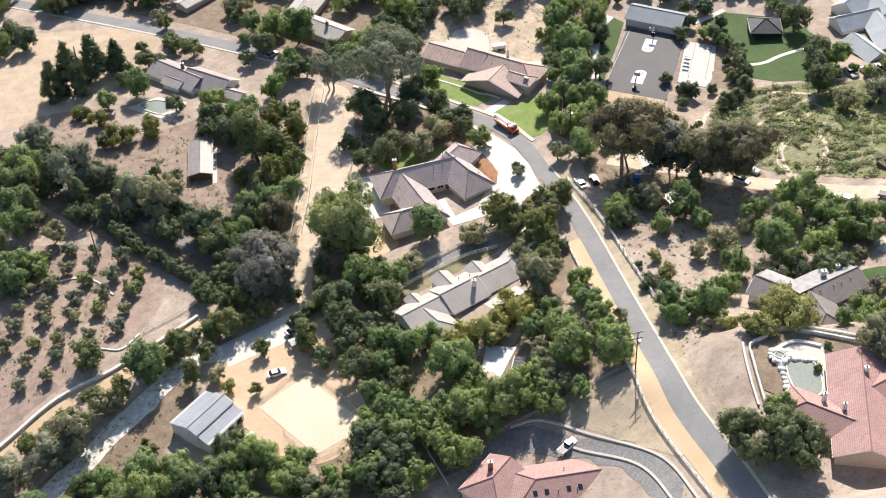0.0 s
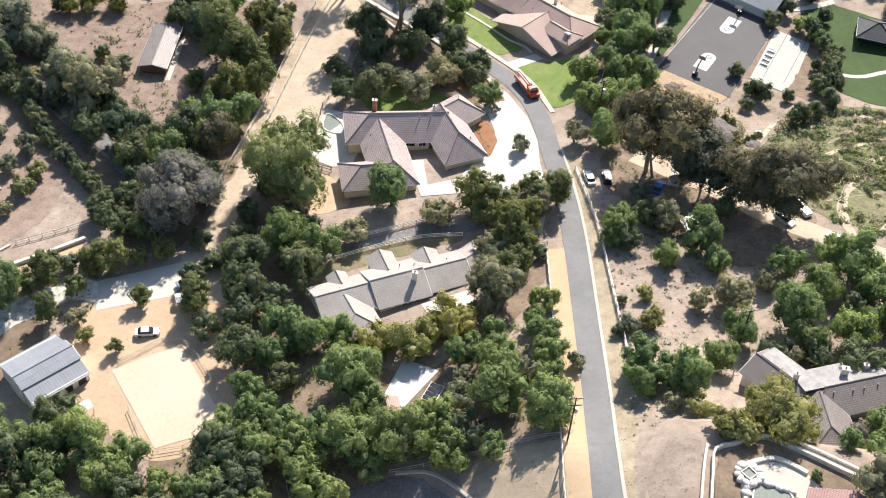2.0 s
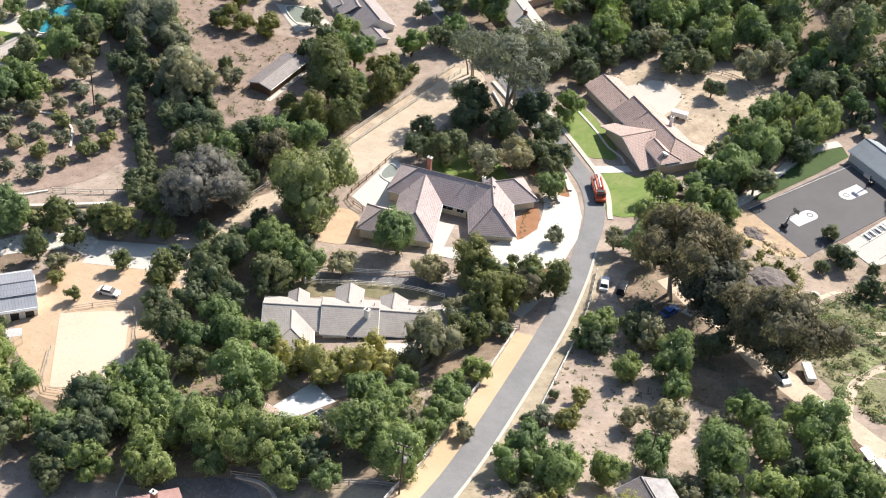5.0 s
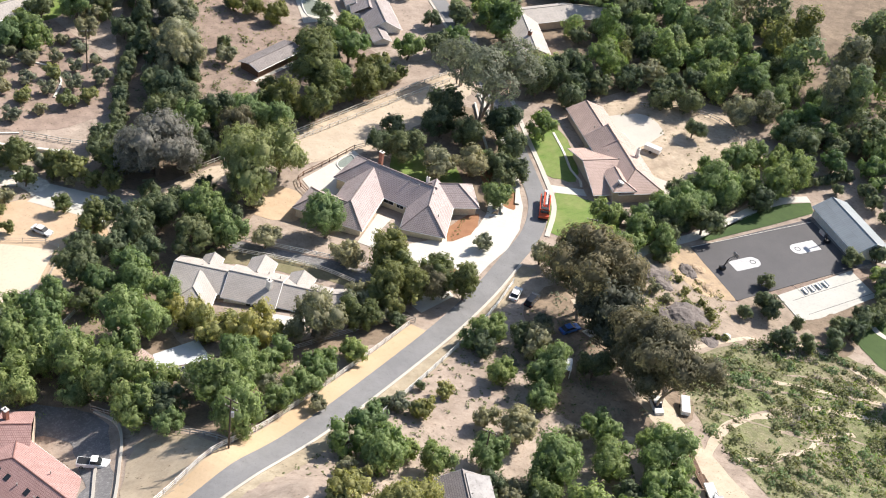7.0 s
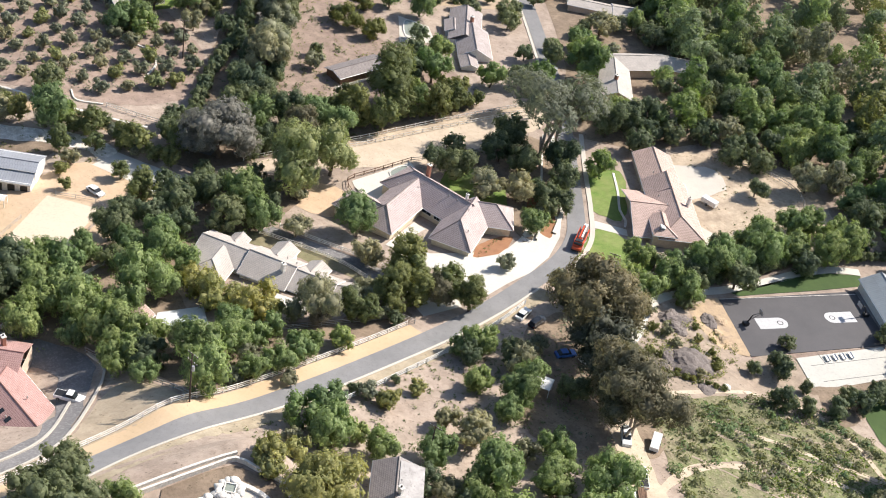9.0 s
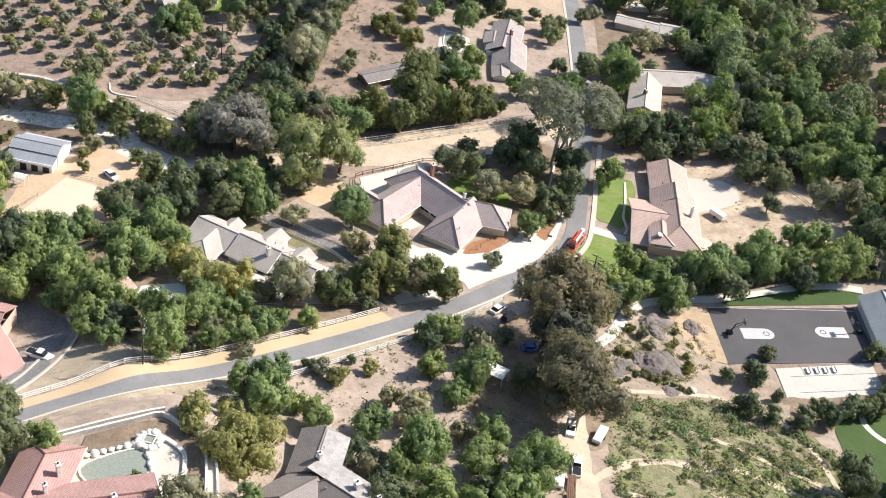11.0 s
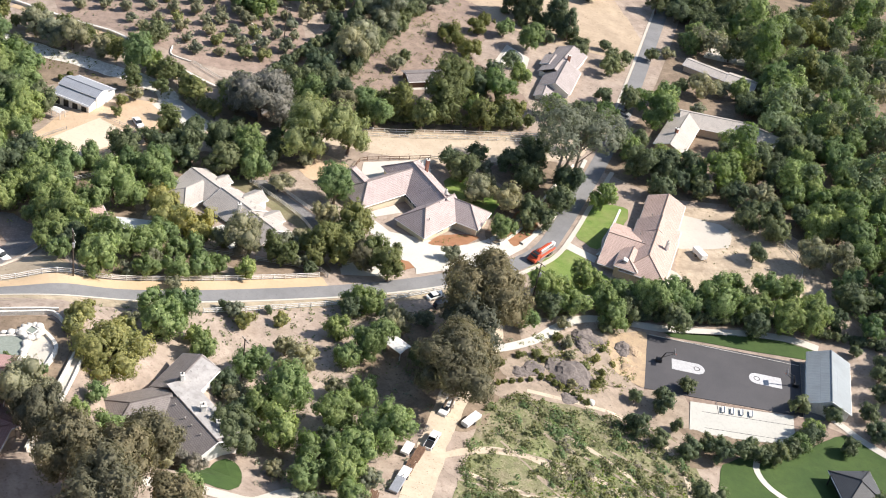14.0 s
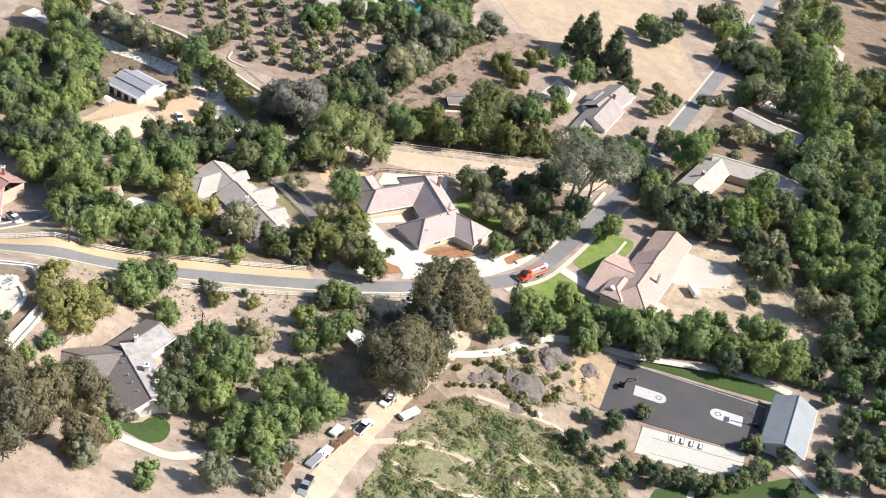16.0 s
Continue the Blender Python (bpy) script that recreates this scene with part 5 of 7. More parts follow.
for x, y, r in ((47.5, -16.9, 4.1), (59.3, -40.6, 4.4), (77.1, -93.2, 6.3), (105.3, -40.8, 3.6), (106.9, -50, 4.3), (108.2, -72, 3.7), (110.9, 16.4, 3.4), (120.8, 18.2, 5.1),):
    plant("O", x, y, r * 1.1, trng)
for x, y, r in ((-150.6, 147, 7), (-143.8, 176.4, 9.6), (-123.4, 28.8, 8.2), (-116.2, -12.4, 6.6), (-93, 132.2, 5.4), (-88, -95.5, 7.4), (-87.1, -105, 7.5), (-81.1, -54.6, 5.8), (-76.8, -85.7, 8.3), (-58.8, -84.1, 7.6), (-58.5, -100.3, 9.2), (-54.6, -2, 4.1), (-53.1, 3.4, 4.8), (-48.4, -88.9, 6.6), (-47.3, 6.2, 4.9), (-47.4, -91.5, 4.4), (-39.4, 145.5, 9.7), (-26, -81.4, 6.9), (-24.7, -35.9, 8.1), (-24.6, -55.5, 4.1), (-22.7, 143.4, 9.3), (-20.5, -58.2, 4.6), (-16.9, -81.4, 6),):
    plant("G", x, y, r * 1.1, trng)
for x, y, r in ((-14.4, -56.2, 3.8), (-13.7, -88.1, 4.3), (-10.7, -92.5, 4.5), (-10.2, -68.1, 5.9), (-9.4, -15, 5.6), (-7.8, -81.7, 5.5), (-1.5, 115, 7.9), (1.5, -81.2, 5.5), (5.6, 126.5, 9.3), (7.7, 24.3, 3.6), (9.6, -80.6, 6), (16.3, -64.5, 4.8), (16.6, -71.1, 5.6), (16.9, 114, 7.5), (24.3, -54.3, 3.2), (24.7, -75.2, 5.5), (24.7, -44.1, 2.4), (25.3, -59, 3.3), (25.5, -65.4, 3), (30.3, 118.9, 8.4), (34.4, 11.6, 5), (37.4, 27.3, 6),):
    plant("G", x, y, r * 1.1, trng)
for x, y, r in ((38, -20.3, 4.1), (41.4, 40.5, 6.2), (42.7, 52.6, 7.6), (42.8, 67.3, 5.7), (43.4, -63.6, 6.1), (43.9, 16.5, 3.2), (47.4, -29.1, 3.1), (49.4, 76.6, 7.2), (49.5, -65.8, 4.6), (53.2, 86.1, 5.2), (55, -23.7, 4.9), (57, -29.8, 3), (71.4, -45.5, 5.9), (75.6, -37, 4.8), (80.3, -49.3, 4.6), (82.7, -76.9, 6.8), (83.3, -29.7, 5.4), (86.7, -36.6, 4.6), (91, -44, 6.5),):
    plant("G", x, y, r * 1.1, trng)
for x, y, r in ((-73.8, -46.6, 3.7), (-69.7, -56.5, 3.3), (-66.2, -42.3, 3.1), (-62.4, -40.7, 4), (-55.5, 29.4, 8.1), (-55.1, -62.3, 1.7), (-53.5, -49.6, 2.4), (-51, 14.6, 5), (-48.5, 27.1, 5.1), (-46, 44.9, 3.8), (-44.8, 19.7, 4.3), (-43.8, 36.5, 4.5), (-43.1, -50, 3.9), (8, -15, 5.4), (20, -13.6, 4.5), (25.6, -11.3, 4.3),):
    plant("L", x, y, r * 1.1, trng)
for x, y, r in ((-49.3, -3.4, 4.7), (45.6, 2.3, 10.7), (55.5, -2.5, 7.2), (62.6, -7.4, 7.2), (71.6, -12.2, 9.2), (84, -91.3, 5.2), (94.1, -87.2, 6.4), (91.2, -74.8, 5.4), (99.2, -80.6, 6.2), (112, -84, 6.6), (105.4, -73, 4.2),):
    plant("E", x, y, r * 1.1, trng)
for x, y, r in ((-52.2, -24.5, 9.8),):
    plant("S", x, y, r * 1.1, trng)
for x, y, r in ((-33.4, -5, 6.9), (-30.5, -15.1, 9.9),):
    plant("W", x, y, r * 1.1, trng)
for x, y, r in ((-33.1, 62.6, 7.2), (-15.8, 51, 14),):
    plant("U", x, y, r * 1.1, trng)
for x, y, r in ((-6, -57.1, 4.4), (-0.3, -57, 4.9), (6.4, -52.5, 5), (43, -40.6, 2.1), (43.7, -48, 2.7), (53.7, -81.3, 3), (56.5, -83.3, 2.7), (64, -78.1, 7.5),):
    plant("F", x, y, r * 1.1, trng)


def inside(x, y, poly):
    c = False
    for (x0, y0), (x1, y1) in zip(poly, poly[1:] + poly[:1]):
        if (y0 > y) != (y1 > y) and x < (x1 - x0) * (y - y0) / (y1 - y0) + x0:
            c = not c
    return c


for x, y, r in ((-12, 39, 5.5), (-3, 44, 5), (-20, 38, 5.5), (-9, 49, 6), (-24, 46, 6), (4, 33, 3.4), (-1, 36, 4), (10, -60, 4), (-8, -64, 4), (6, -76, 4.5), (-6, -74, 4.5)):
    plant("D" if y > 0 else "G", x, y, r, trng)
# belt of trees and a dark hedge along the curving walk
for x, y, r in ((31.8, 25.5, 4.0), (36.1, 29.9, 2.9), (29.6, 37.2, 4.0), (38.0, 38.4, 3.7), (35.9, 45.1, 4.4), (39.6, 48.9, 4.0), (42.3, 55.5, 3.7), (42.4, 61.2, 4.0), (44.0, 66.0, 4.0), (45.0, 70.9, 3.3), (46.0, 75.6, 3.7), (39.1, 83.6, 4.4), (41.2, 88.4, 4.4), (46, 92, 3.6), (35.3, 76.0, 3.3)):
    plant("G" if r > 3.5 else "B", x, y, r, trng)
for p in curve(((42.4, 47), (45.4, 58.7), (46.6, 71.8), (49.4, 82.1), (54.4, 89.5), (57.6, 95.2), (61.5, 102.6)), 1.9):
    plant("D", p.x, p.y, trng.uniform(1.5, 2.0), trng)
# small trees round the games pad
for x, y, r in ((68.8, 33.1, 2.1), (70.4, 39.0, 2.9), (67.3, 46.9, 2.2), (79.7, 27.8, 3.1), (83.8, 31.0, 2.6), (79.1, 38.2, 2.1), (87.5, 36.1, 3.1), (89.2, 42.5, 3.2), (89.4, 49.3, 3.4), (91.3, 55.0, 3.3), (77.6, 70.4, 2.8), (86.9, 66.9, 3.3), (81.6, 76.2, 2.6), (82.4, 85.9, 2.9), (71.9, 95, 2.9), (88.3, 83.5, 2.9), (89.5, 61, 2.6), (86, 45.5, 1.8), (87, 52.5, 1.8)):
    plant("D", x, y, r, trng)
for x, y, r in ((73.1, 38.0, 3.0), (85.5, 41.6, 2.4), (91.1, 51.9, 2.4), (88.4, 63.3, 3.2), (84.8, 69.0, 3.0), (77.4, 91.8, 2.6), (68.5, 98.1, 2.8)):
    plant(trng.choice("DDB"), x, y, r, trng)
for kind, x, y, r in (("G", -50.9, 98.3, 5.0), ("D", -105.4, 149.0, 6.2), ("G", -105.9, 139.8, 4.2), ("D", -110.1, 160.7, 5.5), ("G", -94.1, 133.7, 3.4), ("O", -62.2, 126.4, 3.6), ("D", -63.5, 151.5, 4.8), ("G", -132.5, 140.2, 2.6), ("D", -115.7, 188.7, 6.0)):
    plant(kind, x, y, r, trng)
# trees over the lower lane and the terrace bushes
for kind, x, y, r in (("D", -38, -23, 3.2), ("D", -36.5, -14, 3), ("D", -48.5, -12, 3.4), ("G", -49, 2, 3.2), ("L", -49.5, 12, 3), ("D", -38.5, -31, 3.4), ("G", -39.5, -36, 3), ("D", -31, -24, 3.4), ("O", -28, -18, 2.8), ("B", 67.5, -89.4, 1.2), ("B", 63.4, -95.4, 1.2), ("F", 53.2, -82.4, 2.0), ("O", 44, 26, 2), ("O", 55, 23, 1.6), ("F", 59, 25, 1.5), ("O", 51, 24, 1.8), ("F", 56, 29, 1.4), ("D", 46.5, 36, 1.8), ("F", 54, 15, 1.6), ("O", 65, 19, 1.5)):
    plant(kind, x, y, r, trng)
# slope above the brown house
for kind, x, y, r in (("F", 61.5, -75.5, 5.2), ("G", 60.4, -50.2, 4.2), ("D", 73.4, -55.0, 3.6), ("G", 70.2, -29.8, 4.0), ("G", 57.5, -29.8, 2.6), ("G", 79.2, -26.7, 4.2), ("G", 85.0, -36.3, 3.6), ("O", 53.5, -41.8, 3.0), ("D", 40.3, -23.8, 3.4), ("O", 40.1, -49.6, 2.6), ("O", 93.8, -35.6, 3.0), ("O", 92.8, -46.9, 3.0), ("O", 88.9, -52.0, 2.4), ("D", 37.9, -51.2, 1.5), ("D", 38.7, -42.2, 1.3), ("G", 36.4, -24, 2.6), ("F", 54.2, -83.4, 2.1)):
    plant(kind, x, y, r, trng)
# low clipped shrubs among the rocks
for x, y, r in ((63.9, 1.8, 0.9), (63.4, 3.7, 0.9), (63.1, 5.6, 0.9), (62.8, 7.8, 0.9), (62.6, 10, 0.9), (62.1, 13, 0.9), (61.7, 15.8, 0.9), (64.7, 25, 1.3), (63.2, 27, 1.2), (60.4, 28.6, 1.1), (58.4, 24, 1.3), (45, 36.3, 1.5), (43.9, 42.7, 1.6), (56, 16.2, 1.3), (52.3, 32.6, 1.2), (57.1, 5.3, 1.4), (54.6, 10.8, 1.4), (48, 23, 1.6)):
    plant("Y", x, y, r, trng)
# shade trees between the long house and the road
for kind, x, y, r in (("L", 16.4, -24.3, 4.9), ("L", 13.6, -16.5, 4.6), ("O", 12.2, -28.9, 3.6), ("O", 19.4, -30.5, 2.6), ("O", -0.7, -18.4, 2.8), ("B", 22.4, -49.8, 3.0), ("G", 22.6, -43.2, 2.4), ("B", 37.8, -18.2, 3.1), ("D", 43.4, -16, 3.1), ("D", 12.7, -4.8, 1.5)):
    plant(kind, x, y, r, trng)
for kind, x, y, r in (("S", 14.6, -42.5, 3.6), ("L", 16.2, -36.4, 3.8), ("L", 17.2, -27.6, 4.6), ("O", 14.6, -31.6, 3.8), ("L", 19.6, -20.6, 4.4), ("E", 21, -16.2, 4.2), ("L", 11.2, -19.4, 4.0), ("L", 18.6, -33.2, 3.2), ("D", 22.2, -28.8, 2.0)):
    plant(kind, x, y, r, trng)
for kind, x, y, r in (("S", 79.5, -73.5, 3.4), ("S", 84.5, -68.5, 3.2), ("D", 78.6, -56.4, 4.2), ("O", 68.5, -55.2, 3.4), ("S", 88, -66, 2.6), ("O", 88.5, -72, 3.0), ("G", 71.5, -51.5, 4.6), ("D", 65, -56.6, 3.2), ("G", -58, 104, 4.2), ("D", -63.5, 112, 3.6), ("O", -50, 111, 3.2), ("D", -47.5, 127, 4), ("G", -60, 131, 4.2), ("D", -87, 113.5, 2.8)):
    plant(kind, x, y, r, trng)
# hedge of yellow-green trees behind the long house, and one bright tree on the verge
for kind, x, y, r in (("F", -11, -58.5, 3.2), ("F", -3.5, -55, 3.0), ("F", 3, -53, 3.2), ("F", 8, -49.5, 3.0), ("F", 11.5, -46.5, 2.6), ("B", -2.6, 56.6, 4.6), ("B", -4.5, 36.9, 2.6), ("O", 3.5, 30.4, 2.2), ("O", -13.8, 28, 3.2), ("D", -26.3, 29.1, 2.4)):
    plant(kind, x, y, r, trng)
# trees round the northern houses and above the paddock
for kind, x, y, r in (("O", -55.3, 90.1, 4.2), ("D", -16.7, 80.9, 5.2), ("D", -120.6, 149.2, 6), ("D", -118.2, 160.6, 7), ("D", -150.8, 180.7, 6.5), ("O", -64.5, 126, 3), ("D", -57.1, 140.5, 5.2), ("O", -77.4, 159.7, 5), ("G", -32, 140, 6), ("G", -3.2, 118.8, 6),
                      ("F", -32.4, 148.9, 5), ("D", -94.2, 99.4, 2.4), ("D", -84.7, 102.5, 2.8), ("O", -79.5, 98.5, 2.4), ("D", -160.9, 138.6, 5), ("D", -161, 129.1, 3.6), ("G", -69.1, 58.5, 4.6), ("D", -117, 190.4, 7), ("G", -72.7, 171.2, 6.5), ("G", -9.5, 136.2, 6.5), ("D", -100.2, 44.7, 3), ("D", -84.3, 26.3, 2.4),
                      ("P", -95.5, 8.5, 4.2), ("P", -104, 16, 5.2), ("P", -113, 24, 5.4), ("D", -96, 137, 4.4), ("D", -88, 144, 5.5), ("G", -104, 146, 4.6), ("O", -90, 121, 3), ("D", -100, 133, 3.2), ("D", -50, 98.5, 3.4), ("B", -60, 96, 2.6), ("D", -52, 129, 4), ("D", -22, 116, 5), ("D", -25, 108, 3.4), ("G", -16, 126, 5), ("D", -132, 165, 5.5), ("G", -140, 170, 5)):
    plant(kind, x, y, r, trng)
# orchard rows
ORCHARD = [(-152, 4), (-133, 0), (-100, -3), (-84, -12), (-83, -28), (-92, -43), (-110, -58), (-126, -72), (-160, -60)]
for i in range(13):
    for j in range(13):
        x, y = -82 - i * 7.2 + trng.uniform(-1.1, 1.1) - j * 1.1, 4 - j * 6.6 - i * 0.6 + trng.uniform(-1.1, 1.1)
        if not inside(x, y, ORCHARD) or trng.random() < 0.06 or (-101 < x < -90 and -50 < y < -38):
            continue
        plant(trng.choice("OOOF"), x, y, trng.uniform(2.0, 3.1), trng)
# feathery trees over the gravel drive, and tall ones behind the stable
for kind, x, y, r in (("L", -106.5, -71, 3.2), ("O", -102.5, -66.5, 2.8), ("L", -98, -65.5, 3.4), ("L", -93, -60, 3.0), ("O", -90, -62.5, 2.6), ("L", -86.5, -58.5, 3.4), ("B", -80.5, -50.5, 4.4), ("L", -76, -49.6, 3.0), ("L", -74.5, -43.2, 2.8), ("O", -70.5, -42, 2.6), ("L", -66.2, -39.3, 2.6),
                      ("L", -66, -42.8, 2.6), ("O", -61, -41.2, 2.4), ("L", -57.3, -39, 2.8), ("L", -52.9, -37, 3.0), ("D", -45, -43.2, 3.0), ("O", -43.4, -49.2, 2.8), ("L", -66.9, -49.1, 2.8), ("O", -64.4, -56.3, 2.8), ("D", -39.4, -56.7, 3.2), ("L", -61.7, -60.2, 2.0), ("D", -42.2, -38, 2.6), ("D", -46, -31.9, 2.6),
                      ("L", -112, -78, 3.6), ("G", -104, -91, 6.0), ("G", -96, -93, 5.6), ("L", -92, -85, 4.4), ("G", -84, -90, 5.4), ("D", -78, -84, 3.6), ("G", -111, -97, 6.4), ("D", -71, -87.5, 4.6), ("L", -117, -88, 4.6), ("Y", -78.5, -74.5, 1.6), ("Y", -80.5, -72, 1.2), ("D", -58, -86.5, 3.8),
                      ("G", -121.5, 16, 5.6), ("D", -120.5, 24, 5.2), ("G", -119, 6, 5.2), ("P", -116.5, 12, 5.0), ("D", -123, -2, 5.0), ("G", -121, 33, 5.4)):
    plant(kind, x, y, r, trng)
# dark hedge line beside the orchard
for p in curve(((-104, 15.6), (-95, 6), (-85.8, -5), (-78, -12.5), (-70.8, -19), (-62, -26)), 2.3):
    plant("D", p.x - 0.5, p.y - 0.8, trng.uniform(1.9, 2.6), trng)
for p in curve(((-112, 34), (-101, 25), (-90, 15), (-77, 4.5), (-65, -6.5), (-57, -16)), 3.6):
    plant(trng.choice("DDO"), p.x + 1.5, p.y + 1.5, trng.uniform(2.8, 4.2), trng)
for k in range(9):
    plant("Y", 60 + k * 1.3, 12.5 + k * 0.95, trng.uniform(0.8, 1.1), trng)

KEEP_CLEAR = ((-62, 70, 11), (-52, 64, 6), (-24, 88, 9), (-18, 104, 7), (-56, 116, 9), (-48, 84, 6), (-90, 62, 8), (-6, 4, 15), (-15, -4, 9), (-20, 4, 10), (-14, -46, 8), (-5, -40, 8), (4, -36, 7), (8, 68, 9), (20, 58, 13), (72, 80, 10), (62, 58, 19), (78, 56, 11), (-66, -69, 9), (-44, -70, 15), (-54, -52, 10), (60, -94, 13), (72, -105, 16), (76, -67, 8), (80, -60, 6), (66, -63, 5), (90, -62, 7), (64, -40, 4), (82, -48, 5), (2, -102, 13), (-76, 76, 14), (-71, 30, 9), (10, -5, 10), (29, -14, 5), (30, -24, 5), (12, 18, 8), (-26, 6, 8), (16, -17, 5), (-5, -22, 6), (101, 60, 14), (16, 84, 15), (30, 90, 13), (-35, 30, 9), (-35, 50, 8), (1, -65.5, 6), (-2, -75, 4), (-36, 100, 11), (-32, 113, 9), (-68, 126, 10), (126, 80, 14), (124, 62, 8), (134, 68, 10), (137, 57, 8), (127, 46, 7), (117, 101, 8), (90, 48, 5), (-39, 20, 6), (-40, 0, 6), (-43, -20, 4), (5, 52, 6), (24, 36, 8))


def road_near(x, y):
    return min((x - a) ** 2 + (y - b) ** 2 for a, b in ROAD_LINE)


ROAD_LINE = [tuple(p) for p in curve(ROAD, 4)] + [tuple(p) for p in curve(((140, -52), (107, -33), (88, -22.5), (70, -10.8), (57.5, -1), (49, 5)), 4)]


def thicket(poly, kinds, r0, r1, tries, gap=0.75, clear=5.0):
    """Trees scattered through an outline, clear of roads, houses and one another."""
    poly = list(poly)
    xs, ys = [p[0] for p in poly], [p[1] for p in poly]
    for _ in range(tries):
        x, y, r = trng.uniform(min(xs), max(xs)), trng.uniform(min(ys), max(ys)), trng.uniform(r0, r1)
        if not inside(x, y, poly) or road_near(x, y) < (clear + r * 0.4) ** 2:
            continue
        if any((x - a) ** 2 + (y - b) ** 2 < (c + r * 0.3) ** 2 for a, b, c in KEEP_CLEAR) or any((x - a) ** 2 + (y - b) ** 2 < (gap * (r + c)) ** 2 for a, b, c in SPOTS):
            continue
        plant(trng.choice(kinds), x, y, r, trng)


thicket(((-38, -30), (-24, -32), (-20, -60), (-26, -95), (-40, -95), (-30, -78), (-36, -55)), "DGGG", 3.5, 5.5, 120, 0.6)
thicket(((-34, -95), (-30, -78), (-8, -76), (16, -74), (26, -76), (20, -83), (0, -84), (-10, -96)), "GGGD", 3.0, 5.5, 160, 0.6)
thicket(((10, -76), (26, -76), (25, -48), (16, -52), (8, -60)), "GGO", 2.4, 4.6, 90, 0.6, 4)
thicket(((-62, -4), (-47, -8), (-45, 10), (-56, 14)), "LLGD", 3.0, 5.2, 70, 0.55, 4)
for p in curve(((-46.5, 8), (-45.2, 22), (-43.4, 36), (-42.4, 52)), 2.7):
    plant("L", p.x - 2.2 + trng.uniform(-0.5, 0.5), p.y, trng.uniform(2.0, 2.8), trng)
thicket(((-60, 8), (-50, 8), (-48, 30), (-46, 54), (-52, 56), (-60, 30)), "LLGO", 2.4, 4.0, 90, 0.68, 4)
thicket(((-118, 44), (-60, -6), (-56, -20), (-66, -22), (-124, 30)), "DDO", 2.6, 4.6, 130, 0.55)
thicket(((30, 27), (38, 20), (36, 33), (40, 60), (44, 94), (38, 94), (34, 66), (31, 48)), "GGD", 2.4, 3.6, 120, 0.6, 3)
thicket(((36, 12), (46, 12), (64, -2), (90, -24), (104, -44), (84, -46), (60, -32), (46, -18), (40, -4)), "GGOD", 2.2, 4.0, 70, 0.65, 3)
thicket(((46, -78), (48, -60), (62, -44), (98, -42), (112, -62), (104, -84), (90, -88)), "GOGF", 2.2, 4.0, 60, 0.7, 4)
thicket(((-120, -98), (-64, -42), (-60, -34), (-70, -36), (-128, -88)), "LOLO", 1.8, 3.2, 75, 0.7)
thicket(((-104, 64), (-92, 100), (-56, 104), (-46, 76), (-56, 58), (-78, 50)), "DGDO", 3.0, 5.6, 120, 0.65)
thicket(((-165, -14), (-150, 50), (-124, 48), (-112, 6), (-122, -8)), "DGO", 3.0, 5.5, 90, 0.7)
thicket(((-26, 20), (-10, 20), (8, 28), (2, 38), (-14, 48), (-28, 50)), "ODOG", 2.4, 4.2, 60, 0.8)
thicket(((-100, -112), (-86, -82), (-62, -80), (-46, -86), (-40, -112)), "GGD", 4.0, 7.0, 120, 0.65)
thicket(((40, -128), (52, -122), (54, -106), (44, -104), (42, -112)), "DG", 3.5, 5.5, 40, 0.65, 4)
thicket(((70, 44), (90, 36), (96, 40), (94, 60), (92, 88), (70, 100), (60, 102), (62, 94), (86, 82), (88, 60), (82, 40)), "D", 1.8, 3.0, 60, 0.9)
thicket(((-18, 62), (-4, 74), (4, 84), (-4, 110), (-28, 86), (-34, 70)), "DDGB", 4.5, 7.0, 120, 0.6)

thicket(((-30, 72), (-4, 74), (2, 86), (8, 100), (30, 108), (52, 104), (60, 120), (20, 140), (-30, 130), (-52, 100)), "DGWGLBO", 3.5, 7.4, 230, 0.6)
thicket(((50, 92), (62, 100), (72, 98), (92, 88), (110, 90), (112, 112), (60, 118)), "DGB", 3.0, 5.0, 150, 0.6)
thicket(((104, 34), (152, 28), (154, 100), (110, 112), (106, 82), (118, 66)), "DGB", 2.0, 4.0, 200, 0.7)
thicket(((-62, -8), (-48, -10), (-49, -34), (-58, -32), (-72, -30)), "DDL", 3.2, 5.0, 90, 0.5, 3)

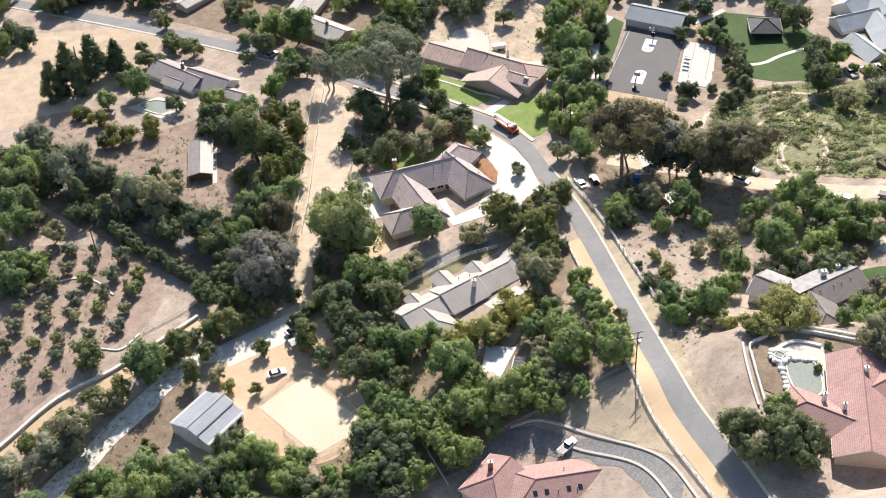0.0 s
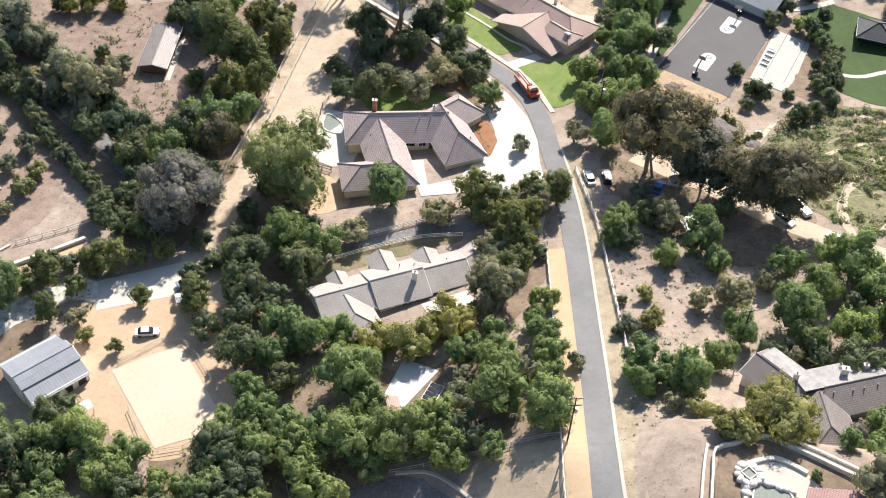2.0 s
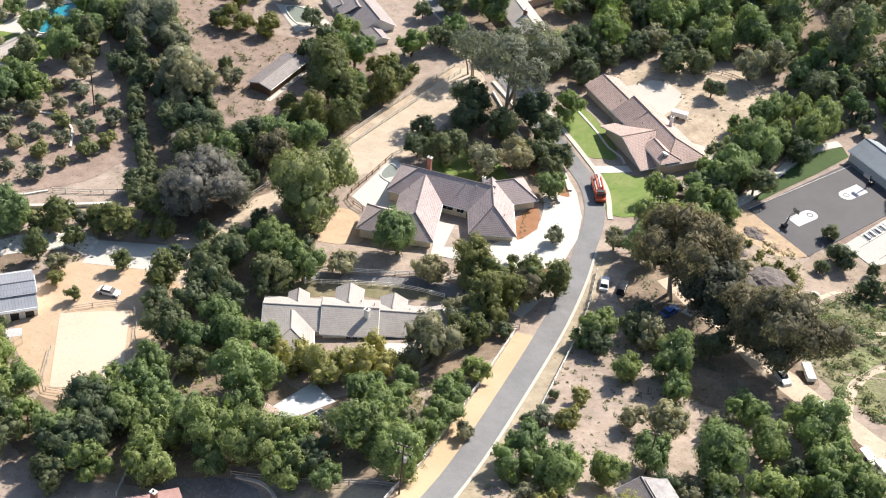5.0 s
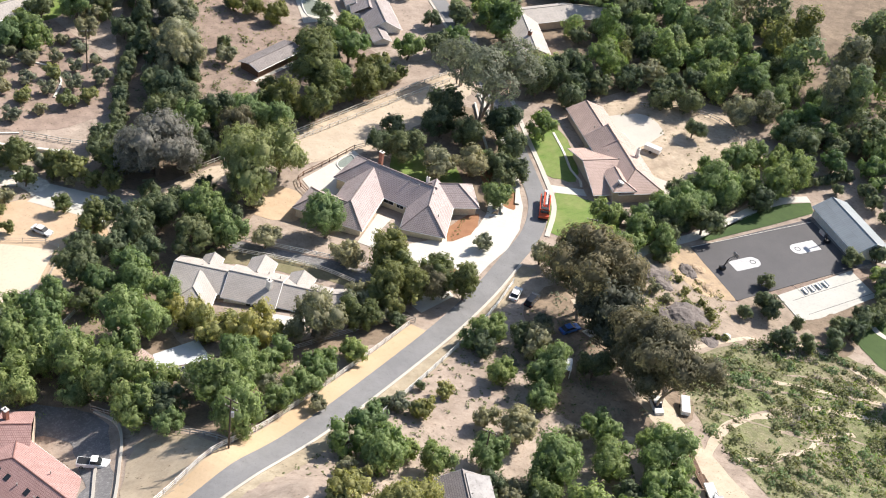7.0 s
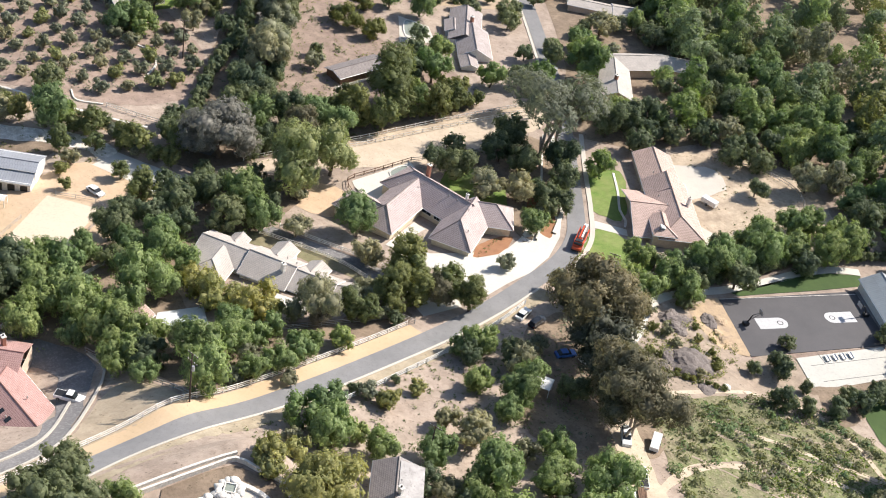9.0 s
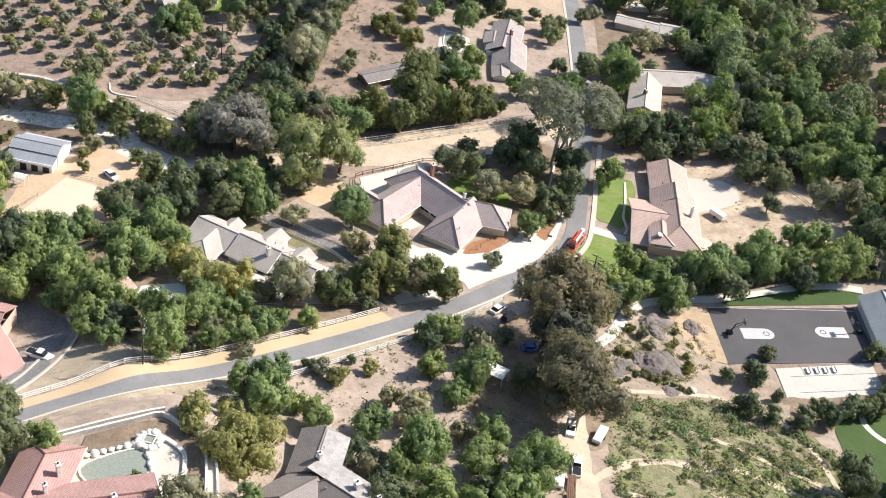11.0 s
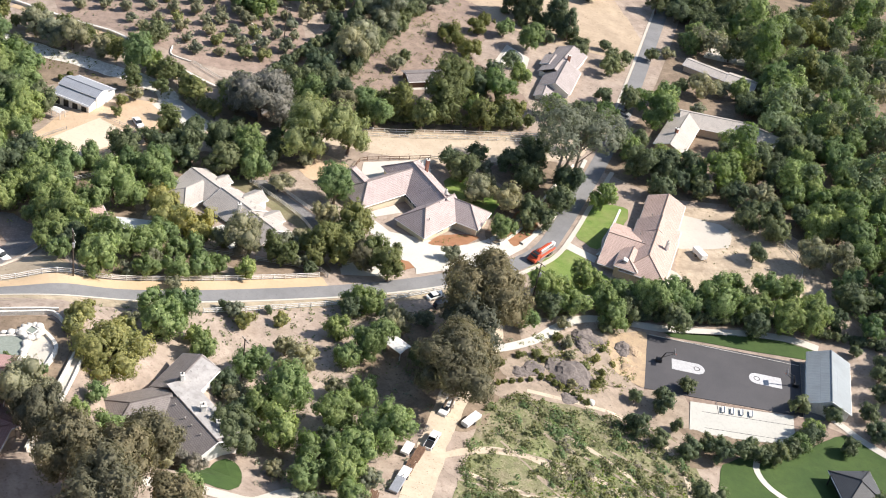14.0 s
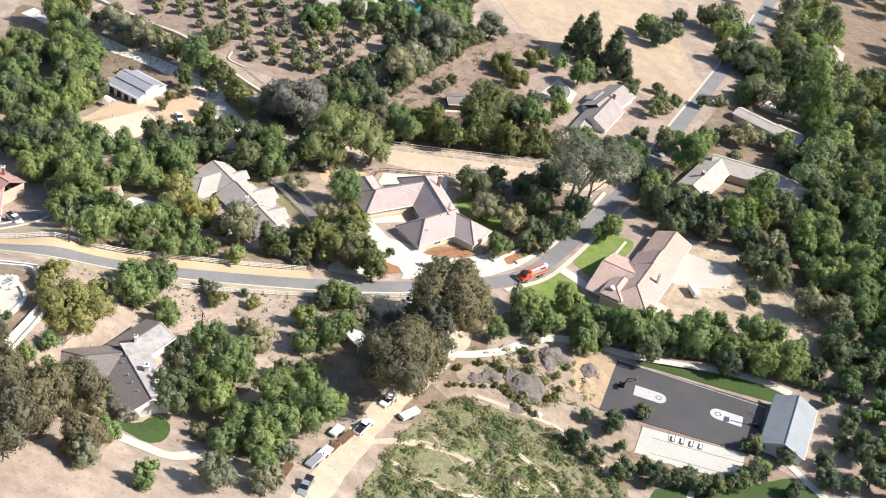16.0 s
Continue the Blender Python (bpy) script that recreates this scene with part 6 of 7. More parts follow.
# distant woods, too many to count
def far_woods(count):
    """Trees of mixed kinds, sizes and greens beyond the gardens, joined by colour."""
    shapes = {}
    for k in ("far_round", "far_tall", "far_broad"):
        rng = np.random.default_rng(len(shapes) + 77)
        n = 17
        p = rng.normal(size=(n, 3))
        p /= np.linalg.norm(p, axis=1)[:, None]
        p *= rng.uniform(0.3, 0.75, n)[:, None]
        stretch = {"far_round": (1, 1, 1.15), "far_tall": (0.62, 0.62, 1.75), "far_broad": (1.2, 1.2, 0.95)}[k]
        lobes = p * np.array(stretch) * 5 + np.array([0, 0, 5.2 * stretch[2]])
        shapes[k] = [leaf_cloud(np.random.default_rng(5 + v), lobes, rng.uniform(1.3, 2.3, n), 220, 9, 0.8, 0.4, 0.25) for v in range(2)]
    tones = {"leaf_D": [], "leaf_G": [], "leaf_L": [], "leaf_W": [], "leaf_B": [], "leaf_U": []}
    made = 0
    while made < count:
        x, y = trng.uniform(-225, 120), trng.uniform(84, 250 if made < count * 0.8 else 330)
        if road_near(x, y) < 64 or (x < -85 and y < 140 and x < -60 - (y - 60) * 0.5) or (x > 44 and y < 118) or (-8 < x < 52 and y < 108):
            continue
        if any((x - a) ** 2 + (y - b) ** 2 < c * c for a, b, c in FAR_CLEAR) or noise.noise(Vector((x * 0.03, y * 0.03, 8))) < -0.28:
            continue
        tris, soft = trng.choice(shapes[trng.choice(("far_round", "far_round", "far_tall", "far_broad"))])
        a, s = trng.uniform(0, 6.28), trng.uniform(0.55, 1.45)
        rot = np.array([[math.cos(a), -math.sin(a), 0], [math.sin(a), math.cos(a), 0], [0, 0, 1]])
        co = tris.reshape(-1, 3) @ rot.T * s + np.array([x, y, gz(x, y) - 0.3])
        tones[trng.choice(("leaf_D", "leaf_D", "leaf_G", "leaf_G", "leaf_L", "leaf_W", "leaf_B", "leaf_U"))].append((co, soft @ rot.T))
        made += 1
    for nm, items in tones.items():
        v = np.concatenate([c for c, _ in items])
        me = bpy.data.meshes.new("far_woods")
        me.from_pydata(v.tolist(), [], np.arange(len(v)).reshape(-1, 3).tolist())
        me.materials.append(M[nm])
        me.polygons.foreach_set("use_smooth", [True] * len(me.polygons))
        me.normals_split_custom_set_from_vertices(np.concatenate([n for _, n in items]).tolist())
        tagged(new("far_woods", me), "dense woods of mixed green trees in the distance", "woods", "", "stuff")


FAR_CLEAR = ((-40, 104, 11), (-30, 92, 10), (-70, 128, 13), (-38, 118, 10), (-141, 185, 10), (-104, 142, 10), (-60, 121, 11), (-60, 106, 12), (-50, 100, 8), (-52, 122, 9), (-84, 104, 9))
far_woods(330)


# ---- fences, walls ----
UNIT = {}


def unit_box(mat):
    """A one metre block whose copies are scaled into posts and rails."""
    if mat not in UNIT:
        bm = boxed(-0.5, 0.5, -0.5, 0.5, -0.5, 0.5, 0.0)
        me = bpy.data.meshes.new("post")
        bm.to_mesh(me)
        bm.free()
        me.materials.append(M[mat])
        UNIT[mat] = me
    return UNIT[mat]


def fence(pts, label, mat="off_white", high=1.3, rails=3, gap=2.6, thick=0.16, step=1.0, rail_h=0.16):
    line = curve(pts, gap)
    x, y = line[0]
    root = thing("fence", pose(x, y, gz(x, y)), label, "fence")
    o = root.matrix_basis.translation
    me = unit_box(mat)
    tops = []
    for p in line:
        z = gz(p.x, p.y)
        ob = new("post", me)
        ob.parent = root
        ob.matrix_basis = Matrix.Translation(Vector((p.x, p.y, z + high / 2 - 0.1)) - o) @ Matrix.Diagonal((thick, thick, high + 0.2, 1))
        tops.append(Vector((p.x, p.y, z)))
    for a, b in zip(tops, tops[1:]):
        d = b - a
        q = d.to_track_quat("X", "Z").to_matrix().to_4x4()
        for k in range(rails):
            ob = new("rail", me)
            ob.parent = root
            c = (a + b) / 2 + Vector((0, 0, high * (k + 0.75) / rails)) - o
            ob.matrix_basis = Matrix.Translation(c) @ q @ Matrix.Diagonal((d.length, 0.06, rail_h, 1))
    return root


fence(((39.2, -140), (34.3, -118), (30, -98), (28.3, -84), (27.4, -67), (25.7, -46), (23.9, -27)), "white three-rail fence along the bridle path", "white", 1.35, 3, 2.6, 0.18, 1.0, 0.19)
fence(((39.6, -56), (38.6, -49), (36.2, -32), (34.4, -20), (31.8, -8), (29, 2)), "white three-rail fence above the road", "white", 1.4, 3, 2.6, 0.2, 1.0, 0.2)
fence(((12.9, -54.5), (17, -40), (21.5, -26), (24, -25)), "weathered grey rail fence round a paddock", "grey_rail")
fence(((12.9, -54.5), (15, -58), (20, -59)), "weathered grey rail fence beside trees", "grey_rail")
fence(((-20, -28.3), (-11, -24), (-1, -19), (7, -16)), "white rail fence along the drive", "off_white", 1.2)
fence(((-20, -33.8), (-11, -28.8), (-2, -24.8), (6.5, -23.3)), "white rail fence along the drive", "off_white", 1.2)
fence(((-38.4, 64), (-41.8, 35), (-43.8, 12), (-46.4, -6), (-48, -20)), "weathered white rail fence above the lane", "off_white", 1.3, 2)
fence(((-35.6, 62), (-38.7, 35), (-41, 12), (-43.4, -4)), "weathered white rail fence between path and lane", "off_white", 1.3, 2)
fence(((-29.9, 17.5), (-29.8, 6), (-29.4, -2.5), (-24, -5)), "brown wooden rail fence round the patio", "brown_wood", 1.3, 2)
fence(((-29.9, 17.5), (-26.5, 30), (-24.5, 44)), "weathered rail fence beside the lawn", "grey_rail", 1.2, 2)
fence(((-53.8, -65.2), (-43.4, -58.6), (-31.2, -75), (-32.6, -80.2), (-41.8, -84.6), (-48.8, -75.6)), "thin grey rail round the riding arena", "grey_rail", 1.1, 2, 3.4, 0.1, 1, 0.08)
fence(((-14, -98), (-19, -84), (-23, -72), (-26.5, -62)), "white rail fence through trees", "off_white", 1.2)
fence(((28.2, -79.5), (20, -80.8), (11, -82.8), (0, -85.5)), "grey rail fence above the dry bank", "grey_rail", 1.2, 2)
fence(((31.3, 25), (33.5, 34), (35, 42.5)), "white rail fence beside the lawn", "off_white", 1.4)
fence(((35, 42.5), (31.5, 47.5)), "white rail fence beside the lawn", "off_white", 1.4)
fence(((6, 92), (19.6, 101), (33, 98), (42, 80)), "pale rail fence round the back yard", "grey_rail", 1.4, 2)
fence(((-83, -37.5), (-72, -29.5), (-60, -19)), "white rail fence beside the hedge", "off_white", 1.2, 2)
fence(((-112, 24), (-90, 5), (-72, -9)), "pale rail fence along the hedge", "grey_rail", 1.2, 2)


def wall_run(pts, label, wide=0.45, high=0.9, mat="stone_white"):
    """A low wall that follows the ground."""
    return strip("garden_wall", pts, wide / 2, -wide / 2, M[mat], -0.05, high, label, "wall", 1.2)


wall_run(((-132, -86), (-121, -75), (-112.5, -66.5), (-102.5, -57), (-89, -49.8), (-76, -38.8), (-70, -33.5)), "low whitewashed wall along the orchard", 0.7)
wall_run(((50.2, -103), (50.6, -98), (51.2, -91), (51.8, -86.4), (55, -84.8), (59.6, -82.6), (62, -83.2), (67.1, -85.3), (73.4, -88.2), (79.4, -90.7), (86, -93.6)), "white parapet wall round the pool terrace", 0.4, 1.0)
wall_run(((48.9, -103), (49.3, -96), (50, -89), (50.6, -85.4)), "pale outer retaining wall on the slope", 0.4, 0.6)
wall_run(((60.6, -81.2), (68, -83.8), (74.4, -86.6), (80.4, -89.2), (87, -92)), "pale outer retaining wall on the slope", 0.4, 0.6)
wall_run(((56, -89), (58.4, -87.6), (61.4, -86.7), (64, -87.6), (66.2, -88.8)), "curved white stone seat wall on the terrace", 0.7, 0.8)
wall_run(((11, 22.6), (5, 30.5), (-4.5, 39), (-15, 49), (-24, 58)), "low white wall along the lane", 0.5, 0.7)
wall_run(((-92, -22), (-97, -16), (-104, -14), (-112, -18)), "rough stone edging in the orchard", 0.5, 0.4)
wall_run(((-84, -38), (-88, -43), (-93, -42)), "rough stone edging in the orchard", 0.4, 0.4)

# ---- utility poles ----
def utility_pole(x, y, high, turn, arms=(0.97, 0.82), can=True):
    z = gz(x, y)
    root = thing("utility_pole", pose(x, y, z, 0, 0, turn), "dark wooden utility pole with crossarms", "pole")
    part("mast", rod(bmesh.new(), (0, 0, -0.5), (0, 0, high), 0.17, 0.11, 8), M["pole"], root)
    for k in arms:
        a = part("crossarm", boxed(-1.25, 1.25, 0.1, 0.22, high * k - 0.07, high * k + 0.07), M["pole"], root)
        for s in (-1.1, -0.45, 0.45, 1.1):
            part("insulator", rod(bmesh.new(), (s, 0.16, high * k + 0.07), (s, 0.16, high * k + 0.3), 0.07, 0.05, 6), M["stucco_white"], a, "pale ceramic insulator")
        part("brace", rod(rod(bmesh.new(), (-0.7, 0.16, high * k), (0, 0.12, high * k - 0.7), 0.025), (0.7, 0.16, high * k), (0, 0.12, high * k - 0.7), 0.025), M["pole"], a)
    if can:
        part("transformer", rod(bmesh.new(), (0.42, 0, high * 0.68), (0.42, 0, high * 0.77), 0.27, 0.27, 10), M["silver"], root, "grey transformer can")


utility_pole(29.2, -80.9, 11.3, 10)
utility_pole(33.6, 22.5, 11.0, 30)
utility_pole(-97, -8, 11.5, 60, (0.97,), False)
utility_pole(60.2, -52, 10.0, 20, (0.96,), False)

# ---- vehicles ----
def wheel(root, x, y, r=0.33, w=0.24):
    s = 1 if y > 0 else -1
    t = part("wheel", rod(bmesh.new(), (x, y - s * w / 2, r), (x, y + s * w / 2, r), r, r, 14), M["tyre"], root)
    part("rim", rod(bmesh.new(), (x, y + s * w / 2 - s * 0.02, r), (x, y + s * w / 2 + s * 0.015, r), r * 0.6, r * 0.55, 10), M["chrome"], t)


def shell(profile, half, tuck=0.0):
    """A body swept across its width from a side outline."""
    bm = bmesh.new()
    sides = []
    for s in (-1, 1):
        sides.append([bm.verts.new((x, s * (half - tuck * max(0, z - 0.85)), z)) for x, z in profile])
    n = len(profile)
    for i in range(n):
        j = (i + 1) % n
        bm.faces.new((sides[0][i], sides[0][j], sides[1][j], sides[1][i]))
    bm.faces.new(sides[0])
    bm.faces.new(sides[1][::-1])
    bmesh.ops.recalc_face_normals(bm, faces=bm.faces)
    bmesh.ops.bevel(bm, geom=[e for e in bm.edges if abs(e.verts[0].co.y - e.verts[1].co.y) < 0.3], offset=0.05, segments=2, affect="EDGES")
    return bm


def car(x, y, turn, paint, label, kind="saloon"):
    root = thing("car", pose(x, y, gz(x, y) + 0.08, 0, 0, turn), label, "car")
    L, H = {"saloon": (2.3, 1.42), "suv": (2.35, 1.75), "pickup": (2.7, 1.8)}[kind]
    belt = 0.92 if kind == "saloon" else 1.08
    part("body", shell([(-L, 0.35), (-L, belt - 0.05), (-L + 0.25, belt), (L - 1.3, belt), (L - 0.12, belt - 0.18), (L, 0.6), (L, 0.32)], 0.9), M[paint], root)
    if kind == "pickup":
        cab = [(-0.5, belt), (-0.35, H), (0.75, H), (1.35, belt)]
        bed = part("bed", boxed(-L + 0.12, -0.6, -0.76, 0.76, belt - 0.02, belt + 0.012), M["black"], root, "dark open load bed")
    elif kind == "suv":
        cab = [(-L + 0.08, belt), (-L + 0.25, H), (0.5, H), (1.15, belt)]
    else:
        cab = [(-L + 0.5, belt), (-1.15, H), (0.3, H), (1.1, belt)]
    part("cabin", shell(cab, 0.82, 0.22), M["glass"], root, "dark glass cabin")
    (a, _), (b, h0), (c, h1), (d, _) = cab
    part("roof", boxed(b - 0.03, c + 0.03, -0.72, 0.72, H - 0.03, H + 0.02, 0.02), M[paint], root)
    for wx in (-L + 0.85, L - 0.9):
        for wy in (-0.82, 0.82):
            wheel(root, wx, wy)
    for s in (-0.62, 0.62):
        part("headlight", boxed(L - 0.12, L + 0.02, s - 0.18, s + 0.18, 0.62, 0.76, 0.02), M["chrome"], root)
        part("tail_light", boxed(-L - 0.02, -L + 0.05, s - 0.14, s + 0.14, 0.68, 0.84, 0.02), M["red"], root)
    return root


car(32.1, -1.5, 108, "car_white", "white saloon car parked on bare dirt")
car(35.8, -0.8, 100, "car_dark", "dark suv parked in tree shade", "suv")
car(-50.3, -57.4, 14, "car_white", "white saloon car parked in the stable yard")
car(-46, -43.5, 30, "silver", "silver saloon car beside trees at the drive")
car(82.2, -19.4, 140, "car_white", "white pickup with a blue windscreen shade", "pickup")
car(72.4, -13.0, -42, "car_white", "white suv under gum trees", "suv")
car(12, -94.6, 40, "car_white", "white pickup beside the red roofed house", "pickup")
car(52, 0.5, 25, "silver", "silver pickup in deep tree shade", "pickup")
car(47, -3.5, 70, "blue", "blue saloon car in deep tree shade")
car(148.5, 67, 70, "car_white", "white suv on the pale drive", "suv")
for k, p in enumerate(("car_white", "silver", "car_white", "car_white")):
    car(115 + k * 4.6, 36.2 + 0.3 * k, 100, p, "parked pickup in a row by the hedge" if k % 2 else "parked white van-like suv in a row by the hedge", "pickup" if k % 2 else "suv")
car(-51.5, 86.5, 36, "silver", "silver saloon car on the shaded lane")
car(103.2, -33, -24, "silver", "silver pickup by the planting beds", "pickup")


def box_trailer(x, y, turn, mat, label, l=4.2, w=1.9, h=1.3):
    root = thing("trailer", pose(x, y, gz(x, y) + 0.08, 0, 0, turn), label, "trailer")
    part("box", boxed(-l / 2, l / 2, -w / 2, w / 2, 0.5, 0.5 + h, 0.06), M[mat], root)
    part("drawbar", rod(rod(bmesh.new(), (l / 2, 0.5, 0.5), (l / 2 + 1.2, 0, 0.45), 0.05), (l / 2, -0.5, 0.5), (l / 2 + 1.2, 0, 0.45), 0.05), M["black"], root)
    for s in (-w / 2, w / 2):
        wheel(root, -0.2, s * 1.05, 0.36)
    return root


box_trailer(76.4, -9.0, -58, "car_white", "white utility trailer on the scrub edge", 4.6, 1.7, 0.9)
box_trailer(20.3, 74.8, 8, "car_white", "white box trailer in the back yard")
box_trailer(94.8, -30.6, 140, "silver", "grey flat trailer beside the track", 4.0, 1.8, 0.5)


def lumber_stack(x, y, turn, label, n, l, mat):
    """Loose boards stacked on two bearers."""
    root = thing("lumber_stack", pose(x, y, gz(x, y) + 0.1, 0, 0, turn), label, "lumber", "stacks beside the track")
    for s in (-l * 0.3, l * 0.3):
        part("bearer", boxed(s - 0.06, s + 0.06, -0.8, 0.8, -0.1, 0.1), M["pole"], root)
    for k in range(n):
        a, b = k % 5, k // 5
        j = 0.08 * math.sin(3.7 * k)
        part("plank", boxed(-l / 2 + j * 3, l / 2 + j * 3, -0.8 + a * 0.32 + j * 0.2, -0.51 + a * 0.32 + j * 0.2, 0.1 + b * 0.14, 0.22 + b * 0.14, 0.01), M[mat], root)


lumber_stack(85.8, -23.4, -40, "stack of brown weathered boards beside the track", 15, 4.2, "brown_wood")
lumber_stack(89.2, -26.2, -36, "stack of brown weathered boards beside the track", 10, 3.4, "brown_wood")
lumber_stack(98.6, -36.4, -28, "stack of brown weathered boards beside the track", 15, 4.6, "brown_wood")
lumber_stack(101.6, -38.6, -24, "stack of pale boards beside the track", 10, 3.6, "stucco_pink")
box_trailer(84.4, -25.2, 140, "car_white", "low white trailer beside the track", 3.2, 1.7, 0.6)
box_trailer(91.8, -28.4, 138, "car_white", "white flat trailer among stacked boards", 4.0, 1.8, 0.4)

# orange boom truck at the lawn's edge
root = thing("boom_truck", pose(16.6, 31.7, gz(16.6, 31.7) + 0.12, 0, 0, -58), "orange-red service truck with a folded white boom", "truck")
part("chassis", boxed(-4.2, 3.9, -0.5, 0.5, 0.55, 0.85), M["black"], root)
cab = part("cab", shell([(2.1, 0.6), (2.1, 2.5), (3.3, 2.5), (3.75, 1.6), (4.4, 1.45), (4.45, 0.6)], 1.15), M["orange"], root)
part("windscreen", boxed(3.35, 3.66, -0.95, 0.95, 1.62, 2.38, 0.03, pose(0, 0, 0, 0, 0, 0)), M["glass"], cab, "dark windscreen")
part("deck", boxed(-4.3, 2.0, -1.2, 1.2, 0.9, 1.1, 0.03), M["grey_rail"], root)
part("bumper", boxed(4.3, 4.6, -1.15, 1.15, 0.5, 0.85, 0.05), M["black"], root)
part("cab_roof_rack", boxed(2.15, 3.2, -0.9, 0.9, 2.52, 2.62, 0.02), M["black"], root)
for s in (-1, 1):
    part("tool_locker", boxed(-4.2, 1.9, s * 1.2 - 0.28 * (s > 0) , s * 1.2 + 0.28 * (s < 0), 1.1, 1.75, 0.03), M["orange"], root)
part("turret", rod(bmesh.new(), (1.0, 0, 1.1), (1.0, 0, 2.2), 0.5, 0.42, 12), M["orange"], root)
part("lower_boom", boxed(-4.0, 1.2, -0.5, -0.15, 2.05, 2.45, 0.04), M["orange"], root)
part("upper_boom", boxed(-4.4, 1.0, 0.12, 0.45, 2.2, 2.55, 0.04), M["white"], root, "white upper boom")
part("hydraulic_ram", rod(bmesh.new(), (-3.2, -0.1, 2.0), (0.4, -0.1, 2.1), 0.1, 0.1, 8), M["orange"], root)
part("bucket", boxed(-5.0, -4.1, -0.5, 0.5, 1.5, 2.5, 0.08), M["car_white"], root, "white work bucket")
for wx in (-2.9, -1.8, 3.2):
    for wy in (-1.05, 1.05):
        wheel(root, wx, wy, 0.5, 0.36)

# ---- sports court fittings ----
CA = Vector((48.0, 46.5))
CU = Vector((17.0, -8.9)).normalized()
CV = Vector((14.2, 33.3)).normalized()


def court_pose(u, v, z=0.0, flip=False):
    p = CA + CU * u + CV * v
    a, b = (CV, -CU) if not flip else (-CV, CU)
    return Matrix(((a.x, b.x, 0, p.x), (a.y, b.y, 0, p.y), (0, 0, 1, CZ + 0.14 + z), (0, 0, 0, 1)))


def key_mesh(grow=0.0):
    bm = bmesh.new()
    r = 1.83 + grow
    pts = [(-grow, r), (-grow, -r)] + [(5.8 + r * math.sin(a), -r * math.cos(a)) for a in [math.pi * i / 16 for i in range(17)]]
    bm.faces.new([bm.verts.new((x, y, 0)) for x, y in pts])
    return bm


for v, flip in ((6.0, False), (31.6, True)):
    ob = structure("court_key", key_mesh(), M["paint_line"], "pale grey painted free throw lane", "marking")
    ob.matrix_basis = court_pose(9.0, v, 0.012, flip)
    bm = bmesh.new()
    for i in range(14):
        a0, a1 = 2 * math.pi * i / 14, 2 * math.pi * (i + 1) / 14
        bm.faces.new([bm.verts.new((5.8 + r * math.cos(a), r * math.sin(a), 0)) for r, a in ((0.55, a0), (0.75, a0), (0.75, a1), (0.55, a1))])
    ob = structure("court_line", bm, M["court"], "faded circle in the lane", "marking")
    ob.matrix_basis = court_pose(9.0, v, 0.018, flip)
    root = thing("basketball_hoop", court_pose(9.0, v - (2.6 if not flip else -2.6), 0, flip), "black basketball stand with a clear backboard", "hoop", "hoops on the court")
    part("base", boxed(-1.2, 0.2, -0.55, 0.55, 0.0, 0.9, 0.1), M["black"], root)
    part("upright", rod(bmesh.new(), (-0.2, 0, 0.8), (0.5, 0, 2.8), 0.16, 0.14, 6), M["black"], root)
    part("arm", rod(rod(bmesh.new(), (0.5, 0, 2.8), (2.3, 0, 3.3), 0.09), (-0.2, 0, 1.2), (2.3, 0, 2.95), 0.06), M["black"], root)
    bb = part("backboard", boxed(2.3, 2.36, -0.92, 0.92, 2.9, 4.0, 0.02), M["silver"], root, "pale backboard with a dark edge")
    bm = bmesh.new()
    for i in range(10):
        a0, a1 = 2 * math.pi * i / 10, 2 * math.pi * (i + 1) / 10
        rod(bm, (2.65 + 0.23 * math.cos(a0), 0.23 * math.sin(a0), 3.05), (2.65 + 0.23 * math.cos(a1), 0.23 * math.sin(a1), 3.05), 0.02, 0.02, 4)
    part("rim", bm, M["orange"], bb)
bm = bmesh.new()
box(bm, 0.2, 35.8, -0.06, 0.06, -0.02, 0.06)
ob = structure("court_edging", bm, M["stone_white"], "pale kerb along the court", "kerb")
ob.matrix_basis = court_pose(-0.1, 0.1, 0)
for k in range(4):
    p = Vector((74.4 + 0.75 * k, 52.6 + 1.95 * k))
    root = thing("bench", Matrix.Translation((p.x, p.y, CZ + 0.2)) @ pose(0, 0, 0, 0, 0, -28), "white block bench on the games pad", "bench", "benches on the games pad")
    part("seat", boxed(-0.95, 0.95, -0.4, 0.4, 0.28, 0.42, 0.03), M["white"], root)
    part("backrest", boxed(-0.95, 0.95, 0.28, 0.38, 0.42, 0.6, 0.03), M["white"], root)
    for s in (-0.75, 0.75):
        part("leg", boxed(s - 0.08, s + 0.08, -0.34, 0.34, 0, 0.28), M["white"], root)
bm = bmesh.new()
box(bm, 0.3, 24, -0.05, 0.05, 0.0, 0.02)
box(bm, 0.3, 24, 5.0, 5.1, 0.0, 0.02)
box(bm, 4, 4.1, 5.1, 9.5, 0.0, 0.02)
ob = structure("pad_line", bm, M["court"], "dark inlaid lines in the pad", "marking")
ob.matrix_basis = Matrix.Translation((73, 47.6, CZ + 0.226)) @ pose(0, 0, 0, 0, 0, 69) @ pose(0, -6, 0)

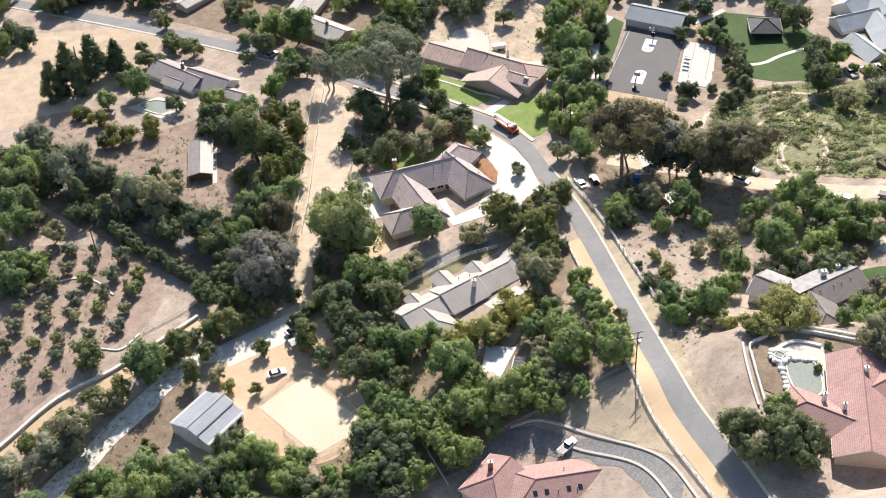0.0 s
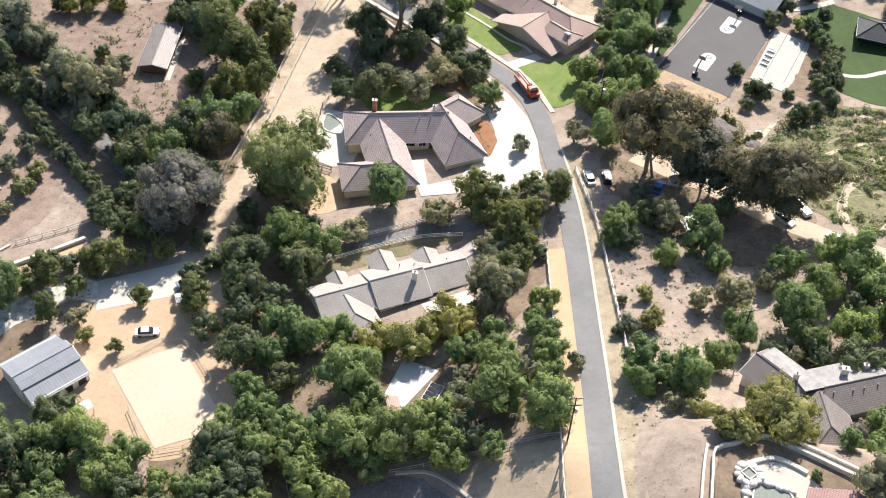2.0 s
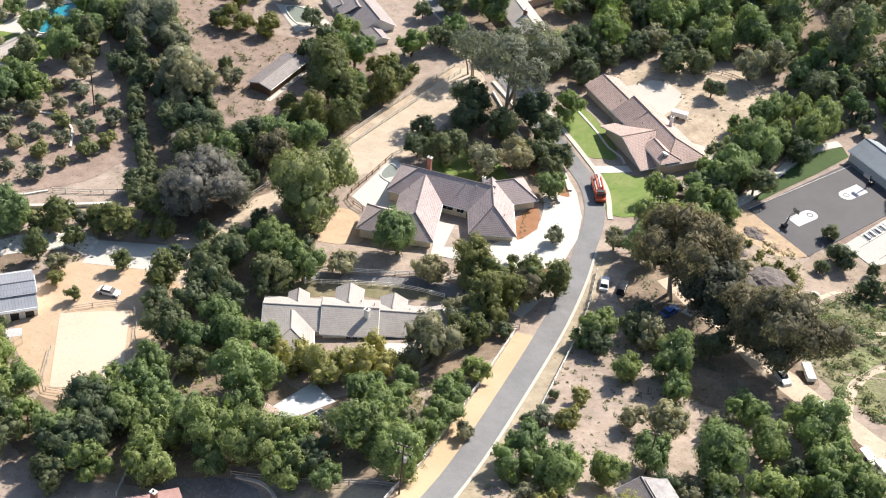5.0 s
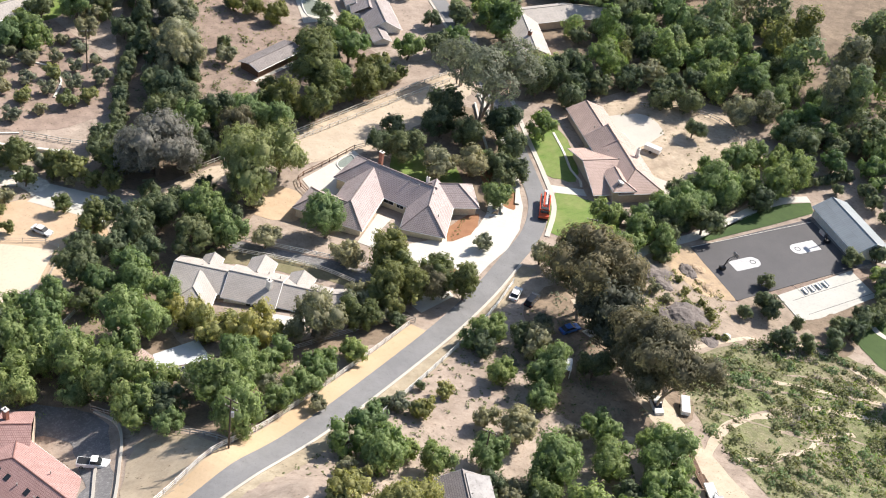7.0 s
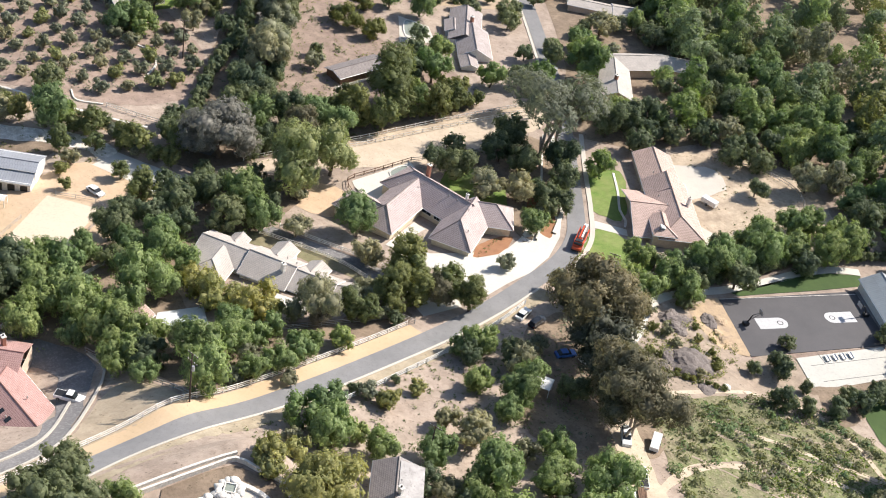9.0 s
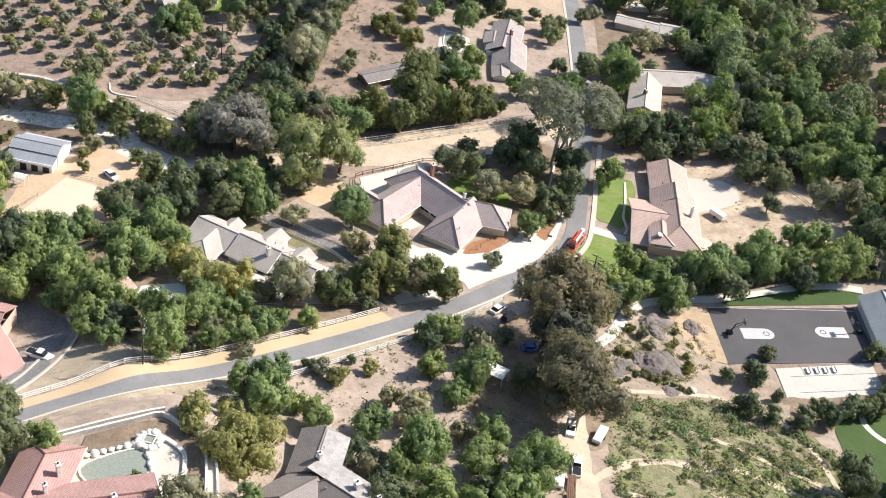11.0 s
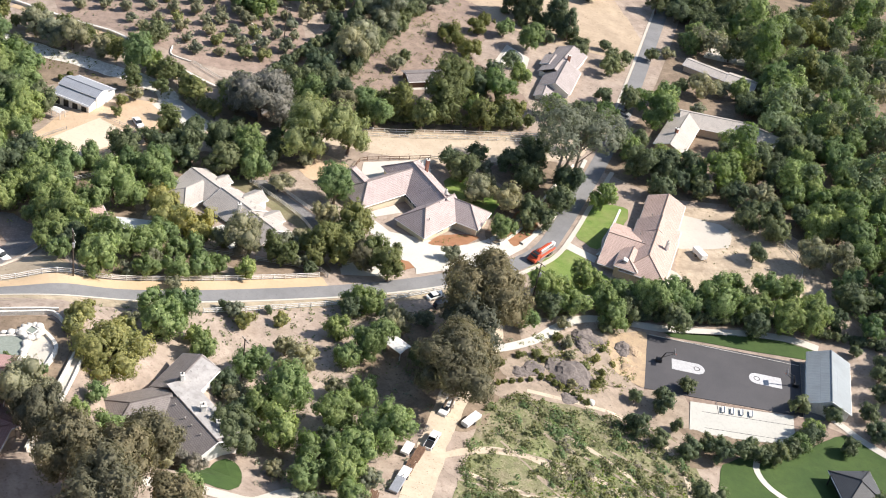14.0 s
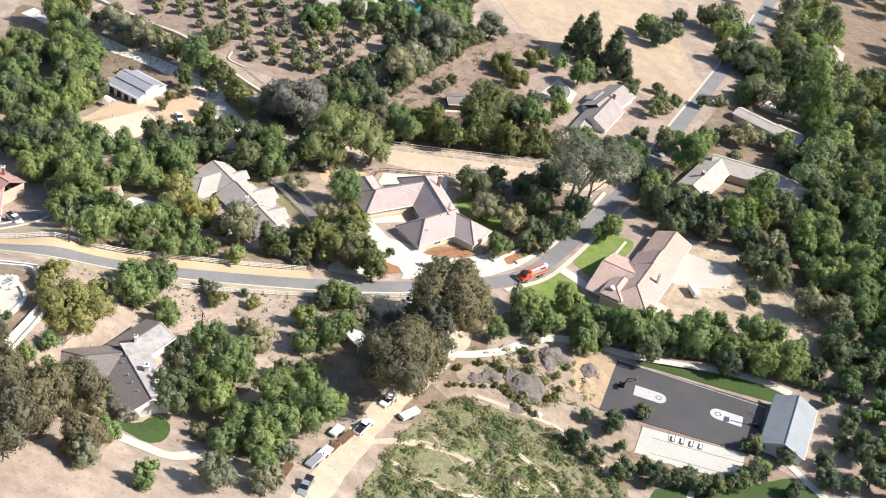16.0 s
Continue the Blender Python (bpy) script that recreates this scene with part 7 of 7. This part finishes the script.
# ---- pools ----
def basin(name, pts, z, mat, label, rim=0.35):
    line = curve(pts, 0.8, True)
    bm = bmesh.new()
    bm.faces.new([bm.verts.new((p.x, p.y, z - 0.12)) for p in line])
    for f in bm.faces:
        f.normal_update()
        if f.normal.z < 0:
            f.normal_flip()
    w = structure("pool_water", bm, M[mat], label, "water")
    c = sum(line, Vector((0, 0))) / len(line)
    bm = bmesh.new()
    n = len(line)
    inner = [bm.verts.new((p.x, p.y, z + 0.06)) for p in line]
    outer = [bm.verts.new((*(p + (p - c).normalized() * rim), z + 0.06)) for p in line]
    low_i = [bm.verts.new((p.x, p.y, z - 0.4)) for p in line]
    low_o = [bm.verts.new((v.co.x, v.co.y, z - 0.3)) for v in outer]
    for i in range(n):
        j = (i + 1) % n
        for a, b in ((inner, outer), (low_i, inner), (outer, low_o)):
            bm.faces.new((a[i], a[j], b[j], b[i]))
    bmesh.ops.recalc_face_normals(bm, faces=bm.faces)
    structure("pool_coping", bm, M["stone_white"], "white stone pool coping", "coping")


def stone(x, y, z, r, rng, root=None, mat="stone_white", flat=0.6):
    bm = bmesh.new()
    bmesh.ops.create_icosphere(bm, subdivisions=4 if r > 1.5 else 2, radius=r)
    off = Vector((rng.uniform(0, 50), rng.uniform(0, 50), 0))
    for v in bm.verts:
        d = v.co / r
        k = 1 + 0.4 * noise.noise(d * 1.1 + off) + (0.3 * abs(noise.noise(d * 2.6 + off)) - 0.14 * abs(noise.noise(d * 6 + off)) if r > 1.5 else 0)
        v.co = Vector((v.co.x * k * 1.25, v.co.y * k, v.co.z * k * flat))
    return bm


srng = random.Random(11)
basin("pool", ((57.2, -98.6), (57.8, -92.8), (60.6, -92.2), (63, -93.2), (63.4, -96.6), (62, -101.6), (58, -102.4)), PZ + 0.25, "water_grey", "still grey pool water")
for k in range(26):
    a = k * 0.42
    if k < 12:
        px, py, pz = 56.8 + 1.75 * math.cos(k * 0.55), -90.6 + 1.75 * math.sin(k * 0.55), PZ + 0.45
    elif k < 19:
        px, py, pz = 56.4 - (k - 12) * 0.12, -92.8 - (k - 12) * 1.3, PZ + 0.2
    else:
        px, py, pz = 58.9 + (k - 19) * 0.75, -91.5 - (k - 19) * 0.2, PZ + 0.2
    ob = link("boulder", stone(0, 0, 0, srng.uniform(0.5, 0.8), srng), M["stone_white"], True)
    ob.matrix_basis = pose(px, py, pz, 0, 0, srng.uniform(0, 360))
    tagged(ob, "white rounded boulder edging the pool", "stone", "boulders round the pool")
basin("spa", ((55.7, -90.6), (56.8, -91.7), (57.9, -90.6), (56.8, -89.5)), PZ + 0.75, "water_grey", "dark spa water", 0.25)
basin("pool", ((-139.5, 20), (-137, 29), (-133.5, 29.5), (-129.5, 22), (-131, 13.5), (-136, 13)), gz(-134, 21) + 0.35, "water", "bright turquoise pool water", 0.5)
basin("pool", ((-28, 9.5), (-28.2, 14.6), (-24.6, 12), (-23.8, 8.4)), gz(-26, 11) + 0.25, "water_grey", "grey-green pool water", 0.25)
basin("pool", ((-92, 64.5), (-87.5, 67), (-81.5, 63.6), (-83.6, 58.6)), gz(-86, 63) + 0.35, "water_grey", "dark covered pool", 0.4)

# ---- rocks on the bank ----
for px, py, r, fl, mt in ((61.0, 20.6, 4.3, 0.5, "rock"), (57.4, 17.6, 2.3, 0.45, "rock"), (47.8, 30.4, 3.1, 0.55, "rock"), (50.6, 28.4, 2.2, 0.5, "rock"), (51.8, 38.4, 2.3, 0.5, "rock"), (53.4, 40.6, 1.6, 0.5, "bare_rock"), (58.8, 35.8, 1.8, 0.5, "bare_rock"), (58.6, 11.8, 2.4, 0.4, "rock"), (60.0, 8.6, 1.6, 0.4, "rock"), (69.2, 16.4, 1.9, 0.3, "rock"), (56.0, 36.6, 1.3, 0.5, "bare_rock")):
    ob = link("boulder", stone(0, 0, 0, r, srng, None, mt, fl), M[mt], False)
    ob.matrix_basis = pose(px, py, gz(px, py) - r * fl * 0.25, 0, 0, srng.uniform(0, 360))
    tagged(ob, "weathered grey rock outcrop on the bank" if mt == "rock" else "buff sandstone outcrop on the bank", "rock", "rocks on the bank")
ob = link("boulder", stone(0, 0, 0, 0.8, srng), M["stone_white"], True)
ob.matrix_basis = pose(70.3, 21.6, gz(70.3, 21.6) + 0.3)
tagged(ob, "single white boulder on bare earth", "stone")

# ---- small buildings ----
def canopy(x, y, turn, l, w, h, mat, label):
    root = thing("canopy", pose(x, y, gz(x, y), 0, 0, turn), label, "canopy")
    bm = bmesh.new()
    roof_faces(bm, [((-l / 2, -w / 2, h), (l / 2, -w / 2, h), (l / 2, 0, h + 0.5), (-l / 2, 0, h + 0.5)), ((l / 2, w / 2, h), (-l / 2, w / 2, h), (-l / 2, 0, h + 0.5), (l / 2, 0, h + 0.5))], Vector((0, 0, 0)))
    g = bmesh.ops.extrude_face_region(bm, geom=bm.faces[:])["geom"]
    for v in g:
        if isinstance(v, bmesh.types.BMVert):
            v.co.z -= 0.06
    part("roof", bm, M[mat], root)
    for sx in (-l / 2 + 0.15, l / 2 - 0.15):
        for sy in (-w / 2 + 0.15, w / 2 - 0.15):
            part("post", boxed(sx - 0.06, sx + 0.06, sy - 0.06, sy + 0.06, -0.3, h), M["white"], root)
    return root


canopy(53, -17.6, 30, 5.2, 3.6, 2.5, "white", "white canopy on posts under trees")
canopy(-56.5, -77, 45, 3.0, 2.2, 2.2, "white", "small white feed shelter beside the barn")
canopy(-45, -48.2, 22, 4.4, 2.4, 1.6, "white", "low white stall beside the drive")
f = gz(-2, -74.8)
root = thing("garden_hut", pose(-2, -74.8, f), "small hut with a tan gable roof among pepper trees", "hut")
roof_bar(root, (-3.0, -71.8), (-0.8, -77.8), 2.3, f, f + 2.3, f + 3.3, "gg", 0.4, "roof_tan", "stucco_white")
root = thing("panel_rack", pose(5.4, -68.2, gz(5.4, -68.2), 0, 0, -19), "white rack of four dark glass panels beside a deck", "solar panels")
part("rack_frame", boxed(-1.35, 1.35, -2.2, 2.2, 0.35, 0.5, 0.02), M["white"], root)
for k in range(4):
    part("panel", boxed(-1.2, 1.2, -2.05 + k * 1.05, -1.15 + k * 1.05, 0.5, 0.58, 0.01), M["glass"], root, "dark glass panel")
    part("leg", rod(bmesh.new(), (-1.1 if k % 2 else 1.1, -1.9 + (k // 2) * 3.8, -0.6), (-1.1 if k % 2 else 1.1, -1.9 + (k // 2) * 3.8, 0.4), 0.06), M["grey_rail"], root)
f = gz(103.4, 68)
root = thing("gazebo", pose(103.4, 68, f), "dark pavilion with a slate grey hip roof", "pavilion")
roof_bar(root, (99, 68.8), (107.8, 67.2), 4.2, f + 2.4, f + 2.9, f + 5.0, "hh", 0.5, "roof_slate", "black")
for sx in (-4.2, 4.2):
    for sy in (-4, 4):
        part("post", boxed(sx - 0.12, sx + 0.12, sy - 0.12, sy + 0.12, -0.3, 2.9), M["black"], root)

# planting beds on the far side of the track
for k in range(5):
    p = Vector((108 + k * 2.4, -21 + k * 0.8))
    root = thing("planter", pose(p.x, p.y, gz(p.x, p.y), 0, 0, 25), "raised planting bed with dark rows", "planter", "planting beds")
    part("frame", boxed(-0.5, 0.5, -4, 4, -0.3, 0.35, 0.03), M["brown_wood"], root)
    part("plants", boxed(-0.42, 0.42, -3.9, 3.9, 0.3, 0.7, 0.1), M["leaf_D"], root)


# ---- scrub and ground plants, too many to count ----
def scrub(name, label, spots, mat, per, seed):
    """Low bushes of loose leaves, one mesh."""
    rng = np.random.default_rng(seed)
    out, soft = [], []
    for x, y, r in spots:
        k = max(10, int(per * r * r))
        d = rng.normal(size=(k, 3))
        d /= np.linalg.norm(d, axis=1)[:, None]
        d[:, 2] = np.abs(d[:, 2])
        sq = np.array([1 + 0.3 * rng.normal(), 1 + 0.3 * rng.normal(), 0.8])
        pos = np.array([x, y, gz(x, y)]) + d * r * sq * (1 - 0.5 * rng.random(k) ** 2)[:, None]
        nrm = d + rng.normal(size=(k, 3)) * 0.3
        nrm /= np.linalg.norm(nrm, axis=1)[:, None]
        t = np.cross(nrm, rng.normal(size=(k, 3)))
        t /= np.linalg.norm(t, axis=1)[:, None] + 1e-9
        b = np.cross(nrm, t)
        s = (0.13 + 0.07 * r) * (0.6 + 0.8 * rng.random(k))[:, None]
        out.append(np.stack([pos - t * s, pos + b * s * 0.7, pos + t * s, pos - b * s * 0.7], 1)[:, ::-1].reshape(-1, 3))
        up = nrm + np.array([0, 0, 0.5])
        soft.append(np.repeat(up / (np.linalg.norm(up, axis=1)[:, None] + 1e-9), 4, 0))
    v = np.concatenate(out)
    me = bpy.data.meshes.new(name)
    me.from_pydata(v.tolist(), [], np.arange(len(v)).reshape(-1, 4).tolist())
    me.materials.append(M[mat])
    me.polygons.foreach_set("use_smooth", [True] * len(me.polygons))
    me.normals_split_custom_set_from_vertices(np.concatenate(soft).tolist())
    return tagged(new(name, me), label, "shrubs", "", "stuff")


def spread(poly, count, r0, r1, rng, avoid=True, road=3.4):
    poly = list(poly)
    xs, ys = [p[0] for p in poly], [p[1] for p in poly]
    out = []
    guard = 0
    while len(out) < count and guard < count * 30:
        guard += 1
        x, y = rng.uniform(min(xs), max(xs)), rng.uniform(min(ys), max(ys))
        if inside(x, y, poly) and road_near(x, y) > road ** 2 and noise.noise(Vector((x * 0.12, y * 0.12, 3))) > rng.uniform(-0.7, 0.5):
            if avoid and any((x - a) ** 2 + (y - b) ** 2 < (c * 0.9) ** 2 for a, b, c in KEEP_CLEAR):
                continue
            out.append((x, y, r0 + (r1 - r0) * rng.random() ** 2))
    return out


q = random.Random(21)
HILL = ((70, -2), (67, 6), (72, 16), (76, 28), (86, 36), (112, 34), (140, 24), (150, -36), (108, -26), (88, -15))
scrub("hill_scrub", "grey-green scrub bushes over the hillside", spread(HILL, 950, 0.4, 1.8, q), "leaf_scrub", 40, 1)
scrub("hill_scrub", "green bushes over the hillside", spread(HILL, 480, 0.4, 1.7, q), "leaf_G", 40, 2)
scrub("hill_scrub", "pale grey bushes over the hillside", spread(HILL, 160, 0.4, 1.5, q), "leaf_S", 34, 22)
scrub("hill_grass", "bright green weeds on the hillside", spread(((96, -2), (90, 14), (96, 30), (112, 32), (140, 20), (140, -10), (110, -8)), 1900, 0.25, 0.7, q), "leaf_grass", 22, 3)
scrub("hill_grass", "small grey tufts on the hillside", spread(HILL, 2200, 0.15, 0.5, q), "leaf_scrub", 20, 21)
scrub("bank_scrub", "low shrubs between rocks", spread(((48, 12), (60, 12), (68, 16), (68, 30), (60, 38), (50, 36), (46, 24)), 200, 0.4, 1.4, q), "leaf_L", 26, 4)
scrub("slope_scrub", "scattered dry bushes on the pale slope", spread(((38, -48), (32, -8), (46, 4), (70, -26), (60, -46), (46, -76), (40, -80)), 420, 0.2, 0.8, q), "leaf_scrub", 24, 5)
scrub("paddock_scrub", "scattered dry tufts on the bare slope", spread(((-127, 60), (-60, 56), (-52, 4), (-74, 6), (-98, 17), (-119, 41)), 330, 0.3, 1.0, q), "leaf_scrub", 22, 6)
scrub("creek_scrub", "dry brush along the gravel drive", spread(((-120, -92), (-66, -40), (-58, -46), (-104, -98)), 200, 0.3, 1.0, q), "leaf_L", 22, 7)
scrub("garden_scrub", "low garden shrubs by the house", [(9.6 - 0.25 * k + q.uniform(-0.6, 0.6), 5.5 + 0.85 * k, q.uniform(0.3, 0.6)) for k in range(13)], "leaf_L", 40, 8)
scrub("garden_scrub", "low shrubs in the mulch bed", spread(((10.5, 25.8), (9, 31), (2, 36.5), (-4, 39.5), (-4, 34.5), (3, 28.5)), 40, 0.4, 1.1, q, False, 2.0), "leaf_G", 34, 9)
scrub("yard_weeds", "dry weeds in the back yard", spread(((2, 84), (8, 97), (30, 104), (46, 92), (40, 74), (30, 70), (18, 84)), 60, 0.25, 0.8, q, False), "leaf_scrub", 24, 10)
scrub("orchard_weeds", "pale green weeds between orchard rows", spread(((-150, 2), (-100, -2), (-84, -12), (-90, -40), (-122, -68), (-150, -60)), 700, 0.3, 1.0, q), "leaf_O", 14, 11)
scrub("understorey", "low bushes under the trees", spread(((-40, -95), (-24, -30), (-12, -60), (24, -76), (26, -48), (14, -50), (6, -62), (-4, -92)), 260, 0.5, 1.5, q), "leaf_G", 18, 12)
scrub("understorey", "low bushes under the gum trees", spread(((34, 14), (48, 12), (70, -8), (104, -40), (96, -60), (60, -46), (40, -20)), 220, 0.4, 1.4, q), "leaf_O", 18, 13)
scrub("understorey", "low bushes under the tree belt", spread(((-64, -20), (-44, -20), (-42, 52), (-52, 58), (-62, 30), (-118, 44), (-124, 30)), 240, 0.5, 1.5, q), "leaf_D", 18, 14)
